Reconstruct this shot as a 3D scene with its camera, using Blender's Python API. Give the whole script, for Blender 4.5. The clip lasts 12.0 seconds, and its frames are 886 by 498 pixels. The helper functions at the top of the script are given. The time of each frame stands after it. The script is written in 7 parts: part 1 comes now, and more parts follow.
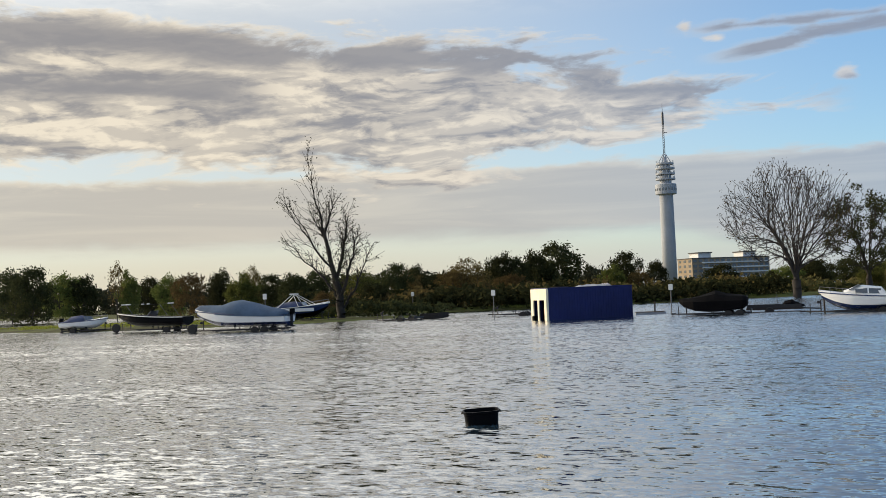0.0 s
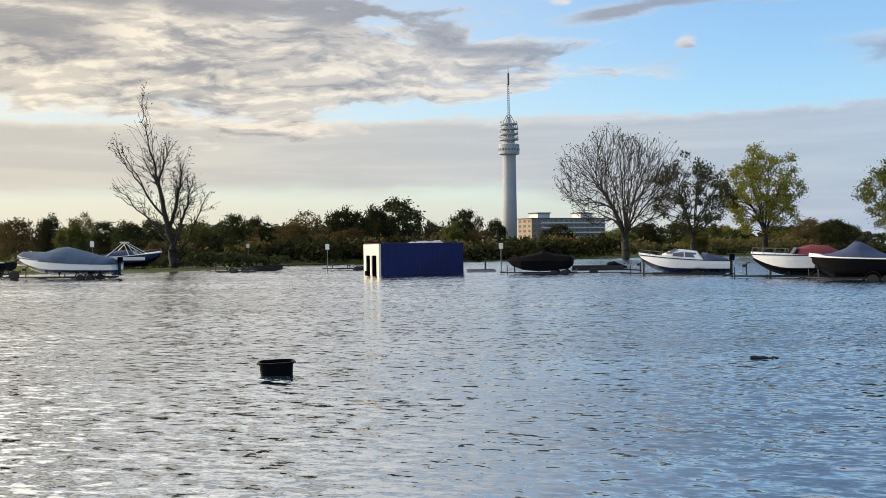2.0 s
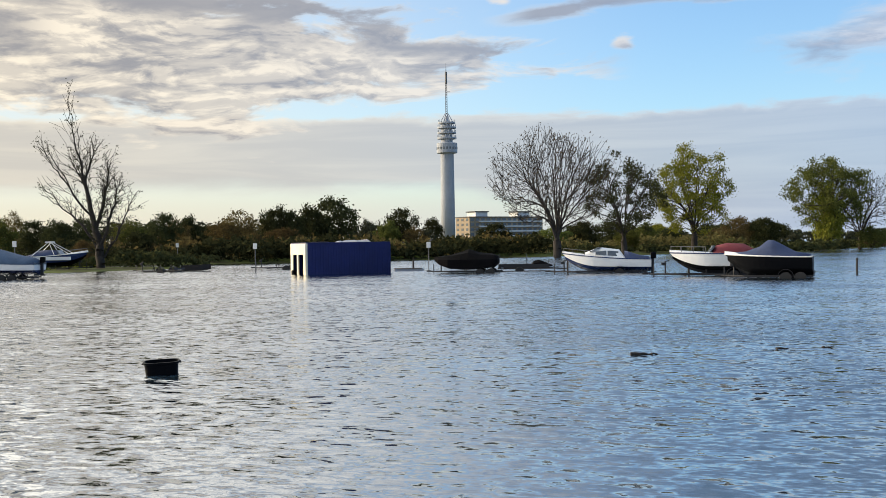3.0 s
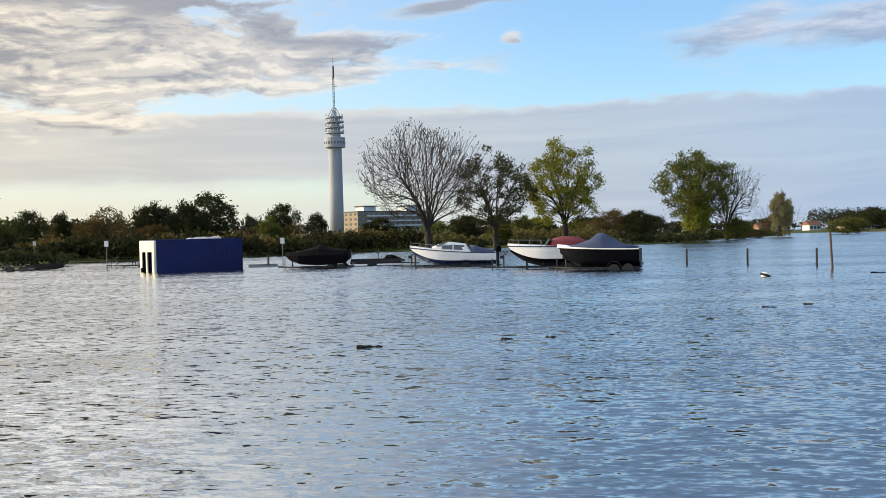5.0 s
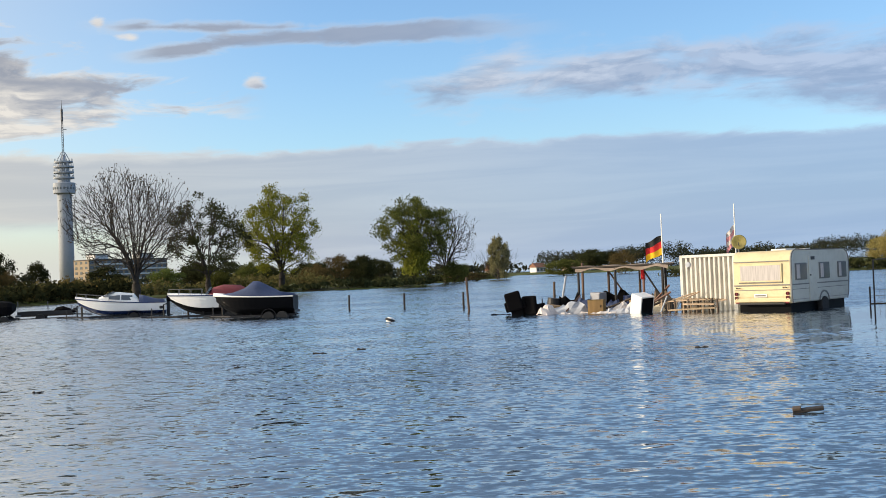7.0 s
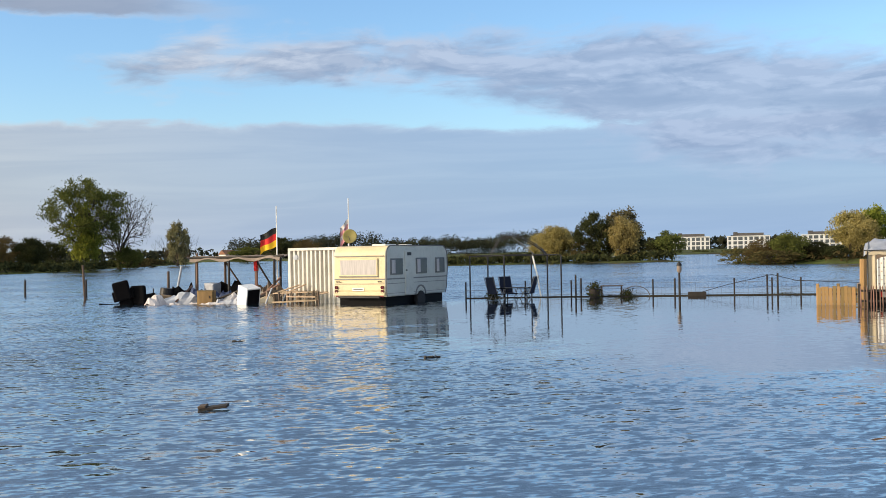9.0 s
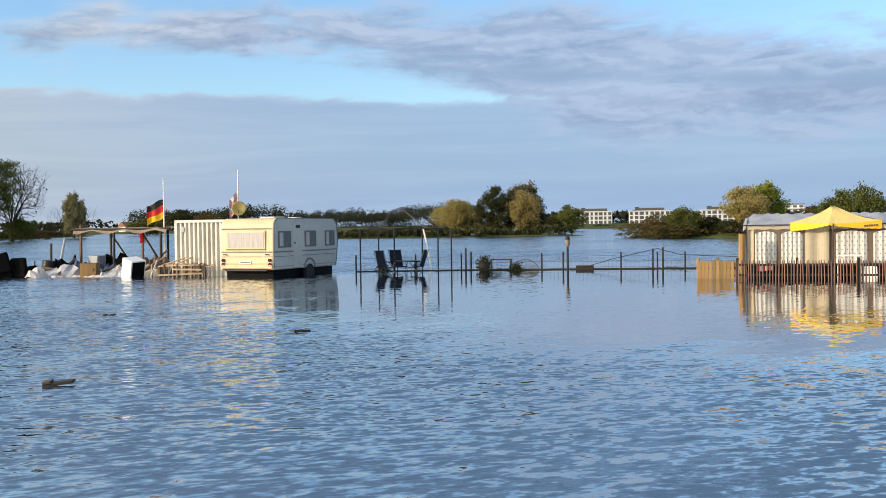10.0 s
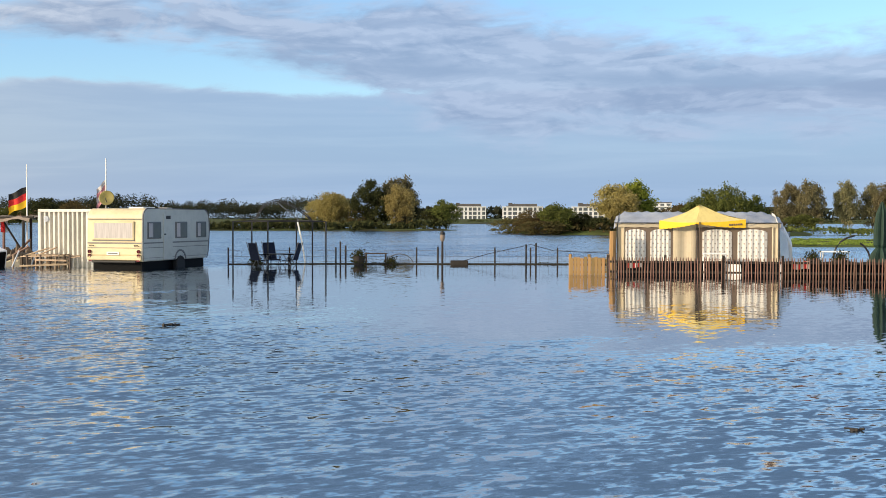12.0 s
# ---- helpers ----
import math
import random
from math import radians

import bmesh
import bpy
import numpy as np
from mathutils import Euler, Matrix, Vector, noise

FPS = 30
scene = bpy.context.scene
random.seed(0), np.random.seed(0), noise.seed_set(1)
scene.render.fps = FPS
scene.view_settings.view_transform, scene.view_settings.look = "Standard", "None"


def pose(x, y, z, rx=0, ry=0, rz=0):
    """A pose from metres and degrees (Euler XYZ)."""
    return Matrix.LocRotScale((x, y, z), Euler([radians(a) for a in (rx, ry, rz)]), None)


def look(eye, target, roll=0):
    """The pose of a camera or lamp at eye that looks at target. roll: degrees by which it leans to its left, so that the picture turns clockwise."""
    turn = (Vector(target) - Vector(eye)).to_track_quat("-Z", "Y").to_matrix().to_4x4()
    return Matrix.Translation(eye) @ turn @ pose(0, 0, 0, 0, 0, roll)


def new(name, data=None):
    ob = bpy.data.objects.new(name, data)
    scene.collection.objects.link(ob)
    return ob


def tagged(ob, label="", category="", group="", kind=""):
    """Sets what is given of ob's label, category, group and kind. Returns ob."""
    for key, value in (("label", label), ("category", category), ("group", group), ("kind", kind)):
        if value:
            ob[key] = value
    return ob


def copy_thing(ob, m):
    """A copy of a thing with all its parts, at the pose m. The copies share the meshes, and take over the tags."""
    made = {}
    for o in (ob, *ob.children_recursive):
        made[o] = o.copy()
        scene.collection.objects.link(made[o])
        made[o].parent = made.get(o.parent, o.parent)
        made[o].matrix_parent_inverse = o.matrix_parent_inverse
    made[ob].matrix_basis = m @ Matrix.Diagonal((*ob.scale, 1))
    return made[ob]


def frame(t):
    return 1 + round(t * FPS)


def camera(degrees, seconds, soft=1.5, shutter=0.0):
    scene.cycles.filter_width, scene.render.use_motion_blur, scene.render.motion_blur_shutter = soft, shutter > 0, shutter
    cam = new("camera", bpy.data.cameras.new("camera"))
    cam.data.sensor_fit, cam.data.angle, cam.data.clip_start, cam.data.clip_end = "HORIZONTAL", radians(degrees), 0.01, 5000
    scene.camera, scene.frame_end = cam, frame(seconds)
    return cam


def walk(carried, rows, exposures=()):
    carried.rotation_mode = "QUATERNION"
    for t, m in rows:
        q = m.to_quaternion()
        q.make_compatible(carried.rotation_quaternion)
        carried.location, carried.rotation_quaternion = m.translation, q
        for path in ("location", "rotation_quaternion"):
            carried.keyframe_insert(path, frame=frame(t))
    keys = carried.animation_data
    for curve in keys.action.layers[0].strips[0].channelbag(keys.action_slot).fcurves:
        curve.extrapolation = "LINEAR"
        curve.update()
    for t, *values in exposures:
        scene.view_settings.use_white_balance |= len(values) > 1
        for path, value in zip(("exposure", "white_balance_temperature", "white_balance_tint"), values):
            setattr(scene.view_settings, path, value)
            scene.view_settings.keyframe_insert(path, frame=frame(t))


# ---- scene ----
cam = camera(41.89, 12.0, soft=0.8)
walk(cam, [
    (0, look((-0.000, -0.000, 1.865), (-1.912, 9.807, 2.276), -2.30)),
    (0.5, look((0.079, -0.117, 1.857), (-1.596, 9.737, 2.143), -1.60)),
    (1, look((0.207, -0.199, 1.876), (-1.127, 9.711, 2.014), -1.09)),
    (1.5, look((0.456, -0.269, 1.870), (-0.493, 9.685, 1.900), -0.82)),
    (2, look((0.729, -0.395, 1.870), (0.142, 9.588, 1.853), -0.73)),
    (2.5, look((1.110, -0.565, 1.888), (0.814, 9.431, 1.870), -0.85)),
    (4.5, look((3.521, -1.208, 1.868), (4.093, 8.775, 1.750), -0.93)),
    (5, look((4.375, -1.440, 1.877), (5.238, 8.522, 1.773), -1.45)),
    (5.5, look((5.510, -1.726, 1.878), (6.773, 8.193, 1.855), -2.18)),
    (6, look((6.723, -2.052, 1.827), (8.488, 7.791, 1.918), -2.64)),
    (6.5, look((7.847, -2.412, 1.866), (10.209, 7.303, 2.038), -2.89)),
    (7, look((8.885, -2.823, 1.845), (11.893, 6.712, 2.059), -2.40)),
    (9, look((11.995, -4.322, 1.871), (17.350, 4.123, 1.904), -1.09)),
    (9.5, look((12.447, -4.527, 1.858), (18.186, 3.661, 1.764), -1.07)),
    (10, look((12.582, -4.578, 1.856), (18.599, 3.407, 1.645), -0.80)),
    (10.5, look((12.543, -4.535, 1.853), (18.769, 3.285, 1.569), -0.34)),
    (11, look((12.588, -4.530, 1.863), (19.007, 3.131, 1.555), 0.03)),
    (11.5, look((12.642, -4.517, 1.861), (19.279, 2.957, 1.566), 0.12)),
    (12, look((12.656, -4.461, 1.865), (19.500, 2.825, 1.593), 0.05)),
], exposures=[(0, -0.2), (0.6, -0.18), (1.5, -0.04), (2.5, 0.04), (5, 0.1), (6.2, 0.0), (12, 0.0)])

# ---- world: hazy morning sky with cloud banks ----
SUN_AZ, SUN_EL = -74.0, 15.0          # degrees from +y towards +x, and above the horizon


class N:
    """A value in a node tree, with arithmetic."""
    tree = None

    def __init__(self, s):
        self.s = s

    @staticmethod
    def op(kind, *args, clamp=False):
        n = N.tree.nodes.new("ShaderNodeMath")
        n.operation, n.use_clamp = kind, clamp
        for i, a in enumerate(args):
            if isinstance(a, N):
                N.tree.links.new(a.s, n.inputs[i])
            else:
                n.inputs[i].default_value = a
        return N(n.outputs[0])

    def __add__(self, o): return N.op("ADD", self, o)
    def __radd__(self, o): return N.op("ADD", o, self)
    def __sub__(self, o): return N.op("SUBTRACT", self, o)
    def __rsub__(self, o): return N.op("SUBTRACT", o, self)
    def __mul__(self, o): return N.op("MULTIPLY", self, o)
    def __rmul__(self, o): return N.op("MULTIPLY", o, self)
    def __truediv__(self, o): return N.op("DIVIDE", self, o)


def ramp(v, a, b):
    """Smooth step of v from 0 at a to 1 at b."""
    n = N.tree.nodes.new("ShaderNodeMapRange")
    n.interpolation_type = "SMOOTHSTEP"
    N.tree.links.new(v.s, n.inputs[0])
    n.inputs[1].default_value, n.inputs[2].default_value = (a, b) if a < b else (b, a)
    n.inputs[3].default_value, n.inputs[4].default_value = (0, 1) if a < b else (1, 0)
    return N(n.outputs[0])


def fbm(x, y, z=0.0, scale=1.0, detail=6.0, rough=0.55, distort=0.0):
    t = N.tree
    c = t.nodes.new("ShaderNodeCombineXYZ")
    for i, v in enumerate((x, y, z)):
        if isinstance(v, N):
            t.links.new(v.s, c.inputs[i])
        else:
            c.inputs[i].default_value = v
    n = t.nodes.new("ShaderNodeTexNoise")
    n.inputs["Scale"].default_value, n.inputs["Detail"].default_value = scale, detail
    n.inputs["Roughness"].default_value, n.inputs["Distortion"].default_value = rough, distort
    t.links.new(c.outputs[0], n.inputs["Vector"])
    return N(n.outputs[0])


def mixc(fac, a, b):
    """Colour mix; a and b are sockets or RGB triples."""
    n = N.tree.nodes.new("ShaderNodeMix")
    n.data_type = "RGBA"
    if isinstance(fac, N):
        N.tree.links.new(fac.s, n.inputs[0])
    else:
        n.inputs[0].default_value = fac
    for k, v in ((6, a), (7, b)):
        if isinstance(v, tuple):
            n.inputs[k].default_value = (*v, 1)
        else:
            N.tree.links.new(v, n.inputs[k])
    return n.outputs[2]


world = bpy.data.worlds.new("sky")
scene.world = world
world.use_nodes = True
wt = N.tree = world.node_tree
wt.nodes.clear()
sky = wt.nodes.new("ShaderNodeTexSky")
sky.sky_type, sky.sun_disc = "NISHITA", False
sky.sun_elevation, sky.sun_rotation = radians(SUN_EL), radians(SUN_AZ)
sky.air_density, sky.dust_density, sky.ozone_density = 1.0, 0.6, 2.0
tc = wt.nodes.new("ShaderNodeTexCoord")
sep = wt.nodes.new("ShaderNodeSeparateXYZ")
wt.links.new(tc.outputs["Generated"], sep.inputs[0])
dx, dy, dz = (N(sep.outputs[i]) for i in range(3))
az = N.op("ARCTAN2", dx, dy) * 57.2958
el = N.op("ARCSINE", dz) * 57.2958
# slow bends in the cloud field, so that its lines are not ruled
bend = fbm(az * 0.06, el * 0.12, 21.0, 1.6, 3.0, 0.5) - 0.5
ca, ce = az + bend * 5.0, el + bend * 1.1 - 0.02 * az
n1 = fbm(ca * 0.06, ce * 0.21, 3.1, 4.0, 9.0, 0.58, 0.25)
n2 = fbm(ca * 0.06 + 0.02, ce * 0.21 + 0.055, 3.1, 4.0, 9.0, 0.58, 0.25)
n3 = fbm(az * 0.012, el * 0.05, 8.0, 3.0, 4.0, 0.5)
nn = n1 - 0.5
mot = fbm(ca * 0.09, ce * 0.34, 12.0, 3.2, 6.0, 0.55, 0.5)
# low stratus sheet, flat-topped, with thin lighter layers
top = 6.35 + 0.010 * (az + 12.0) - 0.016 * (az - 12.0) * ramp(az, 12.0, 20.0) + 1.5 * nn + 0.9 * bend
low = 2.7 + 1.0 * nn - 2.6 * ramp(az, -2.0, 16.0)
stratus = ramp(top - el, -0.08, 0.28) * ramp(el - low, -0.4, 0.7)
layers = fbm(az * 0.03, el * 0.42 - 0.004 * az, 5.0, 2.4, 6.0, 0.55, 0.8)
# broken bank high on the sunny side, drawn out to a point
bank_c = 9.2 + 0.036 * (6.6 - az) - 0.5 * ramp(az, -32.0, -20.0) * ramp(az, 4.0, -8.0)
bank_h = 4.0 * ramp(az, 10.5, -15.0) - 0.1
bank = ramp(bank_h - N.op("ABSOLUTE", el - bank_c) + 7.5 * nn + 0.2, -0.2, 1.1) * ramp(az, 9.5, 6.0)
core = N.op("MAXIMUM", ramp(1.25 - N.op("ABSOLUTE", el - (13.0 - 0.068 * (az + 31.0))) + 2.6 * nn, 0.1, 1.1) * ramp(az, 4.0, -4.0),
            ramp(1.05 - N.op("ABSOLUTE", el - 10.5) + 2.4 * nn, 0.1, 1.0) * ramp(az, -18.0, -22.0))
core = N.op("MAXIMUM", core, ramp(0.75 - N.op("ABSOLUTE", el - (9.75 - 0.055 * (az + 3.0))) + 2.4 * nn, 0.1, 0.9) * ramp(az, -14.0, -2.0))
# broad bank on the far side, coming down to the sheet
up_r = 9.0 + 1.9 * ramp(az, 14.0, 23.0) - 2.3 * ramp(az, 38.0, 66.0)
lo_r = 8.8 - 0.8 * ramp(az, 14.5, 20.0) - 4.2 * ramp(az, 31.0, 47.0)
right = ramp(N.op("MINIMUM", up_r - el, el - lo_r) + 4.6 * nn, -0.5, 1.4) * ramp(az, 14.0, 15.5)
gap = ramp(0.55 - N.op("ABSOLUTE", el - 4.9) + 3.0 * nn, 0.2, 0.8) * ramp(az, 46.0, 52.0)
right = right * (1.0 - gap * 0.8)
# a dark forked streak between them, and small puffs
streak = ramp(0.62 - N.op("ABSOLUTE", el - (10.95 + 0.95 * ramp(az, 1.5, 11.0))) + 1.7 * nn, 0.0, 0.5) * ramp(az, 1.3, 4.5) * ramp(az, 25.0, 17.0)
streak = N.op("MAXIMUM", streak, ramp(0.36 - N.op("ABSOLUTE", el - 12.3) + 1.4 * nn, 0.0, 0.4) * ramp(az, 0.0, 3.5) * ramp(az, 15.0, 9.0))


def puff_at(a0, e0, w, h):
    return ramp(0.8 - N.op("POWER", N.op("POWER", (az - a0) / w, 2.0) + N.op("POWER", (el - e0) / h, 2.0), 0.5) + 3.4 * nn, 0.0, 0.7)


puff = N.op("MAXIMUM", puff_at(8.5, 9.65, 0.8, 0.55), N.op("MAXIMUM", puff_at(1.3, 12.4, 0.6, 0.5), puff_at(2.8, 11.8, 0.9, 0.4)))
high = ramp(n3 + 0.5 * nn, 0.30, 0.52) * ramp(el + 2.6 * ramp(az, 30.0, 50.0), 13.0, 20.0)
cover = N.op("MAXIMUM", N.op("MAXIMUM", bank, right), N.op("MAXIMUM", N.op("MAXIMUM", streak, puff), high))
relief = ramp((n1 - n2) * 1.0, -0.06, 0.10)
sunny = ramp(az, 44.0, -28.0) * ramp(az, -165.0, -110.0)
thin = ramp(cover, 1.0, 0.15)
veil = wt.nodes.new("ShaderNodeVectorMath")
veil.operation = "MULTIPLY"
wt.links.new(sky.outputs[0], veil.inputs[0])
veil.inputs[1].default_value = (1.75, 2.05, 2.4)
# cloud colours, sunny side to far side, in the sky's units
shade = mixc(sunny, (3.0, 4.1, 6.1), (3.3, 3.15, 3.2))
lit = mixc(sunny, (4.6, 5.7, 7.7), (10.2, 9.0, 7.1))
sheet = mixc(sunny, (3.2, 4.6, 6.9), (6.2, 5.7, 5.0))
edge = mixc(sunny, (4.2, 5.6, 7.7), (9.0, 8.1, 6.5))
pale = mixc(sunny, (4.2, 5.9, 8.2), (8.3, 7.6, 5.9))
glowing = N.op("MINIMUM", relief * 0.55 + ramp(mot, 0.36, 0.60) * 0.55 + thin * 0.5 + puff * 0.7, 1.0) * (1.0 - 0.92 * N.op("MAXIMUM", core * (1.0 - 0.5 * thin), streak))
cloud = mixc(glowing, shade, lit)
sheet_c = mixc(ramp(top - el, 0.55, 0.0), mixc(ramp(layers, 0.38, 0.72) * 0.45, sheet, edge), edge)
c = mixc(ramp(az, 14.0, -24.0) * 0.7, veil.outputs[0], (8.1, 7.6, 6.5))
c = mixc(ramp(el, 4.0, 0.5) * 0.9, c, pale)
c = mixc(stratus * 0.88, c, sheet_c)
c = mixc(cover * 0.93, c, cloud)
near_sun = ramp(az, 14.0, -36.0) * ramp(az, -165.0, -110.0)
c = mixc(high * 0.85, c, mixc(relief * 0.5 + 0.25, mixc(near_sun, (1.05, 2.05, 3.9), (25.0, 24.0, 21.4)), mixc(near_sun, (1.6, 2.75, 4.7), (31.0, 29.5, 25.8))))
bg = wt.nodes.new("ShaderNodeBackground")
bg.inputs[1].default_value = 0.1
wt.links.new(c, bg.inputs[0])
wo = wt.nodes.new("ShaderNodeOutputWorld")
wt.links.new(bg.outputs[0], wo.inputs[0])

sun = new("sun", bpy.data.lights.new("sun", "SUN"))
sun.data.energy, sun.data.angle, sun.data.color = 4.7, radians(0.6), (1.0, 0.80, 0.55)
sa, se = radians(SUN_AZ), radians(SUN_EL)
sun.matrix_world = look((0, 0, 60), (-math.sin(sa) * math.cos(se) * 50, -math.cos(sa) * math.cos(se) * 50, 60 - math.sin(se) * 50))


# ---- materials ----
def mat(name, base, rough=0.6, metal=0.0, var=0.25, scale=3.0, bump=0.15, bump_scale=None, second=None, per_island=0.0, per_object=0.0, stretch=(1, 1, 1), stain=0.2, spec=0.5):
    """Painted, woven or weathered surface: two scales of colour variation, relief, and chance per piece."""
    m = bpy.data.materials.new(name)
    m.use_nodes = True
    t = N.tree = m.node_tree
    b = t.nodes["Principled BSDF"]
    co = t.nodes.new("ShaderNodeTexCoord")
    mp = t.nodes.new("ShaderNodeMapping")
    mp.inputs["Scale"].default_value = stretch
    t.links.new(co.outputs["Object"], mp.inputs["Vector"])

    def tex(s, d, r=0.6):
        n = t.nodes.new("ShaderNodeTexNoise")
        n.inputs["Scale"].default_value, n.inputs["Detail"].default_value, n.inputs["Roughness"].default_value = s, d, r
        t.links.new(mp.outputs[0], n.inputs["Vector"])
        return N(n.outputs[0])
    fine, broad = tex(scale * 6, 5), tex(scale * 0.6, 4)
    alt = second or tuple(min(1, v * (1 - var)) for v in base)
    col = mixc(ramp(broad, 0.35, 0.68), base, alt)
    col = mixc(ramp(fine, 0.45, 0.75) * stain, col, tuple(v * 0.55 for v in base))
    if per_island or per_object:
        if per_island:
            g = t.nodes.new("ShaderNodeNewGeometry").outputs["Random Per Island"]
        else:
            g = t.nodes.new("ShaderNodeObjectInfo").outputs["Random"]
        hsv = t.nodes.new("ShaderNodeHueSaturation")
        k = per_island or per_object
        v = N(g)
        t.links.new((v * (2 * k) + (1 - k)).s, hsv.inputs["Value"])
        t.links.new((v * (-0.06 * k) + (0.5 + 0.03 * k)).s, hsv.inputs["Hue"])
        t.links.new(col, hsv.inputs["Color"])
        col = hsv.outputs[0]
    t.links.new(col, b.inputs["Base Color"])
    t.links.new((fine * 0.2 + (rough - 0.1)).s, b.inputs["Roughness"])
    b.inputs["Metallic"].default_value = metal
    b.inputs["Specular IOR Level"].default_value = spec
    if bump:
        bp = t.nodes.new("ShaderNodeBump")
        bp.inputs["Strength"].default_value, bp.inputs["Distance"].default_value = bump, 0.02
        t.links.new(tex(bump_scale or scale * 8, 6).s, bp.inputs["Height"])
        t.links.new(bp.outputs[0], b.inputs["Normal"])
    return m


def leaf_mat(name, a, b2, glow=0.35):
    """Leaves: light shows through them."""
    m = bpy.data.materials.new(name)
    m.use_nodes = True
    t = N.tree = m.node_tree
    t.nodes.clear()
    g = N(t.nodes.new("ShaderNodeNewGeometry").outputs["Random Per Island"])
    oi = N(t.nodes.new("ShaderNodeObjectInfo").outputs["Random"])
    col = mixc(g, a, b2)
    hsv = t.nodes.new("ShaderNodeHueSaturation")
    t.links.new((oi * 0.5 + 0.75).s, hsv.inputs["Value"])
    t.links.new((oi * 0.03 + 0.485).s, hsv.inputs["Hue"])
    t.links.new(col, hsv.inputs["Color"])
    d1 = t.nodes.new("ShaderNodeBsdfDiffuse")
    d2 = t.nodes.new("ShaderNodeBsdfTranslucent")
    mx = t.nodes.new("ShaderNodeMixShader")
    mx.inputs[0].default_value = glow
    for d in (d1, d2):
        t.links.new(hsv.outputs[0], d.inputs["Color"])
    t.links.new(d1.outputs[0], mx.inputs[1])
    t.links.new(d2.outputs[0], mx.inputs[2])
    o = t.nodes.new("ShaderNodeOutputMaterial")
    t.links.new(mx.outputs[0], o.inputs[0])
    return m


def glass_mat(name, tint=(0.10, 0.115, 0.13)):
    m = mat(name, tint, 0.12, 0.0, 0.2, 1.0, 0.0, spec=0.9)
    return m


def water_mat():
    m = bpy.data.materials.new("lake_water")
    m.use_nodes = True
    t = N.tree = m.node_tree
    t.nodes.clear()
    silt = t.nodes.new("ShaderNodeBsdfDiffuse")
    silt.inputs["Color"].default_value = (0.035, 0.075, 0.115, 1)
    gloss = t.nodes.new("ShaderNodeBsdfGlossy")
    fre = t.nodes.new("ShaderNodeFresnel")
    fre.inputs["IOR"].default_value = 1.36
    mx = t.nodes.new("ShaderNodeMixShader")
    out = t.nodes.new("ShaderNodeOutputMaterial")
    geo = t.nodes.new("ShaderNodeNewGeometry")
    s = t.nodes.new("ShaderNodeSeparateXYZ")
    t.links.new(geo.outputs["Position"], s.inputs[0])
    x, y = N(s.outputs[0]), N(s.outputs[1])
    # wind comes across the lake: crests lie along one direction
    u = x * 0.96 - y * 0.28
    v = y * 0.96 + x * 0.28

    def slope(ku, kv, z, detail, rough, warp):
        """Two slopes of a wave field, each about zero."""
        c = t.nodes.new("ShaderNodeCombineXYZ")
        t.links.new((u * ku).s, c.inputs[0])
        t.links.new((v * kv).s, c.inputs[1])
        c.inputs[2].default_value = z
        n = t.nodes.new("ShaderNodeTexNoise")
        n.inputs["Scale"].default_value, n.inputs["Detail"].default_value = 1.0, detail
        n.inputs["Roughness"].default_value, n.inputs["Distortion"].default_value = rough, warp
        t.links.new(c.outputs[0], n.inputs["Vector"])
        p = t.nodes.new("ShaderNodeSeparateColor")
        t.links.new(n.outputs["Color"], p.inputs[0])
        return N(p.outputs[0]) - 0.5, N(p.outputs[1]) - 0.5
    wa, wb = slope(3.6, 6.6, 0.0, 1.0, 0.5, 0.6)
    ra, rb = slope(9.0, 15.0, 5.0, 1.0, 0.5, 0.4)
    sa_, sb_ = slope(0.25, 0.5, 9.0, 2.0, 0.5, 0.3)
    gust = fbm(x * 0.5, y, 2.0, 0.06, 3.0, 0.55)
    cats = fbm(x * 0.12, y * 0.30, 6.0, 1.0, 4.0, 0.6, 0.6)
    # sheltered water among the camp's hedges and tents
    d = N.op("SQRT", N.op("POWER", (x - 43.0) / 21.0, 2.0) + N.op("POWER", (y - 14.0) / 22.0, 2.0))
    wind = (0.11 + 0.89 * ramp(d + 0.5 * (cats - 0.5), 0.78, 1.06)) * (0.62 + 0.5 * ramp(gust, 0.36, 0.64)) * (0.75 + 0.5 * ramp(cats, 0.35, 0.65))
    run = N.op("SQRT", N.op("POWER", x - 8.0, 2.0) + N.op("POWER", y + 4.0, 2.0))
    t.links.new((0.015 + wind * 0.05).s, gloss.inputs["Roughness"])
    along_v = (wb * 0.62 + rb * 0.42 + sb_ * 0.05) * wind
    along_u = (wa * 0.34 + ra * 0.20 + sa_ * 0.03) * wind
    tilt = t.nodes.new("ShaderNodeCombineXYZ")
    t.links.new((along_u * 0.96 + along_v * 0.28).s, tilt.inputs[0])
    t.links.new((along_v * 0.96 - along_u * 0.28).s, tilt.inputs[1])
    tilt.inputs[2].default_value = 1.0
    # normals tipped towards the near shore to mirror sky instead of the dark bank
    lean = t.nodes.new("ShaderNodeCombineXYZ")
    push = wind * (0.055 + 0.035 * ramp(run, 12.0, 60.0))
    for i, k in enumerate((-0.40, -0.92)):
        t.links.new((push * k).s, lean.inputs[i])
    add = t.nodes.new("ShaderNodeVectorMath")
    add.operation = "ADD"
    unit = t.nodes.new("ShaderNodeVectorMath")
    unit.operation = "NORMALIZE"
    t.links.new(tilt.outputs[0], add.inputs[0])
    t.links.new(lean.outputs[0], add.inputs[1])
    t.links.new(add.outputs[0], unit.inputs[0])
    for n in (gloss, fre):
        t.links.new(unit.outputs[0], n.inputs["Normal"])
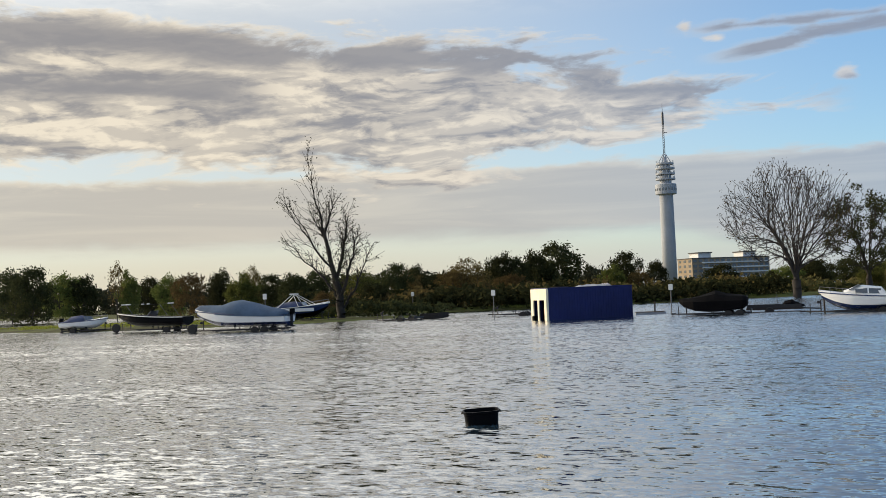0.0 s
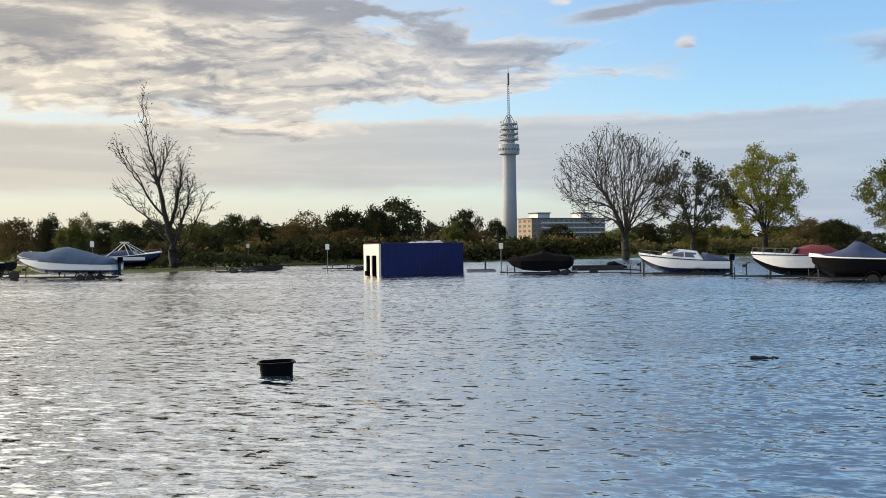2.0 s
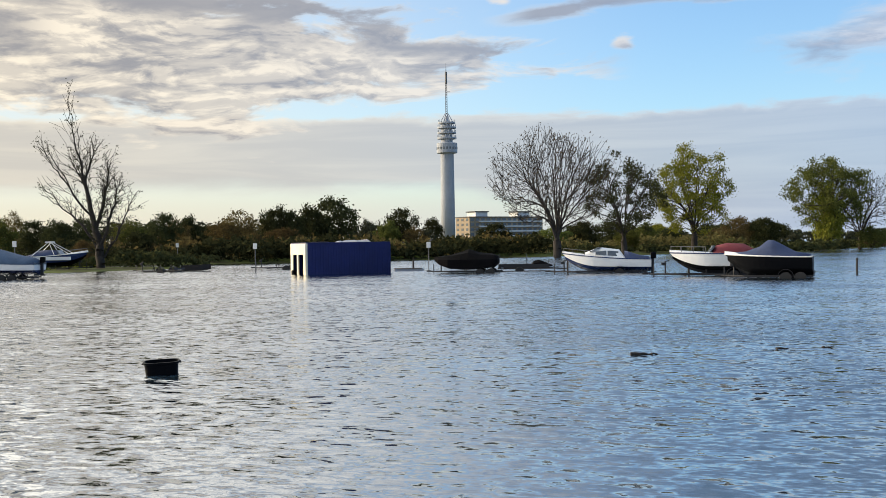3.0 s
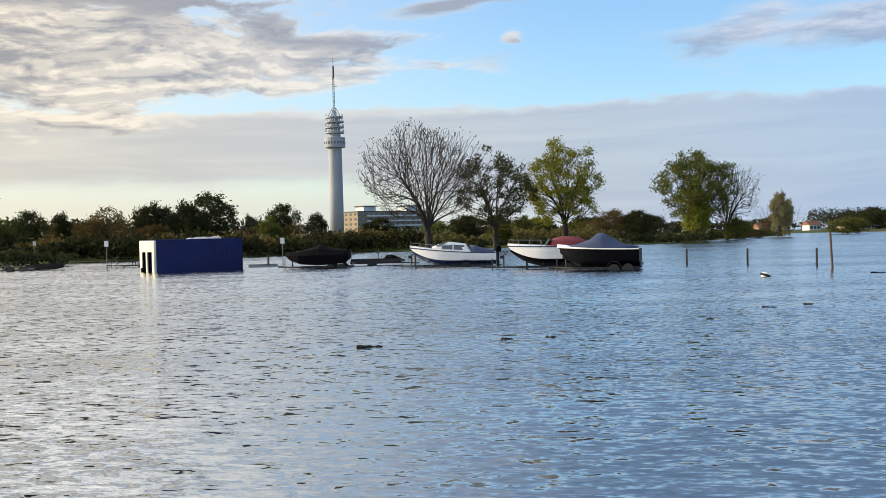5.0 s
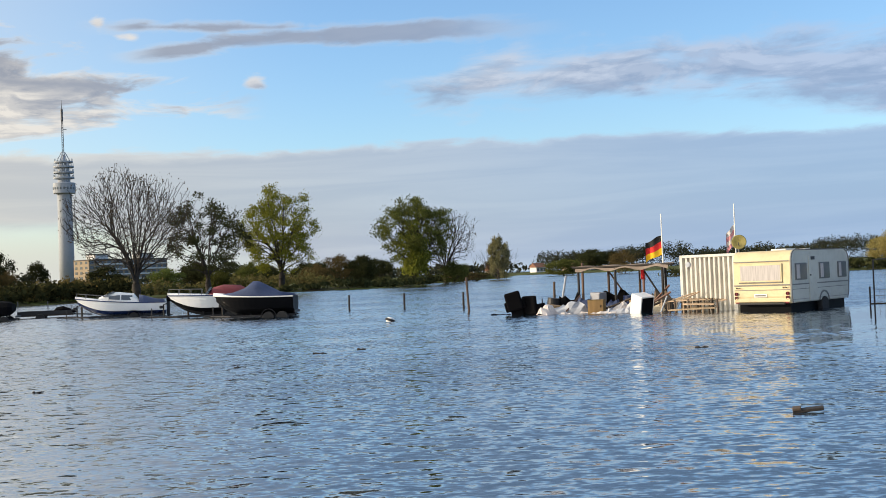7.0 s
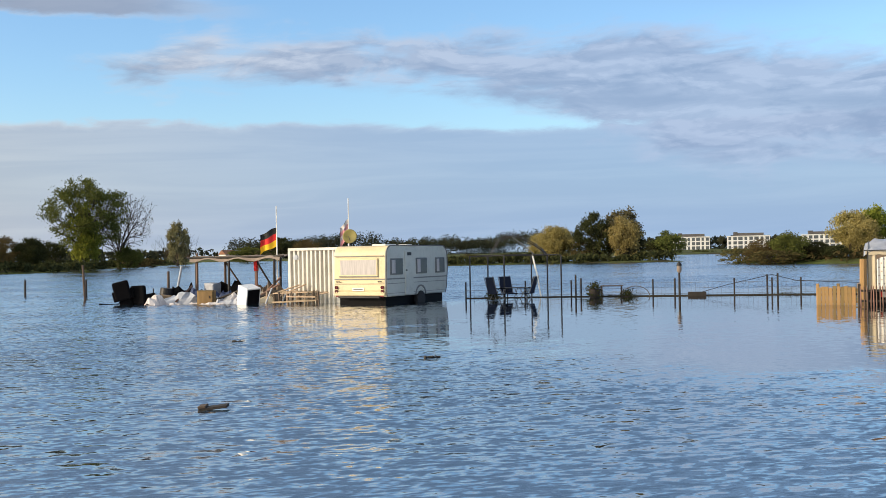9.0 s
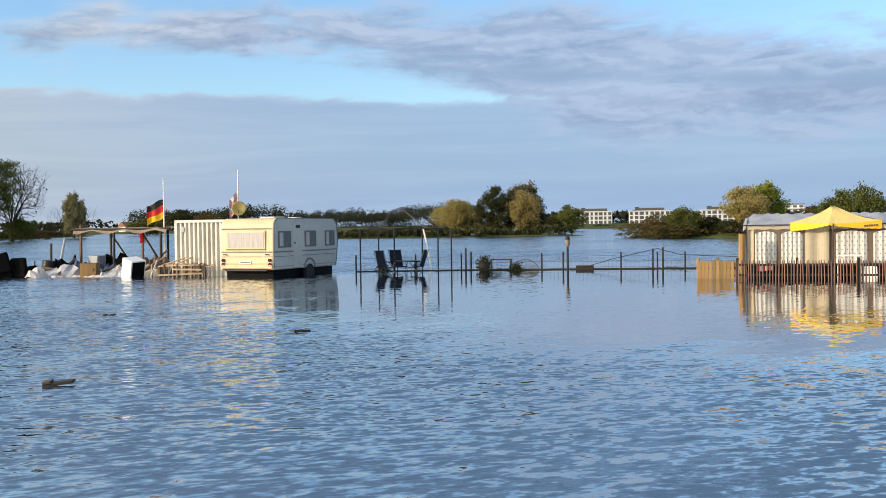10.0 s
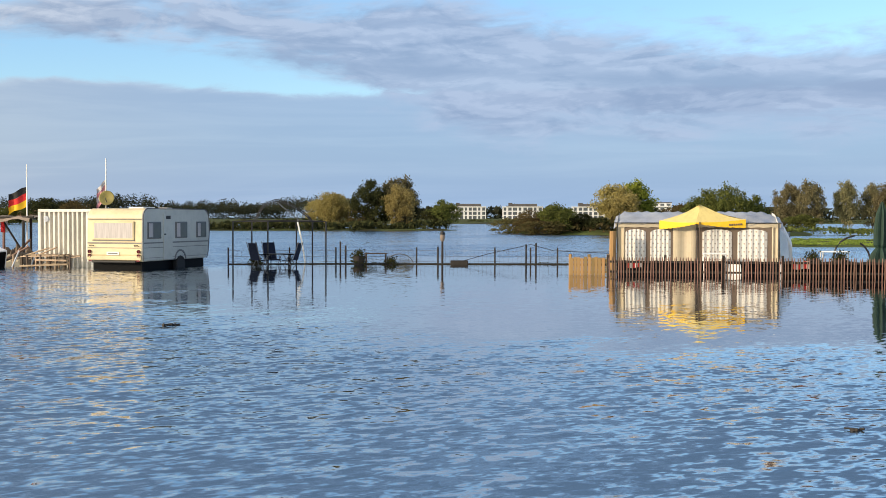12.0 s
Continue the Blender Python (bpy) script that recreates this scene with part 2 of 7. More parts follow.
    # mirror share lifted above Fresnel, more so far out, to brighten the water
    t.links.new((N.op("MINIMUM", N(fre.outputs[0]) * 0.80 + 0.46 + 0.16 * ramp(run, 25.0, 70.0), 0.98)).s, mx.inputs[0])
    t.links.new(silt.outputs[0], mx.inputs[1])
    t.links.new(gloss.outputs[0], mx.inputs[2])
    t.links.new(mx.outputs[0], out.inputs[0])
    return m


M = {}
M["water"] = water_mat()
M["ground"] = mat("wet_grass_ground", (0.085, 0.105, 0.028), 0.9, 0, 0.4, 0.25, 0.6, 3.0, second=(0.035, 0.03, 0.016), spec=0.08)
M["bark"] = mat("bark", (0.032, 0.026, 0.021), 0.9, 0, 0.4, 2.0, 0.5)
M["leaf_brown"] = leaf_mat("leaf_brown", (0.085, 0.065, 0.030), (0.13, 0.10, 0.040))
M["leaf_dark"] = leaf_mat("leaf_dark", (0.032, 0.039, 0.018), (0.060, 0.062, 0.026), 0.2)
M["leaf_green"] = leaf_mat("leaf_green", (0.068, 0.086, 0.026), (0.14, 0.15, 0.042))
M["leaf_yellow"] = leaf_mat("leaf_yellow", (0.14, 0.17, 0.028), (0.26, 0.26, 0.045))
M["leaf_gold"] = leaf_mat("leaf_gold", (0.25, 0.205, 0.075), (0.34, 0.285, 0.115))
M["reed"] = leaf_mat("reed", (0.13, 0.10, 0.045), (0.07, 0.072, 0.03))
M["far_leaf"] = leaf_mat("far_leaf", (0.030, 0.040, 0.028), (0.060, 0.060, 0.036), 0.2)
M["leaf_grey"] = leaf_mat("leaf_grey", (0.12, 0.12, 0.065), (0.21, 0.18, 0.095), 0.25)
M["dirty_canvas"] = mat("dirty_canvas", (0.25, 0.20, 0.165), 0.85, 0, 0.35, 1.5, 0.5)
M["concrete"] = mat("concrete", (0.40, 0.43, 0.48), 0.8, 0, 0.12, 0.1, 0.1)
M["steel"] = mat("galvanised_steel", (0.13, 0.133, 0.14), 0.5, 0.3, 0.3, 3, 0.1)
M["dark_metal"] = mat("dark_metal", (0.02, 0.02, 0.023), 0.5, 0.3, 0.3, 3, 0.1)
M["blue_paint"] = mat("blue_container_paint", (0.003, 0.009, 0.085), 0.5, 0, 0.25, 0.8, 0.1, spec=0.3)
M["cream_paint"] = mat("cream_paint", (0.72, 0.66, 0.5), 0.5, 0, 0.15, 1.5, 0.1)
M["white_gel"] = mat("white_hull", (0.75, 0.76, 0.76), 0.25, 0, 0.08, 1.0, 0.0, stain=0.12)
M["navy_gel"] = mat("navy_hull", (0.015, 0.03, 0.10), 0.25, 0, 0.2, 1.0, 0.0)
M["black_gel"] = mat("black_hull", (0.004, 0.0045, 0.006), 0.4, 0, 0.2, 1.0, 0.0, spec=0.04)
M["red_cloth"] = mat("maroon_canvas", (0.16, 0.02, 0.03), 0.8, 0, 0.3, 2.0, 0.3)
M["grey_cloth"] = mat("blue_grey_canvas", (0.072, 0.115, 0.185), 0.8, 0, 0.3, 1.2, 0.4, spec=0.2)
M["navy_cloth"] = mat("navy_canvas", (0.03, 0.05, 0.12), 0.85, 0, 0.3, 1.2, 0.4)
M["black_cloth"] = mat("black_tarpaulin", (0.005, 0.005, 0.006), 0.8, 0, 0.3, 1.2, 0.4, spec=0.04)
M["rubber"] = mat("rubber", (0.015, 0.015, 0.016), 0.8, 0, 0.3, 6, 0.2)
M["glass"] = glass_mat("window_glass")
M["white_metal"] = mat("white_lacquer", (0.78, 0.77, 0.73), 0.45, 0, 0.1, 1.5, 0.05)
M["container_white"] = mat("weathered_white_container", (0.66, 0.64, 0.59), 0.55, 0, 0.2, 1.2, 0.1, stain=0.3)
M["caravan_cream"] = mat("caravan_cream", (0.60, 0.50, 0.30), 0.4, 0, 0.16, 0.8, 0.05, stain=0.30)
M["caravan_side"] = mat("caravan_side", (0.50, 0.51, 0.46), 0.4, 0, 0.14, 0.8, 0.05, stain=0.28)
M["stripe"] = mat("grey_stripe", (0.16, 0.16, 0.16), 0.5, 0, 0.2, 2, 0)
M["curtain"] = mat("net_curtain", (0.50, 0.47, 0.46), 0.9, 0, 0.25, 6, 0.2, stretch=(8, 8, 0.4))
M["wood"] = mat("weathered_wood", (0.085, 0.058, 0.040), 0.8, 0, 0.4, 3, 0.4, stretch=(1, 1, 0.15), per_object=0.25)
M["picket"] = mat("stained_picket", (0.19, 0.105, 0.075), 0.7, 0, 0.45, 3, 0.4, stretch=(1, 1, 0.15), per_object=0.3)
M["plank"] = mat("honey_plank", (0.26, 0.16, 0.055), 0.7, 0, 0.4, 3, 0.3, stretch=(1, 1, 0.15), per_object=0.35)
M["dark_wood"] = mat("wet_dark_wood", (0.018, 0.013, 0.010), 0.75, 0, 0.4, 3, 0.4, stretch=(1, 1, 0.2))
M["tent_beige"] = mat("beige_tent_cloth", (0.50, 0.43, 0.31), 0.85, 0, 0.15, 1.0, 0.3)
M["tent_grey"] = mat("silver_tarpaulin", (0.36, 0.38, 0.43), 0.45, 0, 0.3, 1.2, 0.6)
M["tent_brown"] = mat("brown_tent_trim", (0.16, 0.12, 0.09), 0.85, 0, 0.2, 2, 0.2)
M["yellow_cloth"] = mat("yellow_awning", (0.62, 0.50, 0.19), 0.75, 0, 0.15, 1.5, 0.3)
M["brick"] = mat("far_brick", (0.34, 0.27, 0.19), 0.85, 0, 0.2, 0.3, 0.1)
M["white_wall"] = mat("far_white_wall", (0.74, 0.75, 0.75), 0.8, 0, 0.1, 0.2, 0.0)
M["roof_dark"] = mat("far_roof", (0.09, 0.085, 0.085), 0.8, 0, 0.3, 0.3, 0.0)
M["roof_tile"] = mat("far_roof_tile", (0.22, 0.10, 0.06), 0.8, 0, 0.3, 0.3, 0.0)


# ---- mesh helpers ----
def mesh_of(name, verts, faces, material, smooth=False):
    me = bpy.data.meshes.new(name)
    me.from_pydata([tuple(v) for v in verts], [], faces)
    me.materials.append(material)
    if smooth:
        me.shade_smooth()
    return me


def thing(name, label, category, m=None, group="", kind=""):
    ob = new(name)
    ob.empty_display_size = 0.2
    ob.matrix_world = m or Matrix()
    return tagged(ob, label, category, group, kind)


def part(name, bm, material, parent=None, label="", smooth=False):
    me = bpy.data.meshes.new(name)
    bmesh.ops.recalc_face_normals(bm, faces=bm.faces)
    bm.to_mesh(me)
    bm.free()
    me.materials.append(material)
    if smooth:
        me.shade_smooth()
    ob = new(name, me)
    ob.parent = parent
    if label:
        ob["label"] = label
    return ob


def mpart(name, me, parent, m=None, label=""):
    ob = new(name, me)
    ob.parent = parent
    if m:
        ob.matrix_basis = m
    if label:
        ob["label"] = label
    return ob


def box(size, at=(0, 0, 0), bevel=0.0, bm=None, rot=None):
    bm = bm or bmesh.new()
    g = bmesh.ops.create_cube(bm, size=1.0)
    bmesh.ops.scale(bm, vec=size, verts=g["verts"])
    if bevel:
        es = {e for v in g["verts"] for e in v.link_edges}
        r = bmesh.ops.bevel(bm, geom=list(es), offset=bevel, segments=2, affect="EDGES", profile=0.5)
        vs = list({v for f in r["faces"] for v in f.verts} | {v for v in g["verts"] if v.is_valid})
    else:
        vs = g["verts"]
    if rot:
        bmesh.ops.rotate(bm, cent=(0, 0, 0), matrix=rot.to_matrix().to_3x3() if isinstance(rot, Euler) else rot, verts=vs)
    bmesh.ops.translate(bm, vec=at, verts=vs)
    return bm


def tube(points, r, sides=8, bm=None, r_end=None):
    """A bar along a line of points."""
    bm = bm or bmesh.new()
    pts = [Vector(p) for p in points]
    rings = []
    for i, p in enumerate(pts):
        a = (pts[min(i + 1, len(pts) - 1)] - pts[max(i - 1, 0)]).normalized()
        s = a.cross(Vector((0, 0, 1)) if abs(a.z) < 0.9 else Vector((1, 0, 0))).normalized()
        q = a.cross(s)
        rr = r + ((r_end if r_end is not None else r) - r) * i / (len(pts) - 1)
        rings.append([bm.verts.new(p + (s * math.cos(k * 2 * math.pi / sides) + q * math.sin(k * 2 * math.pi / sides)) * rr) for k in range(sides)])
    for a, b in zip(rings, rings[1:]):
        for k in range(sides):
            bm.faces.new((a[k], a[(k + 1) % sides], b[(k + 1) % sides], b[k]))
    bm.faces.new(rings[0][::-1])
    bm.faces.new(rings[-1])
    return bm


def loft(rings, bm=None, close=False, caps=True):
    """Skin over rings of points; close joins the ring's ends."""
    bm = bm or bmesh.new()
    rs = [[bm.verts.new(p) for p in r] for r in rings]
    n = len(rs[0])
    for a, b in zip(rs, rs[1:]):
        for k in range(n if close else n - 1):
            bm.faces.new((a[k], a[(k + 1) % n], b[(k + 1) % n], b[k]))
    if caps:
        bm.faces.new(rs[0][::-1])
        bm.faces.new(rs[-1])
    return bm


def lathe(profile, sides=20, bm=None):
    """Turned shape from (radius, height) pairs."""
    return loft([[(r * math.cos(2 * math.pi * k / sides), r * math.sin(2 * math.pi * k / sides), z) for k in range(sides)] for r, z in profile], bm, True)


# ---- ground and water ----
SHORES = [   # outlines of the land, its height, and the slope of its bank
    ([(-185, 300), (-140, 255), (-90, 196), (-60, 156), (-44, 137), (-30, 137), (-18, 137), (0, 150), (18, 168), (38, 172), (55, 171), (66, 196), (100, 262),
      (122, 296), (170, 420), (300, 900), (0, 3900), (-2500, 3900), (-2500, 1500), (-400, 560)], 0.42, 0.10),
    ([(-110, 132), (-82, 112), (-62, 101), (-44, 92), (-33, 93), (-26, 104), (-22, 113), (-32, 120), (-50, 126), (-84, 140)], 0.16, 0.10),
    ([(92, 152), (104, 133), (118, 121), (128, 116), (134, 132), (118, 152), (104, 166)], 0.22, 0.1),
    ([(112, 92), (110, 82), (109, 71), (110, 62), (122, 56), (134, 64), (128, 92)], 0.5, 0.2),
    ([(238, 246), (300, 205), (345, 150), (380, 60), (400, -100), (900, -600), (3900, -600), (3900, 3900), (300, 900), (170, 420), (200, 300)], 0.6, 0.12),
    ([(77.6, 36.9), (80, 32), (87, 15), (89.5, -11), (117, -14), (114, 22), (101, 44), (90.5, 45.5)], 0.16, 0.08),
    ([(-120, 3), (-30, 2.2), (0, 2.0), (5, 0.4), (12, -2.0), (19, -4.5), (70, -24), (120, -60), (120, -400), (-300, -400), (-300, 10)], 0.3, 0.3),
]


def inside_depth(px, py, poly):
    """Signed distance into a polygon (positive inside), for arrays of places."""
    p = np.array(poly, float)
    best = np.full(px.shape, 1e9)
    inn = np.zeros(px.shape, bool)
    for a, b in zip(p, np.roll(p, -1, axis=0)):
        ab = b - a
        t = np.clip(((px - a[0]) * ab[0] + (py - a[1]) * ab[1]) / (ab @ ab), 0, 1)
        best = np.minimum(best, np.hypot(px - a[0] - t * ab[0], py - a[1] - t * ab[1]))
        c = (a[1] > py) != (b[1] > py)
        with np.errstate(divide="ignore", invalid="ignore"):
            inn ^= c & (px < (b[0] - a[0]) * (py - a[1]) / (b[1] - a[1] + 1e-12) + a[0])
    return np.where(inn, best, -best)


def land(px, py):
    px, py = np.asarray(px, float), np.asarray(py, float)
    wob = np.sin(px * 0.31 + py * 0.17) * 0.9 + np.sin(px * 0.13 - py * 0.23) * 1.3 + np.sin(px * 0.9) * 0.4
    h = np.full(px.shape, -0.6)
    for poly, top_h, slope in SHORES:
        h = np.maximum(h, np.clip((inside_depth(px, py, poly) + wob) * slope, -0.6, top_h))
    return h


def land_at(x, y):
    return float(land(np.array([x]), np.array([y]))[0])


def axis(lo, hi, step, far):
    mid = list(np.arange(lo, hi, step))
    out, d, v = [], step, hi
    while v < far:
        out.append(v)
        d *= 1.3
        v += d
    back, d, v = [], step, lo
    while v > -far:
        d *= 1.3
        v -= d
        back.append(v)
    return np.array(back[::-1] + mid + out + [far])


gx, gy = axis(-120, 180, 2.5, 4200), axis(-12, 310, 2.5, 4200)
GX, GY = np.meshgrid(gx, gy)
GZ = land(GX, GY)
GZ = GZ + np.where(GZ > 0, 0.06 * np.sin(GX * 1.7) * np.cos(GY * 1.3), 0)
nx, ny = len(gx), len(gy)
gverts = np.stack([GX.ravel(), GY.ravel(), GZ.ravel()], 1)
gfaces = [(j * nx + i, j * nx + i + 1, (j + 1) * nx + i + 1, (j + 1) * nx + i) for j in range(ny - 1) for i in range(nx - 1)]
tagged(new("ground", mesh_of("ground", gverts.tolist(), gfaces, M["ground"], True)), "wet grassy flood meadow and lake bed under the water", "ground", kind="structure")
wv = 4200.0
tagged(new("water", mesh_of("water", [(-wv, -wv, 0), (wv, -wv, 0), (wv, wv, 0), (-wv, wv, 0)], [(0, 1, 2, 3)], M["water"])),
       "rippled blue-grey flood water covering the meadow", "water", kind="structure")


# ---- trees ----
def skeleton_tree(height, fork, shape, tips, seed, lean=(0.0, 0.0), trunk_r=0.25, droop=0.0, sway=0.08, stems=()):
    """Branch lines from a trunk to tips spread through a crown: nodes, parents and radii. shape(rng) gives one tip, z up from the ground."""
    rng = random.Random(seed)
    nodes, par = [Vector((0, 0, -0.3))], [-1]
    n = 6
    for i in range(1, n + 1):
        f = i / n
        nodes.append(Vector((lean[0] * f * fork / height + rng.uniform(-1, 1) * sway * 0.5, lean[1] * f * fork / height + rng.uniform(-1, 1) * sway * 0.5, fork * f)))
        par.append(i - 1)
    for line in stems:
        last = int(np.argmin([(v - Vector(line[0])).length for v in nodes]))
        for p, q in zip(line, line[1:]):
            for i in range(1, 5):
                nodes.append(Vector(p).lerp(Vector(q), i / 4) + Vector((rng.uniform(-1, 1), rng.uniform(-1, 1), 0)) * sway * 0.6)
                par.append(last)
                last = len(nodes) - 1
    targets = sorted((Vector(shape(rng)) for _ in range(tips)), key=lambda p: (p - nodes[-1]).length)
    depth = [0.0] * len(nodes)
    for k in range(1, len(nodes)):
        depth[k] = depth[par[k]] + (nodes[k] - nodes[par[k]]).length
    arr = np.array([tuple(v) for v in nodes])
    dep = np.array(depth)
    way = np.array([tuple((nodes[k] - nodes[par[k]]).normalized()) if par[k] >= 0 else (0, 0, 1) for k in range(len(nodes))])
    for tp in targets:
        dv = np.array(tuple(tp)) - arr
        dist = np.linalg.norm(dv, axis=1) + 1e-6
        # branch off where the way to the tip stays short and rising
        cost = dist * (1.25 - 0.45 * dv[:, 2] / dist) + 0.22 * dep
        cost *= 1 + 0.8 * (1 - (dv * way).sum(axis=1) / dist)
        cost[:4] += 100
        j = int(np.argmin(cost))
        a = Vector(arr[j])
        p0 = Vector(arr[par[j]]) if par[j] >= 0 else a
        d0 = (a - p0).normalized()
        length = (tp - a).length
        m = max(2, min(7, int(length / (height * 0.045))))
        last = j
        new_nodes, new_dep = [], []
        for i in range(1, m + 1):
            f = i / m
            q = a.lerp(tp, f) + d0 * length * 0.34 * f * (1 - f) + Vector((0, 0, -droop * f * f * length))
            q += Vector((rng.uniform(-1, 1), rng.uniform(-1, 1), rng.uniform(-1, 1))) * sway * length * 0.16 * (1 if i < m else 0.4)
            nodes.append(q)
            par.append(last)
            last = len(nodes) - 1
            new_nodes.append(tuple(q))
            new_dep.append(dep[j] + length * f)
        arr = np.vstack([arr, new_nodes])
        dep = np.concatenate([dep, new_dep])
        pts = np.vstack([tuple(a), new_nodes])
        step = np.diff(pts, axis=0)
        way = np.vstack([way, step / (np.linalg.norm(step, axis=1)[:, None] + 1e-9)])
    kids = [0] * len(nodes)
    area = [0.0] * len(nodes)
    tipset = []
    for k in range(len(nodes)):
        if par[k] >= 0:
            kids[par[k]] += 1
    tip_a = (trunk_r ** 1.9) / tips
    for k in range(len(nodes) - 1, -1, -1):
        if kids[k] == 0:
            area[k] += tip_a
            tipset.append(k)
        if par[k] >= 0:
            area[par[k]] += area[k]
    rad = [max(a ** (1 / 1.9), trunk_r * 0.038) for a in area]
    rad[0] = trunk_r * 1.35
    return arr, par, rad, tipset


def branch_mesh(name, arr, par, rad, material):
    verts, faces = [], []
    for k in range(1, len(arr)):
        a, b = Vector(arr[par[k]]), Vector(arr[k])
        d = b - a
        if d.length < 1e-5:
            continue
        ra, rb = min(rad[par[k]], rad[k] * 1.35), rad[k]
        sides = 8 if rb > 0.12 else 5 if rb > 0.04 else 3
        d.normalize()
        s = d.cross(Vector((0.31, 0.2, 0.93)) if abs(d.z) < 0.9 else Vector((1, 0, 0))).normalized()
        q = d.cross(s)
        base = len(verts)
        for p, r in ((a, ra), (b, rb)):
            for i in range(sides):
                an = 2 * math.pi * i / sides
                verts.append(p + (s * math.cos(an) + q * math.sin(an)) * r)
        for i in range(sides):
            faces.append((base + i, base + (i + 1) % sides, base + sides + (i + 1) % sides, base + sides + i))
    return mesh_of(name, verts, faces, material, True)


def leaf_mesh(name, centres, per, spread, size, material, seed, flat=0.5):
    """Loose leaves and leaf sprays round the given places: folded four-cornered blades."""
    rng = np.random.default_rng(seed)
    c = np.repeat(np.array(centres, float), per, axis=0)
    n = len(c)
    c = c + rng.normal(0, spread, (n, 3)) * np.array([1, 1, 0.75])
    a = rng.normal(0, 1, (n, 3))
    a /= np.linalg.norm(a, axis=1)[:, None]
    b = np.cross(a, rng.normal(0, 1, (n, 3)))
    b /= np.linalg.norm(b, axis=1)[:, None] + 1e-9
    s = size * rng.uniform(0.5, 1.3, (n, 1))
    verts = np.stack([c - a * s, c + b * s * 0.45, c + a * s, c - b * s * 0.45], 1).reshape(-1, 3)
    faces = [(4 * i, 4 * i + 1, 4 * i + 2, 4 * i + 3) for i in range(n)]
    return mesh_of(name, verts.tolist(), faces, material)


def dome(rx, ry, z0, z1, hollow=0.55, low=0.0):
    """Tips in the outer part of an egg-shaped crown between two heights."""
    def f(rng):
        while True:
            x, y, z = (rng.uniform(-1, 1) for _ in range(3))
            r = x * x + y * y + z * z
            if r < 1 and r > hollow ** 2 * rng.random() and z > -1 + low:
                k = 1 + 0.10 * math.sin(7 * x + 3 * z) + 0.08 * math.sin(5 * y - 6 * z)
                return (x * rx * k, y * ry * k, (z0 + z1) / 2 + z * (z1 - z0) / 2 * k)
    return f


def tree(name, label, x, y, height, fork, shape, tips, seed, leaf=None, per=0, leaf_size=0.25, spread=0.5, trunk_r=0.25, lean=(0, 0), droop=0.0, sway=0.1, share=1.0, stems=(), z=None, category="tree", group=""):
    ob = thing(name, label, category, pose(x, y, (land_at(x, y) if z is None else z), 0, 0, 0), group)
    arr, par, rad, tipset = skeleton_tree(height, fork, shape, tips, seed, lean, trunk_r, droop, sway, stems)
    mpart("trunk", branch_mesh("trunk", arr, par, rad, M["bark"]), ob)
    if leaf and per:
        rng = random.Random(seed + 5)
        cs = [arr[k] for k in tipset if rng.random() < share]
        mpart("crown", leaf_mesh("crown", cs, per, spread, leaf_size, M[leaf], seed), ob)
    return ob


def fan(n, base, rx, ry, top, seed, drop=0.42):
    """Main limbs that rise steeply from a fork and spread into a dome."""
    r = random.Random(seed)
    out = []
    for i in range(n):
        a, q = i * 2.39996 + r.uniform(-0.3, 0.3), math.sqrt((i + 0.4) / n) * r.uniform(0.86, 1.0)
        end = Vector((rx * q * math.cos(a), ry * q * math.sin(a), base + (top - base) * (1 - drop * q * q) * r.uniform(0.84, 0.97)))
        mid = Vector((end.x * 0.30, end.y * 0.30, base + (end.z - base) * 0.52))
        st = Vector((0, 0, base - 0.9 * r.random()))
        out.append(tuple(tuple(st.lerp(mid, k / 5).lerp(mid.lerp(end, k / 5), k / 5)) for k in range(6)))
    return tuple(out)


WILLOW = (((0, 0, 0.6), (-0.25, 0.1, 2.8), (-1.0, 0.1, 5.6), (-1.9, 0, 8.8), (-2.7, 0.1, 11.6), (-3.3, 0, 13.6), (-3.4, 0, 15.6)),
          ((-0.2, 0, 1.9), (-1.5, 0.3, 3.4), (-3.2, 0.3, 5.0), (-5.2, 0.2, 6.1), (-6.7, 0.3, 7.0)),
          ((-0.8, 0, 4.6), (-2.4, -0.4, 6.4), (-4.2, -0.4, 8.6), (-5.6, -0.5, 10.0), (-6.4, -0.5, 11.0)),
          ((-2.5, 0.1, 11.0), (-3.4, 0.2, 12.4), (-4.6, 0.2, 13.2), (-5.6, 0.2, 13.5)),
          ((-1.3, 0.1, 6.8), (-2.0, 0.4, 8.2), (-3.0, 0.5, 9.4), (-3.3, 0.5, 10.4)),
          ((-0.5, 0, 3.6), (0.2, 0.2, 5.6), (0.7, 0.3, 7.6), (1.0, 0.2, 9.4)),
          ((0.0, 0, 1.7), (0.9, -0.2, 3.8), (1.7, -0.2, 5.8), (2.2, -0.2, 7.6)),
          ((0.1, 0, 0.8), (1.5, 0.3, 2.6), (2.7, 0.3, 4.6), (3.7, 0.2, 6.8)),
          ((-1.7, 0, 8.2), (-0.9, 0.2, 9.8), (-0.5, 0.2, 11.2)))
WILLOW = tuple(tuple((a * 0.84, b, c * 1.03) for a, b, c in line) for line in WILLOW)
BUSHY = (5, 6, 0, 5, 6, 8, 1, 2, 4, 7)


def willow_tip(r):
    line = WILLOW[BUSHY[int(r.random() * 10) % 10]]
    k = min(int(r.random() ** 0.75 * (len(line) - 1)), len(line) - 2)
    p = Vector(line[k]).lerp(Vector(line[k + 1]), r.random())
    s = 0.62 if p.x > -1.4 and p.z < 11 else 0.36
    return (p.x + r.gauss(0, s), p.y + r.gauss(0, s), max(1.6, p.z + abs(r.gauss(0, 0.8)) + 0.2))


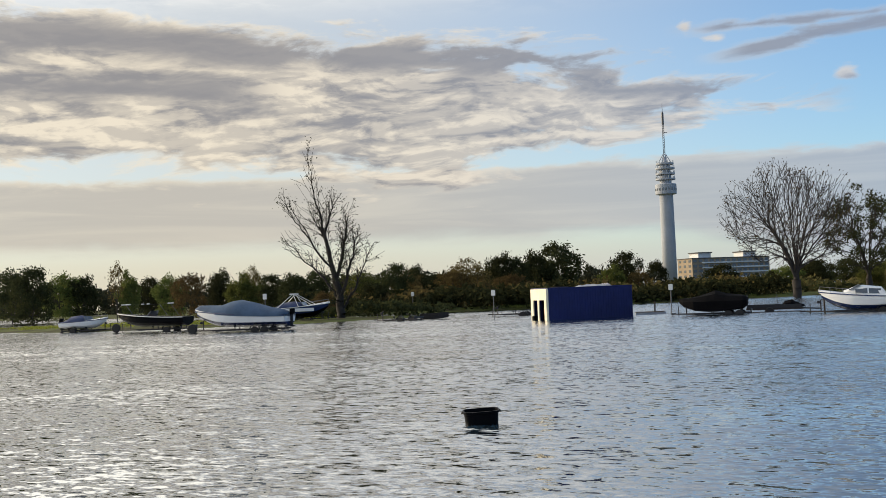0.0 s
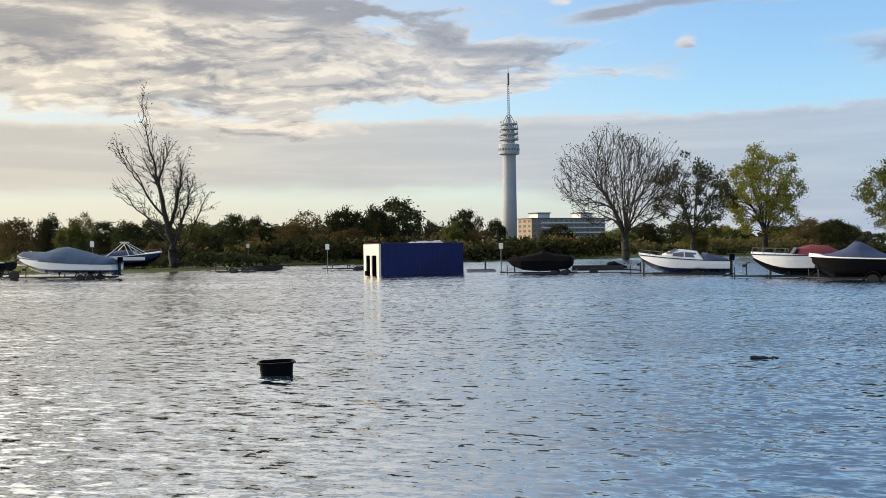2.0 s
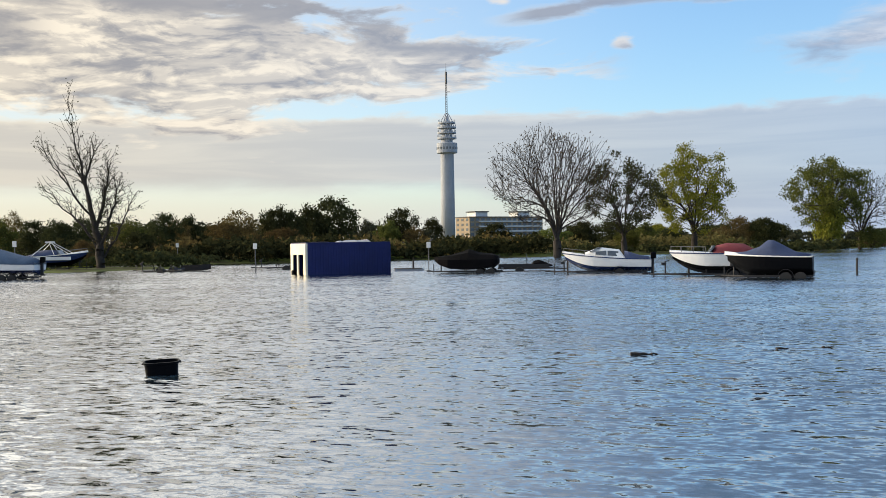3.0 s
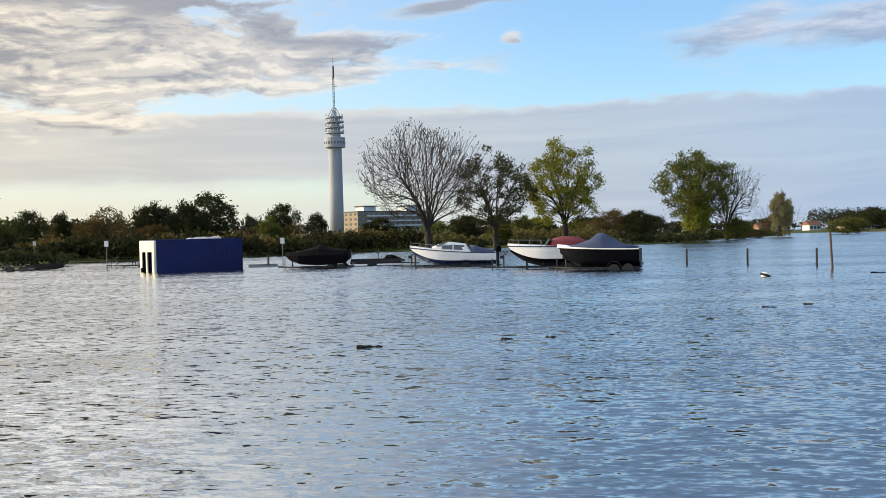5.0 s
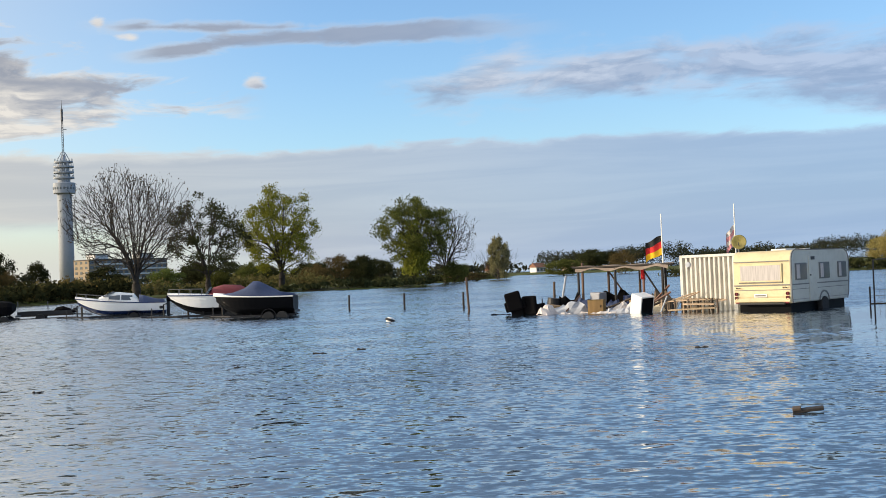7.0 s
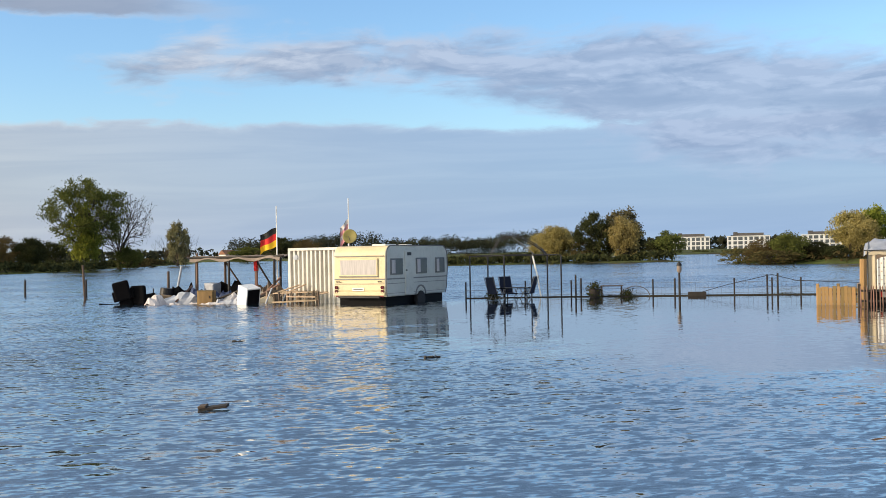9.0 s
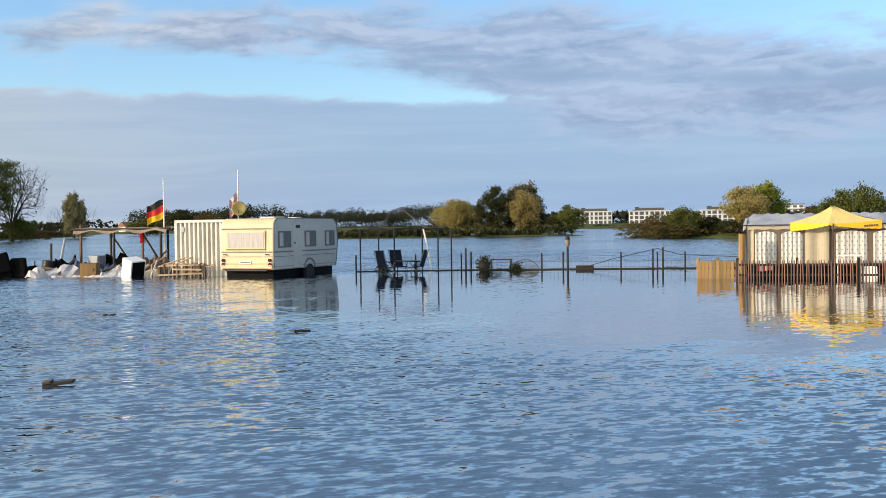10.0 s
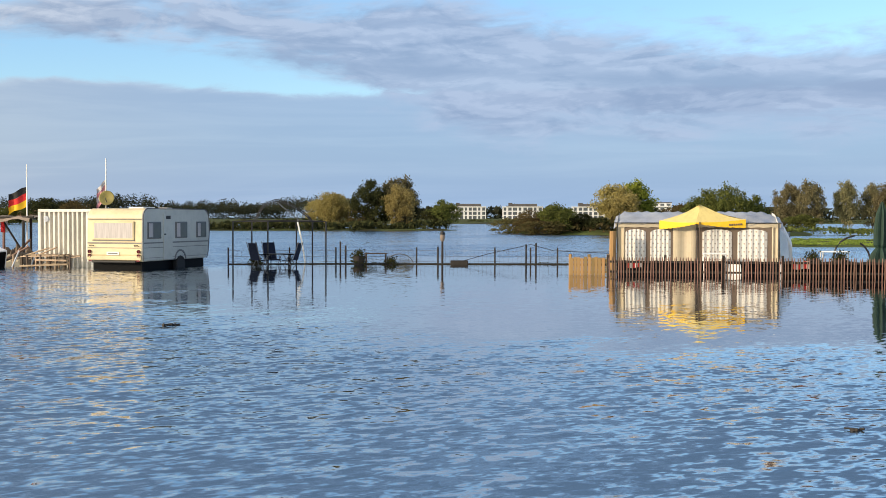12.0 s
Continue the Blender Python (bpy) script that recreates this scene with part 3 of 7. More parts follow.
tree("bare_willow", "tall half-dead willow with bare forked branches on the bank", -31.4, 108.2, 15.2, 1.4, willow_tip, 1250, 11, "leaf_dark", 5, 0.10, 0.22, 0.46, (-0.1, 0), 0.0, 0.16, 0.42, WILLOW, z=0.1)
tree("bare_maple", "broad leafless maple with a dense fan of branches", 16.2, 157.3, 17.6, 3.4, lambda r: (lambda p: (p[0] - 0.6, p[1], p[2]))(dome(8.9, 8.2, 4.2, 18.2, 0.5, 0.12)(r)), 2300, 3, "leaf_brown", 3, 0.15, 0.35, 0.72, sway=0.08, share=0.6, stems=fan(15, 3.6, 6.9, 6.4, 17.4, 31))
tree("dark_maple", "half-leafed dark green maple by the water", 26.6, 166.0, 14.6, 3.6, dome(6.0, 5.6, 3.4, 14.4, 0.5, 0.1), 340, 5, "leaf_dark", 85, 0.19, 0.42, 0.55, share=0.48, stems=fan(8, 3.0, 4.3, 4.0, 13.6, 32))
tree("yellowing_maple", "tall maple with yellow-green autumn leaves", 39.2, 177.6, 15.6, 3.5, dome(5.9, 5.6, 2.4, 15.4, 0.45, 0.0), 380, 8, "leaf_yellow", 110, 0.19, 0.48, 0.6, share=0.56, stems=fan(10, 3.0, 4.4, 4.2, 14.8, 33, 0.42))


# ---- tower and blue container ----
def telecom_tower(x, y):
    ob = thing("telecom_tower", "tall pale concrete telecom tower with ring platforms and a mast", "tower", pose(x, y, 0))
    part("shaft", lathe([(6.1, 0), (5.9, 40), (5.6, 84), (5.6, 88)], 24), M["concrete"], ob, smooth=True)
    part("lower_drum", lathe([(5.7, 79.6), (8.7, 80.2), (8.8, 80.6), (8.8, 88.4), (8.3, 88.8), (5.0, 89.2)], 32), M["concrete"], ob)
    for k in range(20):
        a = 2 * math.pi * k / 20
        mpart("window", PANE(1.3, 0.2, 2.0), ob, pose(8.85 * math.cos(a), 8.85 * math.sin(a), 84.2, 0, 0, math.degrees(a) + 90))
    part("core", lathe([(5.0, 88), (4.6, 105), (2.0, 106), (1.0, 112)], 20), M["concrete"], ob)
    for z, r in ((92.5, 8.2), (97.0, 8.0), (101.5, 8.0), (105.5, 7.4)):
        part("platform", lathe([(4.5, z - 0.5), (r, z - 0.3), (r, z + 1.0), (r - 0.25, z + 1.0), (r - 0.25, z + 0.1), (4.5, z + 0.1)], 28), M["concrete"], ob)
        for k in range(14):
            a = 2 * math.pi * (k + z * 0.37) / 14
            mpart("antenna", PANE(0.5, 0.5, 2.6, "white_metal"), ob, pose((r - 0.4) * math.cos(a), (r - 0.4) * math.sin(a), z + 1.8))
    bm = bmesh.new()
    for k in range(6):
        a = 2 * math.pi * k / 6
        tube([(5.6 * math.cos(a), 5.6 * math.sin(a), 106), (1.3 * math.cos(a), 1.3 * math.sin(a), 114)], 0.35, 6, bm)
    part("cone_frame", bm, M["concrete"], ob)
    bm = bmesh.new()
    for k in range(4):
        a = math.pi / 4 + k * math.pi / 2
        tube([(1.0 * math.cos(a), 1.0 * math.sin(a), 112), (0.8 * math.cos(a), 0.8 * math.sin(a), 140)], 0.22, 5, bm)
    for i in range(14):
        z = 113 + 2 * i
        for k in range(4):
            a, b = math.pi / 4 + k * math.pi / 2, math.pi / 4 + (k + 1) * math.pi / 2
            tube([(0.95 * math.cos(a), 0.95 * math.sin(a), z), (0.95 * math.cos(b), 0.95 * math.sin(b), z + 2)], 0.12, 4, bm)
    part("lattice_mast", bm, M["steel"], ob)
    part("antenna_cylinder", lathe([(0.2, 139), (0.95, 140), (0.95, 149), (0.3, 150)], 12), M["steel"], ob)
    part("needle", tube([(0, 0, 149), (0, 0, 157)], 0.35, 6, r_end=0.1), M["steel"], ob)
    part("dish_arm", box((3.0, 0.3, 0.5), (1.8, 0, 132.5)), M["steel"], ob)
    return ob


_pane = {}


def PANE(w, d, h, material=None):
    key = (w, d, h, material)
    if key not in _pane:
        bm = box((w, d, h))
        me = bpy.data.meshes.new("window")
        bm.to_mesh(me)
        bm.free()
        me.materials.append(M[material or "glass"])
        _pane[key] = me
    return _pane[key]


telecom_tower(0.1, 989)


def container(x, y, turn):
    """Blue site container with a cream end wall and two doorways."""
    ob = thing("site_container", "dark blue container with a cream doored end, in flood water", "container", pose(x, y, -0.45, 0, 0, turn))
    L, Wd, H = 6.5, 2.44, 2.6
    part("body", box((L - 0.9, Wd - 0.1, H - 0.12), (0.4, 0, H / 2)), M["blue_paint"], ob)
    for sy in (-1, 1):
        part("side_wall", box((L - 0.1, 0.04, H - 0.1), (0, sy * (Wd / 2 - 0.04), H / 2)), M["blue_paint"], ob)
    for sy in (-1, 1):
        bm = bmesh.new()
        for i in range(32):
            box((0.11, 0.014, H - 0.3), (-L / 2 + 0.16 + i * 0.198, sy * (Wd / 2 - 0.015), H / 2), bm=bm)
        part("corrugation", bm, M["blue_paint"], ob)
    part("roof", box((L, Wd, 0.08), (0, 0, H - 0.02), 0.02), M["blue_paint"], ob)
    e = -L / 2
    for cx, w in ((-1.02, 0.34), (0.06, 0.24), (1.02, 0.38)):
        part("end_panel", box((0.08, w, H - 0.1), (e, cx, H / 2), 0.01), M["cream_paint"], ob)
    part("end_panel", box((0.08, Wd - 0.02, 0.75), (e - 0.004, 0, H - 0.42), 0.01), M["cream_paint"], ob)
    # black sheet closes the recess in place of the dark inside
    part("door_lining", box((0.03, Wd - 0.14, H - 0.2), (e + 0.82, 0, H / 2)), M["black_cloth"], ob, "black sheet for the shade inside the open doorways")
    part("threshold_junk", box((0.3, 0.34, 0.9), (e + 0.02, 0.78, 0.3), 0.06), M["black_cloth"], ob, "dark sack leaning in a doorway")
    for cx in (-1, 1):
        for cy in (-1, 1):
            part("corner_post", box((0.12, 0.12, H), (cx * (L / 2 - 0.06), cy * (Wd / 2 - 0.06), H / 2), 0.01), M["blue_paint" if cx > 0 else "cream_paint"], ob)
    return ob


container(-6.0, 79.7, 32.0)


# ---- boats on trailers ----
def boat(name, label, x, y, z, turn, L, B, hs, hb, hull, lower, top, cover="grey_cloth", deck="white_gel", motor=True, tilt=0.0):
    """Trailer boat, bow towards local +x. hs, hb: height of the sheer over the keel at stern and bow."""
    ob = thing(name, label, "boat", pose(x, y, z, 0, tilt, turn), "boats laid up on trailers")
    S = 15

    def station(u):
        half = B / 2 * (1 - max(0, (u - 0.45) / 0.55) ** 2.3) * (0.93 + 0.07 * math.sin(math.pi * min(1, u * 1.3)))
        keel = 0.0 if u < 0.6 else (hb * 0.72) * ((u - 0.6) / 0.4) ** 2.2
        sheer = hs + (hb - hs) * u ** 1.8
        return max(half, 0.015), keel, sheer

    def at(u):
        return -L / 2 + L * u
    up, lo = [], []
    for i in range(S + 1):
        u = i / S
        h, k, s = station(u)
        ch = k + (s - k) * 0.36
        a = at(u)
        lo.append([(a, h * 0.86, ch), (a, h * 0.5, k + (ch - k) * 0.42), (a, 0, k), (a, -h * 0.5, k + (ch - k) * 0.42), (a, -h * 0.86, ch)])
    part("bottom", loft(lo), M[lower], ob, smooth=False)
    bm = bmesh.new()
    for sd in (-1, 1):
        rings = []
        for i in range(S + 1):
            u = i / S
            h, k, s = station(u)
            ch = k + (s - k) * 0.36
            rings.append([(at(u), sd * h * 0.86, ch), (at(u), sd * h * 0.90, ch + 0.05), (at(u) + 0.10 * u, sd * h * 0.985, ch + (s - ch) * 0.6), (at(u) + 0.14 * u, sd * h, s)])
        loft(rings, bm, caps=False)
    h, k, s = station(0)
    ch = k + (s - k) * 0.36
    bm.faces.new([bm.verts.new(p) for p in ((at(0), -h * 0.86, ch), (at(0), h * 0.86, ch), (at(0), h, s), (at(0), -h, s))])
    part("hull", bm, M[hull], ob)
    for sd in (-1, 1):
        part("rub_rail", tube([(at(i / S) + 0.14 * i / S, sd * (station(i / S)[0] + 0.01), station(i / S)[2] - 0.03) for i in range(S + 1)], 0.035, 6), M["white_metal" if hull != "white_gel" else "navy_gel"], ob)
    # foredeck and side decks
    rings = []
    for i in range(S + 1):
        u = i / S
        h, k, s = station(u)
        crown = 0.10 * max(0.0, (u - 0.35)) * 2 if top != "open" else -0.25 * (u < 0.8)
        rings.append([(at(u) + 0.14 * u, h, s), (at(u) + 0.14 * u, h * 0.55, s + crown * 0.8), (at(u) + 0.14 * u, 0, s + crown), (at(u) + 0.14 * u, -h * 0.55, s + crown * 0.8), (at(u) + 0.14 * u, -h, s)])
    part("deck", loft(rings, caps=False), M[deck], ob, smooth=True)
    if top == "cuddy":
        c = []
        for u, w, zz in ((0.30, 0.62, 0.02), (0.36, 0.60, 0.44), (0.56, 0.56, 0.50), (0.66, 0.50, 0.34), (0.76, 0.42, 0.10)):
            h, k, s = station(u)
            c.append([(at(u), h * w * 1.25, s), (at(u), h * w * 1.1, s + zz * 0.55 + 0.02), (at(u), h * w * 0.8, s + zz + 0.03), (at(u), 0, s + zz + 0.07), (at(u), -h * w * 0.8, s + zz + 0.03), (at(u), -h * w * 1.1, s + zz * 0.55 + 0.02), (at(u), -h * w * 1.25, s)])
        part("cabin", loft(c), M["white_gel"], ob, smooth=False)
        for sd in (-1, 1):
            for u0, u1 in ((0.375, 0.50), (0.515, 0.64)):
                q = []
                for u, f0, f1 in ((u0, 0.2, 0.82), (u1, 0.2, 0.82 if u1 < 0.6 else 0.6)):
                    h, k, s = station(u)
                    q.append([(at(u), sd * h * 0.71, s + 0.48 * f0), (at(u), sd * h * 0.60, s + 0.48 * f1), (at(u), sd * h * 0.57, s + 0.48 * f1), (at(u), sd * h * 0.66, s + 0.48 * f0)])
                part("side_window", loft(q, close=True), M["glass"], ob)
        h, k, s = station(0.7)
        part("windscreen", loft([[(at(0.585), -h * 0.62, s + 0.52), (at(0.585), h * 0.62, s + 0.52), (at(0.60), h * 0.62, s + 0.53), (at(0.60), -h * 0.62, s + 0.53)],
                                 [(at(0.70), -h * 0.66, s + 0.22), (at(0.70), h * 0.66, s + 0.22), (at(0.712), h * 0.66, s + 0.24), (at(0.712), -h * 0.66, s + 0.24)]], close=True), M["glass"], ob)
        h, k, s = station(0.15)
        part("cockpit_cover", loft([[(at(u), w * h, s - 0.02), (at(u), w * h * 0.7, s + zz), (at(u), 0, s + zz + 0.06), (at(u), -w * h * 0.7, s + zz), (at(u), -w * h, s - 0.02)] for u, w, zz in ((0.02, 0.9, 0.06), (0.12, 0.95, 0.14), (0.24, 0.95, 0.34), (0.30, 0.9, 0.42))]), M[cover], ob, smooth=True)
        rail = []
        for u in (0.62, 0.75, 0.88, 0.985):
            h, k, s = station(u)
            rail.append((at(u) + 0.14 * u, h * 0.9, s + 0.30))
        rail += [(p[0], -p[1], p[2]) for p in rail[::-1]]
        bm = tube(rail, 0.018, 6)
        for p in rail:
            tube([p, (p[0], p[1], p[2] - 0.34)], 0.014, 5, bm)
        part("bow_rail", bm, M["steel"], ob)
    if top in ("cover", "tent", "lowtent"):
        prof = {"cover": ((0.0, 1.03, 0.12), (0.07, 1.04, 0.34), (0.2, 1.05, 0.50), (0.36, 1.05, 0.80), (0.50, 1.04, 0.98), (0.60, 1.03, 0.86), (0.72, 1.04, 0.52), (0.86, 1.06, 0.46), (0.96, 1.2, 0.40), (1.015, 3.0, 0.16)),
                "tent": ((0.03, 1.0, 0.10), (0.2, 1.0, 0.22), (0.38, 0.98, 0.62), (0.45, 0.95, 0.76), (0.52, 0.95, 0.76), (0.62, 0.98, 0.42), (0.78, 1.0, 0.16), (0.97, 1.05, 0.03)),
                "lowtent": ((0.05, 0.95, 0.06), (0.14, 0.95, 0.22), (0.24, 0.95, 0.50), (0.42, 0.92, 0.54), (0.53, 0.88, 0.40), (0.58, 0.85, 0.2))}[top]
        rg = []
        for j, (u, w, zz) in enumerate(prof):
            h, k, s = station(min(u, 1))
            sag = 0.05 * math.sin(j * 2.3)
            hang = 0.14 if top == "cover" else 0.03
            rg.append([(at(u), h * w, s - hang), (at(u), h * w, s + 0.03), (at(u), h * w * 0.72, s + zz * 0.62 + sag), (at(u), h * w * 0.3, s + zz * 0.96), (at(u), 0, s + zz), (at(u), -h * w * 0.3, s + zz * 0.96),
                       (at(u), -h * w * 0.72, s + zz * 0.62 - sag), (at(u), -h * w, s + 0.03), (at(u), -h * w, s - hang)])
        part("cover", loft(rg), M[cover], ob, smooth=True)
    if top == "lowtent":
        h, k, s = station(0.62)
        part("windscreen", loft([[(at(0.60), -h * 0.85, s + 0.05), (at(0.60), h * 0.85, s + 0.05), (at(0.555), h * 0.75, s + 0.38), (at(0.555), -h * 0.75, s + 0.38)],
                                 [(at(0.615), -h * 0.85, s + 0.05), (at(0.615), h * 0.85, s + 0.05), (at(0.57), h * 0.75, s + 0.39), (at(0.57), -h * 0.75, s + 0.39)]], close=True), M["glass"], ob)
        rail = []
        for u in (0.64, 0.76, 0.88, 0.985):
            h, k, s = station(u)
            rail.append((at(u) + 0.14 * u, h * 0.9, s + 0.32))
        rail += [(p[0], -p[1], p[2]) for p in rail[::-1]]
        bm = tube(rail, 0.02, 6)
        for p in rail:
            tube([p, (p[0], p[1], p[2] - 0.34)], 0.015, 5, bm)
        part("bow_rail", bm, M["steel"], ob)
    if top == "open":
        for u in (0.25, 0.5, 0.68):
            h, k, s = station(u)
            part("thwart", box((0.28, h * 1.8, 0.05), (at(u), 0, s - 0.14), 0.01), M["wood"], ob)
        h, k, s = station(0.52)
        part("screen", loft([[(at(0.52), -h * 0.8, s), (at(0.52), h * 0.8, s), (at(0.53), h * 0.8, s)], [(at(0.47), -h * 0.6, s + 0.42), (at(0.47), h * 0.6, s + 0.42), (at(0.48), h * 0.6, s + 0.42)]], close=True), M["glass"], ob)
    if motor:
        h, k, s = station(0)
        mo = mpart("outboard", None, ob)
        part("cowl", box((0.34, 0.30, 0.40), (-L / 2 - 0.19, 0, s + 0.18), 0.07), M["black_gel"], mo)
        part("leg", box((0.20, 0.12, 0.85), (-L / 2 - 0.13, 0, s - 0.42), 0.03), M["dark_metal"], mo)
        part("skeg", box((0.36, 0.16, 0.10), (-L / 2 - 0.19, 0, s - 0.85), 0.03), M["dark_metal"], mo)
    return ob


def wheel(parent, x, y, z, r=0.31, w=0.2):
    wm = mpart("wheel", None, parent, pose(x, y, z, 90))
    part("tyre", lathe([(r * 0.62, -w / 2), (r * 0.93, -w / 2), (r, -w * 0.3), (r, w * 0.3), (r * 0.93, w / 2), (r * 0.62, w / 2)], 20), M["rubber"], wm)
    part("rim", lathe([(0.04, -w * 0.42), (r * 0.4, -w * 0.30), (r * 0.66, -w * 0.42), (r * 0.66, w * 0.42), (r * 0.4, w * 0.30), (0.04, w * 0.42)], 16), M["white_metal"], wm)
    return wm


def trailer(x, y, z, turn, L, axles=1, winch=True, label="galvanised boat trailer half under water"):
    """Boat trailer with its drawbar towards local +x; z is the height of the frame's underside."""
    ob = thing("boat_trailer", label, "trailer", pose(x, y, z, 0, 0, turn), "boat trailers")
    for sd in (-1, 1):
        part("side_beam", box((L * 0.72, 0.07, 0.10), (-L * 0.12, sd * 0.62, 0.05), 0.01), M["dark_metal"], ob)
        part("draw_beam", tube([(L * 0.24, sd * 0.62, 0.05), (L * 0.50, 0, 0.08)], 0.045, 6), M["dark_metal"], ob)
        part("mudguard", loft([[(-L * 0.2 + 0.40 * math.cos(a), sd * 0.78, 0.40 * math.sin(a)), (-L * 0.2 + 0.40 * math.cos(a), sd * 1.0, 0.40 * math.sin(a)), (-L * 0.2 + 0.38 * math.cos(a), sd * 1.0, 0.38 * math.sin(a)), (-L * 0.2 + 0.38 * math.cos(a), sd * 0.78, 0.38 * math.sin(a))]
                               for a in (0.2, 0.7, 1.2, 1.6, 2.0, 2.5, 2.95)], close=True), M["dark_metal"], ob)
        for k in range(axles):
            wheel(ob, -L * 0.2 - k * 0.7, sd * 0.88, -0.05)
        for u in (-0.36, 0.02):
            part("bunk_post", box((0.06, 0.06, 0.22), (L * u, sd * 0.42, 0.18)), M["dark_metal"], ob)
            part("roller", lathe([(0.05, -0.1), (0.07, 0), (0.05, 0.1)], 10), M["rubber"], ob).matrix_basis = pose(L * u, sd * 0.42, 0.30, 90)
    for u in (-0.45, -0.1, 0.2):
        part("cross_beam", box((0.07, 1.24, 0.08), (L * u, 0, 0.0), 0.01), M["dark_metal"], ob)
    part("light_board", box((0.06, 1.5, 0.14), (-L * 0.485, 0, 0.22), 0.01), M["dark_metal"], ob)
    part("hitch", box((0.34, 0.10, 0.10), (L * 0.53, 0, 0.10), 0.03), M["dark_metal"], ob)
    jw = mpart("jockey_wheel", None, ob)
    part("stem", tube([(L * 0.46, 0.12, -0.25), (L * 0.46, 0.12, 0.55)], 0.03, 8), M["dark_metal"], jw)
    part("crank", box((0.03, 0.22, 0.03), (L * 0.46, 0.2, 0.56)), M["dark_metal"], jw)
    if winch:
        part("winch_post", tube([(L * 0.36, 0, 0.05), (L * 0.36, 0, 0.75), (L * 0.33, 0, 0.80)], 0.045, 6), M["dark_metal"], ob)
        part("winch", box((0.18, 0.2, 0.16), (L * 0.38, 0, 0.62), 0.03), M["dark_metal"], ob)
    return ob


boat("white_cuddy_boat", "white cuddy cabin motorboat with a navy bottom", 11.4, 71.7, 0.06, 174, 5.3, 2.0, 0.80, 1.20, "white_gel", "navy_gel", "cuddy", "navy_cloth")
trailer(10.9, 71.75, 0.02, 174, 6.1)
boat("red_covered_boat", "white cabin boat under a maroon canopy", 16.1, 61.8, 0.14, 172, 5.0, 2.0, 1.06, 1.16, "white_gel", "black_gel", "lowtent", "red_cloth")
trailer(15.5, 61.9, 0.05, 172, 6.3)
boat("black_covered_boat", "black motorboat under a grey canvas tent", 17.6, 57.4, 0.04, 160, 4.15, 1.8, 1.03, 1.18, "black_gel", "black_gel", "tent", "navy_cloth", motor=False)
trailer(17.5, 57.45, 0.04, 160, 4.6, 2)
boat("grey_covered_boat", "large motorboat under a blue-grey tarpaulin cover", -29.7, 77.6, 0.30, 178, 7.0, 2.4, 0.80, 1.25, "white_gel", "navy_gel", "cover", "grey_cloth")
wheel(trailer(-30.0, 77.6, 0.06, 178, 7.6, 2), 3.35, 0.5, 0.20, 0.36)
boat("dark_open_boat", "dark open sloop on a trailer on the grass", -41.0, 87.2, 0.40, 176, 6.2, 2.1, 0.72, 1.15, "black_gel", "black_gel", "open", "navy_cloth", "black_gel", motor=False)
wheel(trailer(-40.7, 87.2, 0.12, 176, 6.6), 3.45, 0.4, 0.24, 0.36)
boat("small_grey_boat", "small pale grey speedboat with a folded hood", -51.7, 95.9, 0.30, -4, 4.4, 1.8, 0.60, 0.86, "white_gel", "white_gel", "lowtent", "navy_cloth")
trailer(-51.4, 95.9, 0.10, -4, 4.8)
sports = boat("blue_cabin_boat", "white and blue sports boat with a tube arch", -34.0, 103.3, 0.45, 2, 5.6, 2.1, 0.90, 1.30, "navy_gel", "black_gel", "lowtent", "navy_cloth", motor=False)
arch = mpart("tow_arch", None, sports, label="white tube arch with a radar top")
for sd in (-1, 1):
    part("tube", tube([(-1.9, sd * 0.95, 0.9), (-0.5, sd * 0.45, 2.15)], 0.035, 6), M["white_metal"], arch)
    part("tube", tube([(1.5, sd * 0.85, 1.1), (-0.3, sd * 0.45, 2.15)], 0.03, 6), M["white_metal"], arch)
    part("tube", tube([(0.2, sd * 0.9, 1.0), (-0.4, sd * 0.45, 2.15)], 0.03, 6), M["white_metal"], arch)
part("radar_top", box((0.6, 1.1, 0.12), (-0.45, 0, 2.2), 0.04), M["white_metal"], arch)
part("side_flash", box((4.2, 0.03, 0.3), (-0.4, -1.055, 0.72), 0.01), M["white_gel"], sports, "white flash along the hull")
trailer(-34.0, 103.3, 0.25, 2, 6.0)


def tarped_boat(x, y, z, turn):
    """Boat wholly hidden under a peaked black tarpaulin."""
    ob = thing("tarped_boat", "boat shrouded in a peaked black tarpaulin", "boat", pose(x, y, z, 0, 0, turn), "boats laid up on trailers")
    rg = []
    for u, w, t, b in ((-2.15, 0.7, 0.95, 0.42), (-1.9, 0.9, 1.10, 0.22), (-0.9, 1.0, 1.22, 0.08), (-0.15, 1.0, 1.45, 0.05), (0.35, 1.0, 1.28, 0.06), (1.2, 0.9, 1.05, 0.14), (1.9, 0.55, 0.98, 0.40), (2.2, 0.2, 0.92, 0.68)):
        rg.append([(u, w, b + 0.1), (u, w * 1.02, 0.75), (u, w * 0.6, (t + 0.8) / 2 + 0.08), (u, 0.04, t), (u, -0.04, t), (u, -w * 0.6, (t + 0.8) / 2 + 0.05), (u, -w * 1.02, 0.75), (u, -w, b + 0.1), (u, 0, b)])
    part("tarpaulin", loft(rg, close=True), M["black_cloth"], ob)
    part("pale_flank", loft([[(-1.0, -1.035, 0.38), (-1.0, -1.035, 0.55), (-1.0, -1.01, 0.55), (-1.0, -1.01, 0.38)], [(1.25, -0.955, 0.30), (1.25, -0.955, 0.52), (1.25, -0.93, 0.52), (1.25, -0.93, 0.30)]], close=True), M["concrete"], ob)
    return ob


tarped_boat(2.7, 77.4, 0.12, 172)
trailer(2.7, 77.45, 0.02, 172, 4.9, 2)


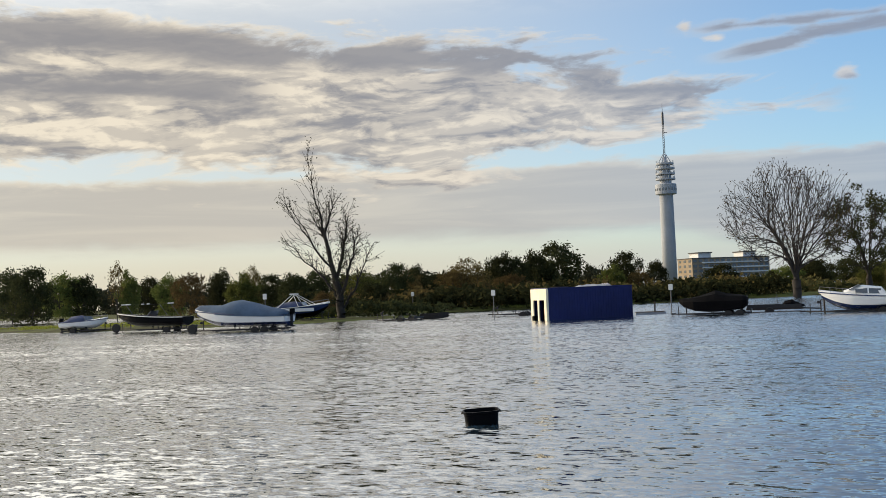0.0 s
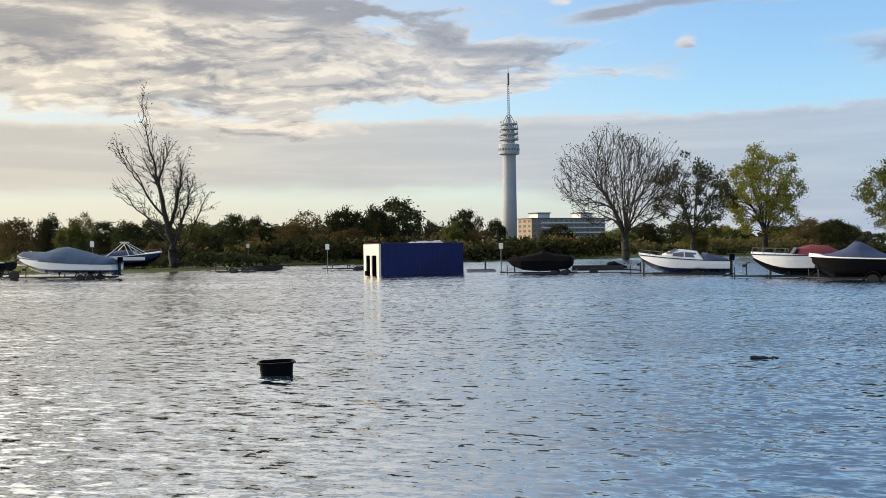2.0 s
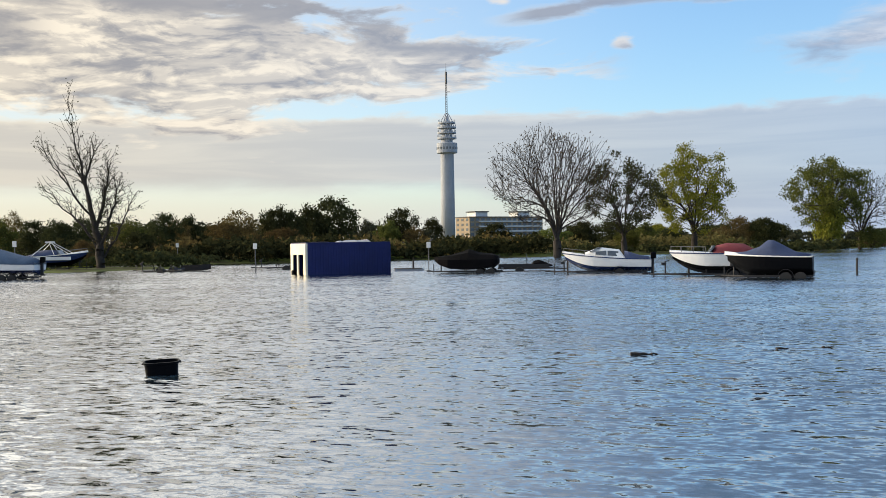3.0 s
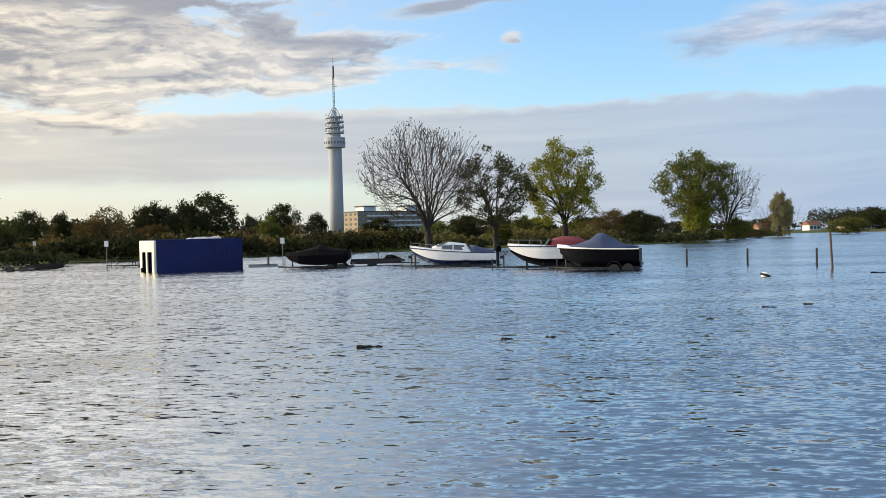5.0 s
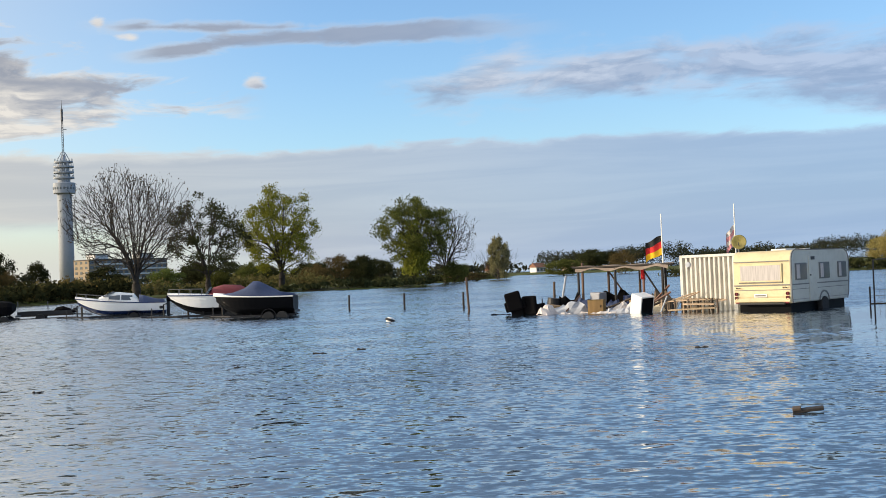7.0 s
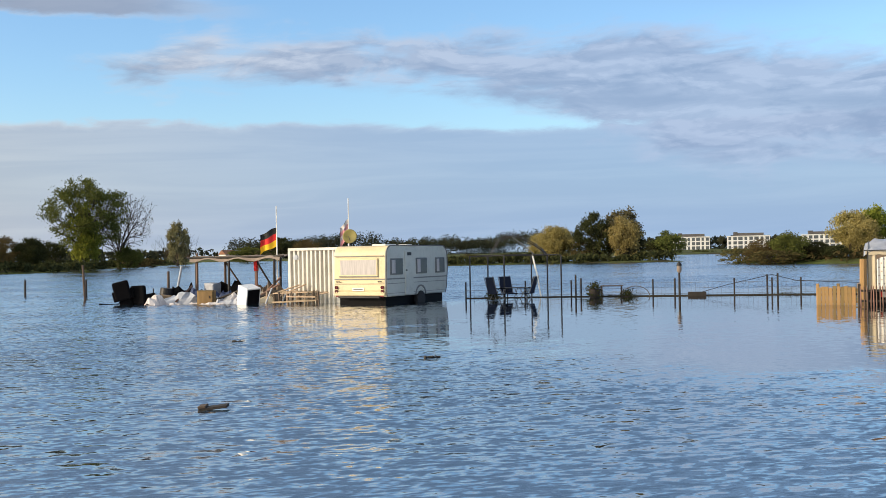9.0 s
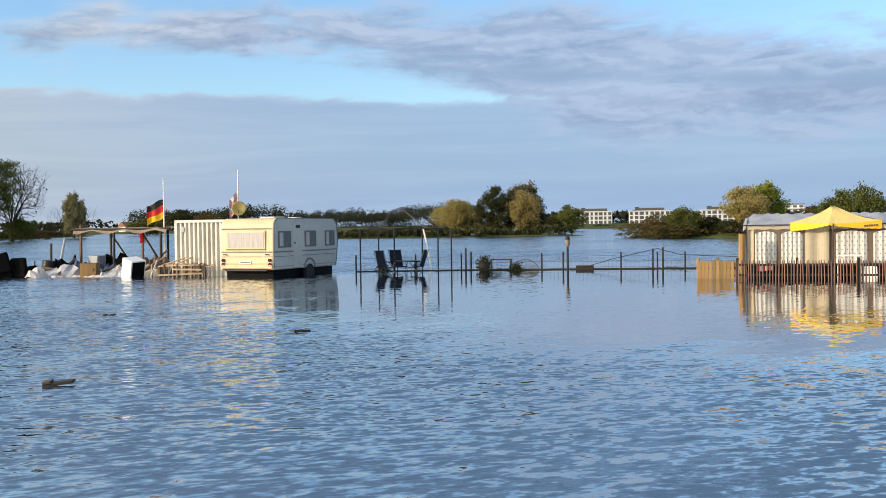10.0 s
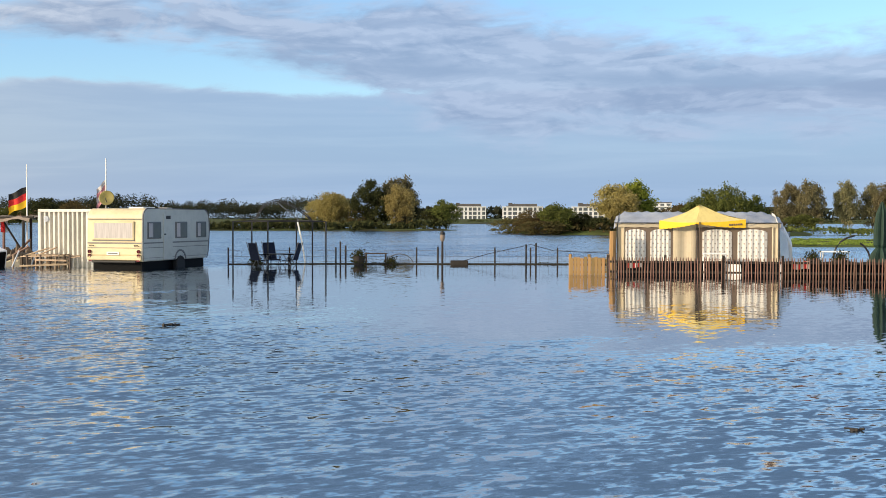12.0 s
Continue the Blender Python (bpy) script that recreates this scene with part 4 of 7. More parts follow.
def flat_trailer(x, y, z, turn):
    ob = thing("flat_trailer", "low dark flatbed trailer with heaped gear, awash", "trailer", pose(x, y, z, 0, 0, turn), "boat trailers")
    part("bed", box((3.6, 1.6, 0.14), (0, 0, 0.32), 0.02), M["dark_wood"], ob)
    for sd in (-1, 1):
        part("side_board", box((3.5, 0.04, 0.22), (0, sd * 0.79, 0.48)), M["dark_metal"], ob)
        wheel(ob, -0.3, sd * 0.9, 0.1)
    for xx, hh in ((-1.7, 0.9), (0.2, 0.85), (1.7, 0.5)):
        part("stake", box((0.05, 0.05, hh), (xx, -0.76, 0.4 + hh / 2)), M["steel"], ob)
    rg = [[(u, w * math.cos(a), 0.4 + h * math.sin(a)) for a in (0, 0.6, 1.2, 1.9, 2.5, 3.14)] for u, w, h in ((0.4, 0.1, 0.05), (0.7, 0.5, 0.42), (1.1, 0.6, 0.5), (1.6, 0.5, 0.28), (2.0, 0.1, 0.1))]
    part("gear_heap", loft(rg), M["black_cloth"], ob)
    part("drawbar", tube([(1.8, 0, 0.3), (3.0, 0, 0.22)], 0.05, 6), M["dark_metal"], ob)
    return ob


flat_trailer(6.7, 80.0, -0.12, -4)


def frame_trailer(x, y, z, turn):
    """Empty sunken trailer: only its frame and winch show."""
    return trailer(x, y, z, turn, 4.2, 1, True, "empty rusty boat trailer awash by the bank")


frame_trailer(-22.2, 93.2, 0.05, 160)
frame_trailer(-13.0, 97.5, 0.10, 175)


def dinghy(x, y, z, turn):
    ob = thing("dinghy", "small dark rowing dinghy beached at the water's edge", "boat", pose(x, y, z, 0, 0, turn))
    rg = []
    for i in range(9):
        u = i / 8
        h = 0.55 * (1 - max(0, u - 0.4) ** 2 * 2.4)
        k = 0.25 * max(0, u - 0.6) ** 2 * 4
        rg.append([(-1.2 + 2.4 * u, h, 0.45 + 0.1 * u), (-1.2 + 2.4 * u, h * 0.8, k + 0.1), (-1.2 + 2.4 * u, 0, k), (-1.2 + 2.4 * u, -h * 0.8, k + 0.1), (-1.2 + 2.4 * u, -h, 0.45 + 0.1 * u)])
    part("hull", loft(rg, caps=True), M["dark_wood"], ob)
    part("thwart", box((0.25, 1.0, 0.04), (0, 0, 0.36)), M["wood"], ob)
    return ob


dinghy(-19.6, 95.6, 0.02, 10)


def bimini(x, y, z, turn):
    """Frame of thin tubes with small lamps over the open boat."""
    ob = thing("lamp_frame", "thin tube frame carrying white deck lamps", "frame", pose(x, y, z, 0, 0, turn))
    for xx in (-1.6, -0.6, 2.4):
        part("strut", tube([(xx, 0, 0), (xx + 0.7, 0, 0.95)], 0.02, 6), M["steel"], ob)
    for xx, w in ((-0.9, 0.5), (1.1, 0.22), (1.6, 0.2), (3.1, 0.8)):
        part("lamp", box((w, 0.15, 0.08), (xx, 0, 0.98), 0.02), M["white_metal"], ob)
    part("top_tube", tube([(-1.0, 0, 0.94), (3.4, 0, 0.94)], 0.018, 6), M["dark_metal"], ob)
    return ob


bimini(-40.3, 87.1, 1.25, 176)


def sign_post(x, y, z, top, lean=0.0):
    ob = thing("sign_post", "thin steel post with a small white plate", "sign", pose(x, y, z, 0, lean, 0), "white plates on posts")
    part("post", tube([(0, 0, -0.6), (0, 0, top - z)], 0.035, 8), M["steel"], ob)
    part("plate", box((0.30, 0.03, 0.42), (0, -0.05, top - z - 0.05), 0.01), M["white_metal"], ob)
    return ob


for x, y, top in ((-13.2, 86.9, 2.05), (0.0, 83.9, 1.95), (-26.2, 117.0, 2.3), (-29.8, 82.5, 2.45)):
    sign_post(x, y, 0.0, top)


def stake(x, y, top, r=0.06, lean=(0, 0), name="mooring_post", label="weathered wooden post standing in the water", material="dark_wood", group="posts in the water"):
    ob = thing(name, label, "post", pose(x, y, 0, lean[0], lean[1], 0), group)
    part("shaft", tube([(0, 0, -0.6), (0, 0, top * 0.5), (0.01, 0, top)], r, 8, r_end=r * 0.9), M[material], ob)
    return ob


for x, y, h in ((23.6, 62.1, 0.85), (26.1, 59.3, 0.85), (28.1, 54.9, 0.85), (-1.2, 86.5, 0.9), (-4.0, 95.0, 0.9), (-10.5, 98.0, 1.0), (14.6, 62.6, 0.7), (9.0, 72.6, 1.0)):
    stake(x, y, h)
stake(26.6, 49.6, 1.62, 0.06, (0, -3), "tall_post", "tall pale wooden pole leaning in the water", "wood")


def pontoon(x, y, turn, L):
    ob = thing("pontoon", "low grey floating jetty section", "jetty", pose(x, y, 0, 0, 0, turn))
    for i in range(int(L / 0.16)):
        part("plank", box((0.145, 0.9, 0.04), (-L / 2 + 0.08 + i * 0.16, 0, 0.18), 0.006), M["wood"], ob)
    part("float", box((L, 0.7, 0.3), (0, 0, 0.02), 0.04), M["concrete"], ob)
    part("rail_post", tube([(0.3, 0.4, 0.2), (0.3, 0.4, 0.75)], 0.03, 6), M["steel"], ob)
    return ob


pontoon(-1.5, 85.0, 4, 2.2)


def tub(x, y, turn):
    """Black mortar tub afloat."""
    ob = thing("mortar_tub", "black plastic mortar tub floating on the water", "tub", pose(x, y, -0.14, 2, -2, turn))

    def ring(w, d, z, n=28):
        out = []
        for k in range(n):
            a = 2 * math.pi * k / n
            c, s = math.cos(a), math.sin(a)
            out.append((0.82 * w / 2 * math.copysign(abs(c) ** 0.45, c), d / 2 * math.copysign(abs(s) ** 0.45, s), z))
        return out
    part("shell", loft([ring(0.54, 0.36, 0), ring(0.56, 0.39, 0.05), ring(0.61, 0.42, 0.30), ring(0.65, 0.46, 0.31), ring(0.65, 0.46, 0.34), ring(0.60, 0.41, 0.34), ring(0.52, 0.35, 0.06)], close=True), M["black_gel"], ob)
    for sd in (-1, 1):
        part("handle", tube([(sd * 0.262, -0.07, 0.325), (sd * 0.282, -0.05, 0.31), (sd * 0.282, 0.05, 0.31), (sd * 0.262, 0.07, 0.325)], 0.010, 6), M["rubber"], ob)
    return ob


tub(-2.78, 16.7, 12)


def driftwood(x, y, L, turn, seed, branches=3, lift=0.012):
    ob = thing("driftwood", "dark waterlogged branch drifting on the water", "driftwood", pose(x, y, lift - 0.02, 0, 0, turn), "drifting wood")
    r = random.Random(seed)
    pts = [(-L / 2 + L * i / 6, r.uniform(-0.02, 0.02), 0.01 + r.uniform(-0.01, 0.02)) for i in range(7)]
    part("log", tube(pts, 0.012 + L * 0.05, 7, r_end=0.012), M["dark_wood"], ob)
    for k in range(branches):
        u = r.uniform(-0.4, 0.4) * L
        part("twig", tube([(u, 0, 0.02), (u + r.uniform(-0.1, 0.1), r.uniform(-0.12, 0.12), 0.02 + r.random() * 0.08 * L)], 0.012, 5, r_end=0.008), M["dark_wood"], ob)
    return ob


for i, (x, y, L, t) in enumerate(((4.8, 18.6, 0.46, 5), (7.3, 19.3, 0.24, 12), (8.1, 19.4, 0.16, -10), (14.5, 25.4, 0.36, 8), (15.7, 26.0, 0.24, -6), (22.9, 13.3, 0.3, 20), (21.8, 19.7, 0.26, -30), (22.2, 0.4, 0.12, 10), (-4.5, 9.4, 0.2, 0), (12.1, 22.5, 0.14, 30))):
    driftwood(x, y, L, t - 30 * (x > 10), i + 20, 3 if L > 0.3 else 1)


def plank_float(x, y, turn):
    ob = thing("drifting_board", "broken weathered board floating half-sunk", "board", pose(x, y, 0.01, 4, -7, turn))
    part("board", box((0.36, 0.14, 0.035), (0, 0, 0.02), 0.006), M["dark_wood"], ob)
    part("batten", box((0.10, 0.16, 0.03), (-0.13, 0, 0.05), 0.005), M["wood"], ob)
    return ob


plank_float(17.2, 9.2, -35)


def buoy(x, y):
    ob = thing("buoy", "white and dark plastic float on the water", "buoy", pose(x, y, 0, 0, 20, 0))
    part("body", lathe([(0.02, -0.1), (0.16, -0.06), (0.2, 0.04), (0.15, 0.14), (0.02, 0.18)], 14), M["white_gel"], ob, smooth=True)
    part("collar", lathe([(0.19, 0.0), (0.23, 0.02), (0.23, 0.08), (0.17, 0.10)], 14), M["rubber"], ob)
    return ob


buoy(20.9, 42.8)
M["meadow_blade"] = leaf_mat("meadow_blade", (0.17, 0.26, 0.045), (0.25, 0.32, 0.07))
tree("pale_green_maple", "leafy maple on the far bank", 71.0, 211.5, 16.2, 3.6, dome(7.4, 7.0, 3.6, 16.0, 0.5, 0.1), 320, 21, "leaf_green", 120, 0.21, 0.55, 0.6, share=0.72, stems=fan(8, 3.0, 5.2, 5.0, 15.4, 34))
tree("bare_ash", "bare grey tree beside a leafy maple", 78.6, 217.3, 15.4, 3.4, dome(7.0, 6.6, 3.4, 15.4, 0.5, 0.1), 1500, 23, "leaf_brown", 2, 0.2, 0.4, 0.55, sway=0.08, share=0.4, stems=fan(11, 2.8, 5.2, 5.0, 14.6, 35))
tree("bare_thicket_tree", "low bare tree with spreading branches", 104.5, 258.0, 9.0, 0.8, dome(6.0, 5.0, 1.0, 9.2, 0.6, 0.2), 420, 27, None, trunk_r=0.30, sway=0.10)

KINDS = {   # leaf material, name, words, tips, leaves a tip, leaf size, spread, shape
    "d": ("leaf_dark", "dark_tree", "dense dark green tree on the far bank", 125, 75, 0.32, 0.62, dome(4.6, 4.6, 0.4, 10, 0.2)),
    "g": ("leaf_green", "green_tree", "olive green tree on the bank", 125, 75, 0.32, 0.62, dome(4.6, 4.6, 0.4, 10, 0.2)),
    "b": ("leaf_brown", "autumn_bush", "russet brown autumn bush on the bank", 110, 55, 0.28, 0.6, dome(4.8, 4.8, 0.6, 10, 0.4)),
    "y": ("leaf_yellow", "yellow_tree", "yellow-green autumn tree on the bank", 125, 75, 0.32, 0.62, dome(4.4, 4.4, 0.8, 10, 0.35)),
    "o": ("leaf_gold", "golden_willow", "golden autumn willow at the water", 120, 95, 0.27, 0.6, dome(4.6, 4.6, 0.8, 10, 0.4)),
    "w": ("leaf_brown", "thin_birch", "thin birch with sparse leaves", 70, 14, 0.30, 0.5, dome(2.6, 2.6, 3.0, 10, 0.3)),
    "c": ("leaf_dark", "dense_willow", "dense rounded dark willow tree", 140, 120, 0.28, 0.5, dome(4.6, 4.6, 0.3, 10, 0.3)),
    "p": ("leaf_grey", "tall_poplar", "tall grey-green poplar thinning in autumn", 170, 120, 0.26, 0.5, dome(4.3, 4.3, 0.5, 10, 0.3)),
    "r": ("reed", "reed_clump", "tawny reed and bramble clump at the shore", 120, 26, 0.45, 0.55, dome(5.2, 5.2, 0.2, 9.5, 0.3)),
}
MODELS = {}


def plant(kind, places):
    """Trees of one kind, each with its own size and turn: (x, y, height of the top, width)."""
    leaf, name, words, tips, per, size, spread, shape = KINDS[kind]
    for k, (x, y, top, width) in enumerate(places):
        v = (kind, k % 2)
        z = max(land_at(x, y), 0.0) - 0.05
        sz, sw = (top - z) / 10.3, width / 9.6
        m = pose(x, y, z, 0, 0, (k * 137) % 360) @ Matrix.Diagonal((sw, sw, sz, 1))
        if v not in MODELS:
            ob = tree(name, words, 0, 0, 10, 1.4 if kind != "w" else 3, shape, tips, 40 + k + ord(kind), leaf, per, size, spread, 0.2, z=0, group=name.replace("_", " ") + "s on the banks")
            ob.matrix_basis = m
            ob.scale = (sw, sw, sz)
            MODELS[v] = ob
        else:
            src = MODELS[v]
            keep = src.scale.copy()
            src.scale = (1, 1, 1)
            copy_thing(src, m)
            src.scale = keep


plant('d', [(-120.3, 196.1, 9.9, 7.4), (-109.6, 184.9, 9.8, 7.4), (-142.7, 263.9, 10.4, 8.4), (-102.6, 217.0, 8.0, 5.7), (-63.6, 157.7, 6.9, 3.9), (-83.5, 235.6, 8.0, 7.2), (-75.8, 227.7, 7.7, 7.0), (-77.4, 248.2, 8.7, 7.6), (-37.7, 145.2, 4.1, 4.0), (-38.3, 160.5, 6.8, 4.8), (-56.0, 253.9, 9.1, 5.1), (-52.3, 254.7, 7.0, 7.6), (-32.9, 227.6, 9.8, 6.7), (-29.9, 228.0, 9.1, 5.6), (-28.5, 248.4, 10.7, 7.3), (-24.1, 253.9, 12.6, 10.5), (-26.9, 399.1, 11.0, 5.0), (-11.9, 319.8, 12.0, 9.3), (-4.8, 420.0, 11.6, 8.1), (17.6, 419.6, 9.4, 12.0), (50.1, 427.1, 8.7, 12.0), (64.2, 445.4, 9.9, 14.5)])
plant('d', [(64.6, 394.7, 6.4, 11.0), (49.0, 416.7, 9.6, 12.2), (46.4, 235.1, 4.8, 5.1), (53.8, 223.3, 5.1, 6.5), (77.8, 289.5, 6.6, 8.4), (69.8, 250.2, 6.7, 6.1), (53.4, 233.4, 5.4, 5.8), (83.8, 308.6, 7.3, 6.2), (90.8, 317.1, 6.8, 8.0), (218.4, 450.7, 9.6, 13.9), (234.1, 465.3, 9.0, 14.4), (133.1, 132.0, 5.4, 4.0), (195.7, 194.0, 3.6, 5.9), (113.1, 79.7, 2.3, 3.8), (113.5, 77.6, 1.9, 3.1), (184.7, 76.1, 5.4, 5.2)])
plant('g', [(-146.8, 261.6, 11.2, 9.7), (-88.7, 179.2, 8.0, 3.8), (-76.3, 168.5, 6.9, 5.3), (-58.8, 154.2, 6.0, 4.4), (-62.5, 231.7, 7.8, 8.2), (-14.2, 299.7, 8.1, 6.5), (35.8, 378.3, 7.4, 10.7), (48.1, 275.5, 6.3, 6.7), (30.4, 187.2, 3.9, 4.1), (78.4, 211.1, 4.1, 5.4), (135.8, 290.5, 4.5, 10.5), (197.6, 192.3, 5.7, 7.9), (110.5, 81.2, 3.4, 4.1), (112.2, 62.6, 4.5, 4.0), (111.7, 59.7, 5.1, 3.9), (116.4, 59.7, 4.0, 2.9), (177.9, 89.2, 2.4, 5.3)])
plant('w', [(-85.8, 169.5, 9.7, 4.3)])
plant('b', [(-69.6, 160.6, 6.9, 5.4), (-90.9, 243.6, 10.0, 5.0), (-37.3, 122.4, 3.0, 2.8), (-37.8, 165.7, 6.0, 4.1), (-32.3, 172.0, 5.9, 5.1), (-30.4, 175.4, 7.4, 6.5), (-25.4, 155.9, 4.0, 3.9), (-7.8, 299.9, 6.7, 5.8), (-25.2, 183.3, 5.1, 5.4), (58.2, 232.5, 6.1, 5.6), (64.9, 251.4, 7.3, 5.1), (49.9, 203.5, 4.4, 6.1), (121.9, 307.1, 5.4, 6.3), (142.0, 265.4, 6.0, 6.9), (126.4, 135.1, 3.6, 4.8), (110.1, 84.6, 2.7, 3.9), (135.0, 82.3, 3.7, 4.3)])
plant('r', [(-19.6, 158.8, 3.4, 4.3), (-0.5, 160.0, 2.6, 4.2), (85.9, 224.4, 2.0, 6.9), (110.5, 88.6, 1.9, 3.9), (108.0, 81.0, 1.6, 5.0), (156.8, 211.9, 1.5, 6.3), (122.5, 150.6, 0.9, 5.5), (122.5, 144.4, 1.2, 5.4)])
plant('y', [(54.3, 294.7, 6.3, 8.6), (70.3, 210.6, 11.8, 6.4), (121.6, 78.7, 6.1, 4.6)])
plant('p', [(200.5, 93.7, 8.3, 4.4), (195.5, 76.6, 7.2, 5.0), (194.1, 101.2, 7.9, 5.0), (194.3, 97.0, 8.0, 5.0), (205.2, 91.2, 7.9, 4.9), (201.9, 86.6, 7.4, 4.8), (99.4, 242.6, 9.9, 5.2), (130.7, 131.4, 7.95, 6.6)])
plant('c', [(126.3, 132.5, 7.35, 5.8)])
plant('o', [(124.0, 139.5, 5.75, 5.2), (127.6, 146.8, 4.9, 5.5), (126.7, 141.2, 5.5, 4.9), (127.6, 127.2, 6.9, 4.6), (118.4, 79.5, 5.7, 4.6), (117.6, 77.2, 4.9, 4.0)])


def scatter(n, seed, place, size, material, name, label, category, upright=False):
    """Uncountable growth as one object: blades at the places that place(rng) gives (x, y, z, height)."""
    rng = np.random.default_rng(seed)
    verts, faces = [], []
    for i in range(n):
        x, y, z, h = place(rng)
        a = rng.uniform(0, math.pi)
        s = size * rng.uniform(0.6, 1.4)
        if upright:
            t = rng.normal(0, 0.25, 2) * h
            verts += [(x - s * math.cos(a), y - s * math.sin(a), z), (x + s * math.cos(a), y + s * math.sin(a), z), (x + t[0] + s * 0.2, y + t[1], z + h)]
            faces.append((3 * i, 3 * i + 1, 3 * i + 2))
        else:
            d = rng.normal(0, 1, (2, 3))
            d /= np.linalg.norm(d, axis=1)[:, None]
            c = np.array((x, y, z + h))
            verts += [tuple(c - d[0] * s), tuple(c + d[1] * s * 0.6), tuple(c + d[0] * s), tuple(c - d[1] * s * 0.6)]
            faces.append((4 * i, 4 * i + 1, 4 * i + 2, 4 * i + 3))
    return tagged(new(name, mesh_of(name, verts, faces, M[material])), label, category, kind="stuff")


def along(line, depth, hmin, hmax, bumps, seed):
    """Places in a belt of growth along a line, with an uneven top."""
    pts = np.array(line, float)
    seg = np.linalg.norm(np.diff(pts, axis=0), axis=1)
    cum = np.concatenate([[0], np.cumsum(seg)])
    pick = np.random.default_rng(seed + 100)
    size = max(0.45 * (hmin + hmax) / 2, bumps * 0.16)
    crowns = []
    for _ in range(int(min(450, max(cum[-1] * abs(depth) / (1.3 * size * size), 2.2 * cum[-1] / size)))):
        d = pick.uniform(0, cum[-1])
        k = min(int(np.searchsorted(cum, d, "right")) - 1, len(seg) - 1)
        p = pts[k] + (pts[k + 1] - pts[k]) * (d - cum[k]) / seg[k]
        n = np.array([-(pts[k + 1] - pts[k])[1], (pts[k + 1] - pts[k])[0]]) / seg[k]
        stand = 0.5 + 0.5 * math.sin(d / bumps * 1.7 + seed) * math.sin(d / bumps * 0.61 + 2 * seed)
        f = min(1.0, max(0.0, 0.75 * stand + 0.5 * pick.random() - 0.12))
        crowns.append((*(p + n * depth * pick.random()), hmin + (hmax - hmin) * f, size * pick.uniform(0.6, 1.25)))

    def f(rng):
        x, y, h, r = crowns[int(rng.integers(len(crowns)))]
        a, c = rng.uniform(0, 2 * math.pi), rng.random() ** 0.6
        e = math.sqrt(max(0.0, 1 - (c * 0.96) ** 2)) * (0.55 + 0.45 * rng.random())
        w = r * c * (1 + 0.15 * math.sin(3 * a + r * 9))
        return x + w * math.cos(a), y + w * math.sin(a), 0.15, h * (0.30 + 0.70 * e if rng.random() < 0.75 else 0.6 * rng.random())
    return f


# distant woods, one belt behind another
scatter(24000, 1, along([(-330, 440), (-200, 330), (-120, 300), (-60, 300), (0, 340)], 40, 5.5, 10.5, 26, 1), 0.7, "far_leaf", "far_wood_west", "dense wood along the far western bank", "woods")
scatter(9000, 2, along([(-420, 800), (-200, 660), (0, 640), (150, 620), (330, 760)], 60, 2.0, 9.0, 40, 2), 1.6, "far_leaf", "far_wood_north", "hazy wood and gardens at the town's edge", "woods")
scatter(44000, 3, along([(300, 680), (420, 660), (540, 640)], 60, 7.0, 18.0, 26, 3), 0.62, "far_leaf", "far_wood_lake", "distant wood along the far lake shore", "woods")
scatter(7000, 4, along([(760, 860), (860, 760), (980, 640), (1040, 560)], 60, 9.0, 15.0, 30, 4), 2.4, "far_leaf", "far_wood_town", "distant wood behind the white apartment blocks", "woods")
scatter(7000, 14, along([(560, 430), (600, 330), (620, 200), (640, 50), (660, -100)], 60, 4.0, 8.5, 22, 14), 1.5, "far_leaf", "far_wood_east", "distant wood beyond the eastern shore", "woods")
scatter(2600, 12, along([(250, 262), (320, 210), (365, 150), (390, 60), (400, -60)], 12, 0.3, 1.3, 10, 12), 0.6, "leaf_dark", "far_reeds", "dark reed belt on the far shore", "reeds")
scatter(2600, 41, along([(-39, 109), (-31, 110), (-22, 109.5)], 5, 0.5, 1.7, 4, 41), 0.25, "leaf_dark", "willow_thicket", "dark low thicket round the foot of the willow", "bushes")
# bank growth near the boats and under the maples
scatter(15000, 5, along([(-48, 138), (-30, 138), (-16, 138), (0, 151), (16, 168)], 8, 1.0, 3.6, 7, 5), 0.36, "leaf_dark", "bank_brambles", "dark bramble thicket along the bank", "bushes")
scatter(7000, 15, along([(-48, 141), (-30, 141), (-16, 141), (0, 154), (16, 171)], 12, 0.6, 3.8, 5, 15), 0.32, "leaf_brown", "bank_thicket", "russet autumn thicket along the bank", "bushes")
scatter(8000, 6, along([(-6, 158), (10, 172), (30, 186), (50, 188)], 16, 1.0, 3.4, 5, 6), 0.34, "reed", "bank_reeds", "tawny reeds and brambles behind the boats", "reeds")
scatter(14000, 7, along([(18, 169.5), (38, 173), (55, 172.5), (67, 197), (100, 263), (122, 297)], 6, 0.5, 1.8, 5, 7), 0.32, "leaf_dark", "bank_scrub", "low dark scrub along the bank", "bushes")
scatter(7000, 8, along([(92, 153), (104, 134), (118, 122), (128, 117)], 9, 0.4, 1.6, 4, 8), 0.3, "leaf_dark", "island_reeds", "reeds fringing the wooded island", "reeds")
scatter(3500, 9, along([(111, 58), (110, 70), (111, 82), (113, 92)], -11, 0.5, 2.0, 4, 9), 0.3, "reed", "islet_reeds", "reeds fringing the bushy islet", "reeds")
scatter(5000, 21, along([(122, 65), (126.4, 58.5), (130.5, 50.4), (138.3, 29), (142, 5)], 7, 0.2, 0.8, 5, 21), 0.22, "leaf_green", "marsh_reeds", "green reeds standing in the flooded marsh", "reeds")
scatter(5000, 10, along([(-44, 138.5), (-30, 138.5), (-18, 138.5), (0, 151), (18, 169)], 3, 0.15, 0.5, 3, 10), 0.12, "leaf_green", "bank_grass", "fresh green grass at the water's edge", "grass")
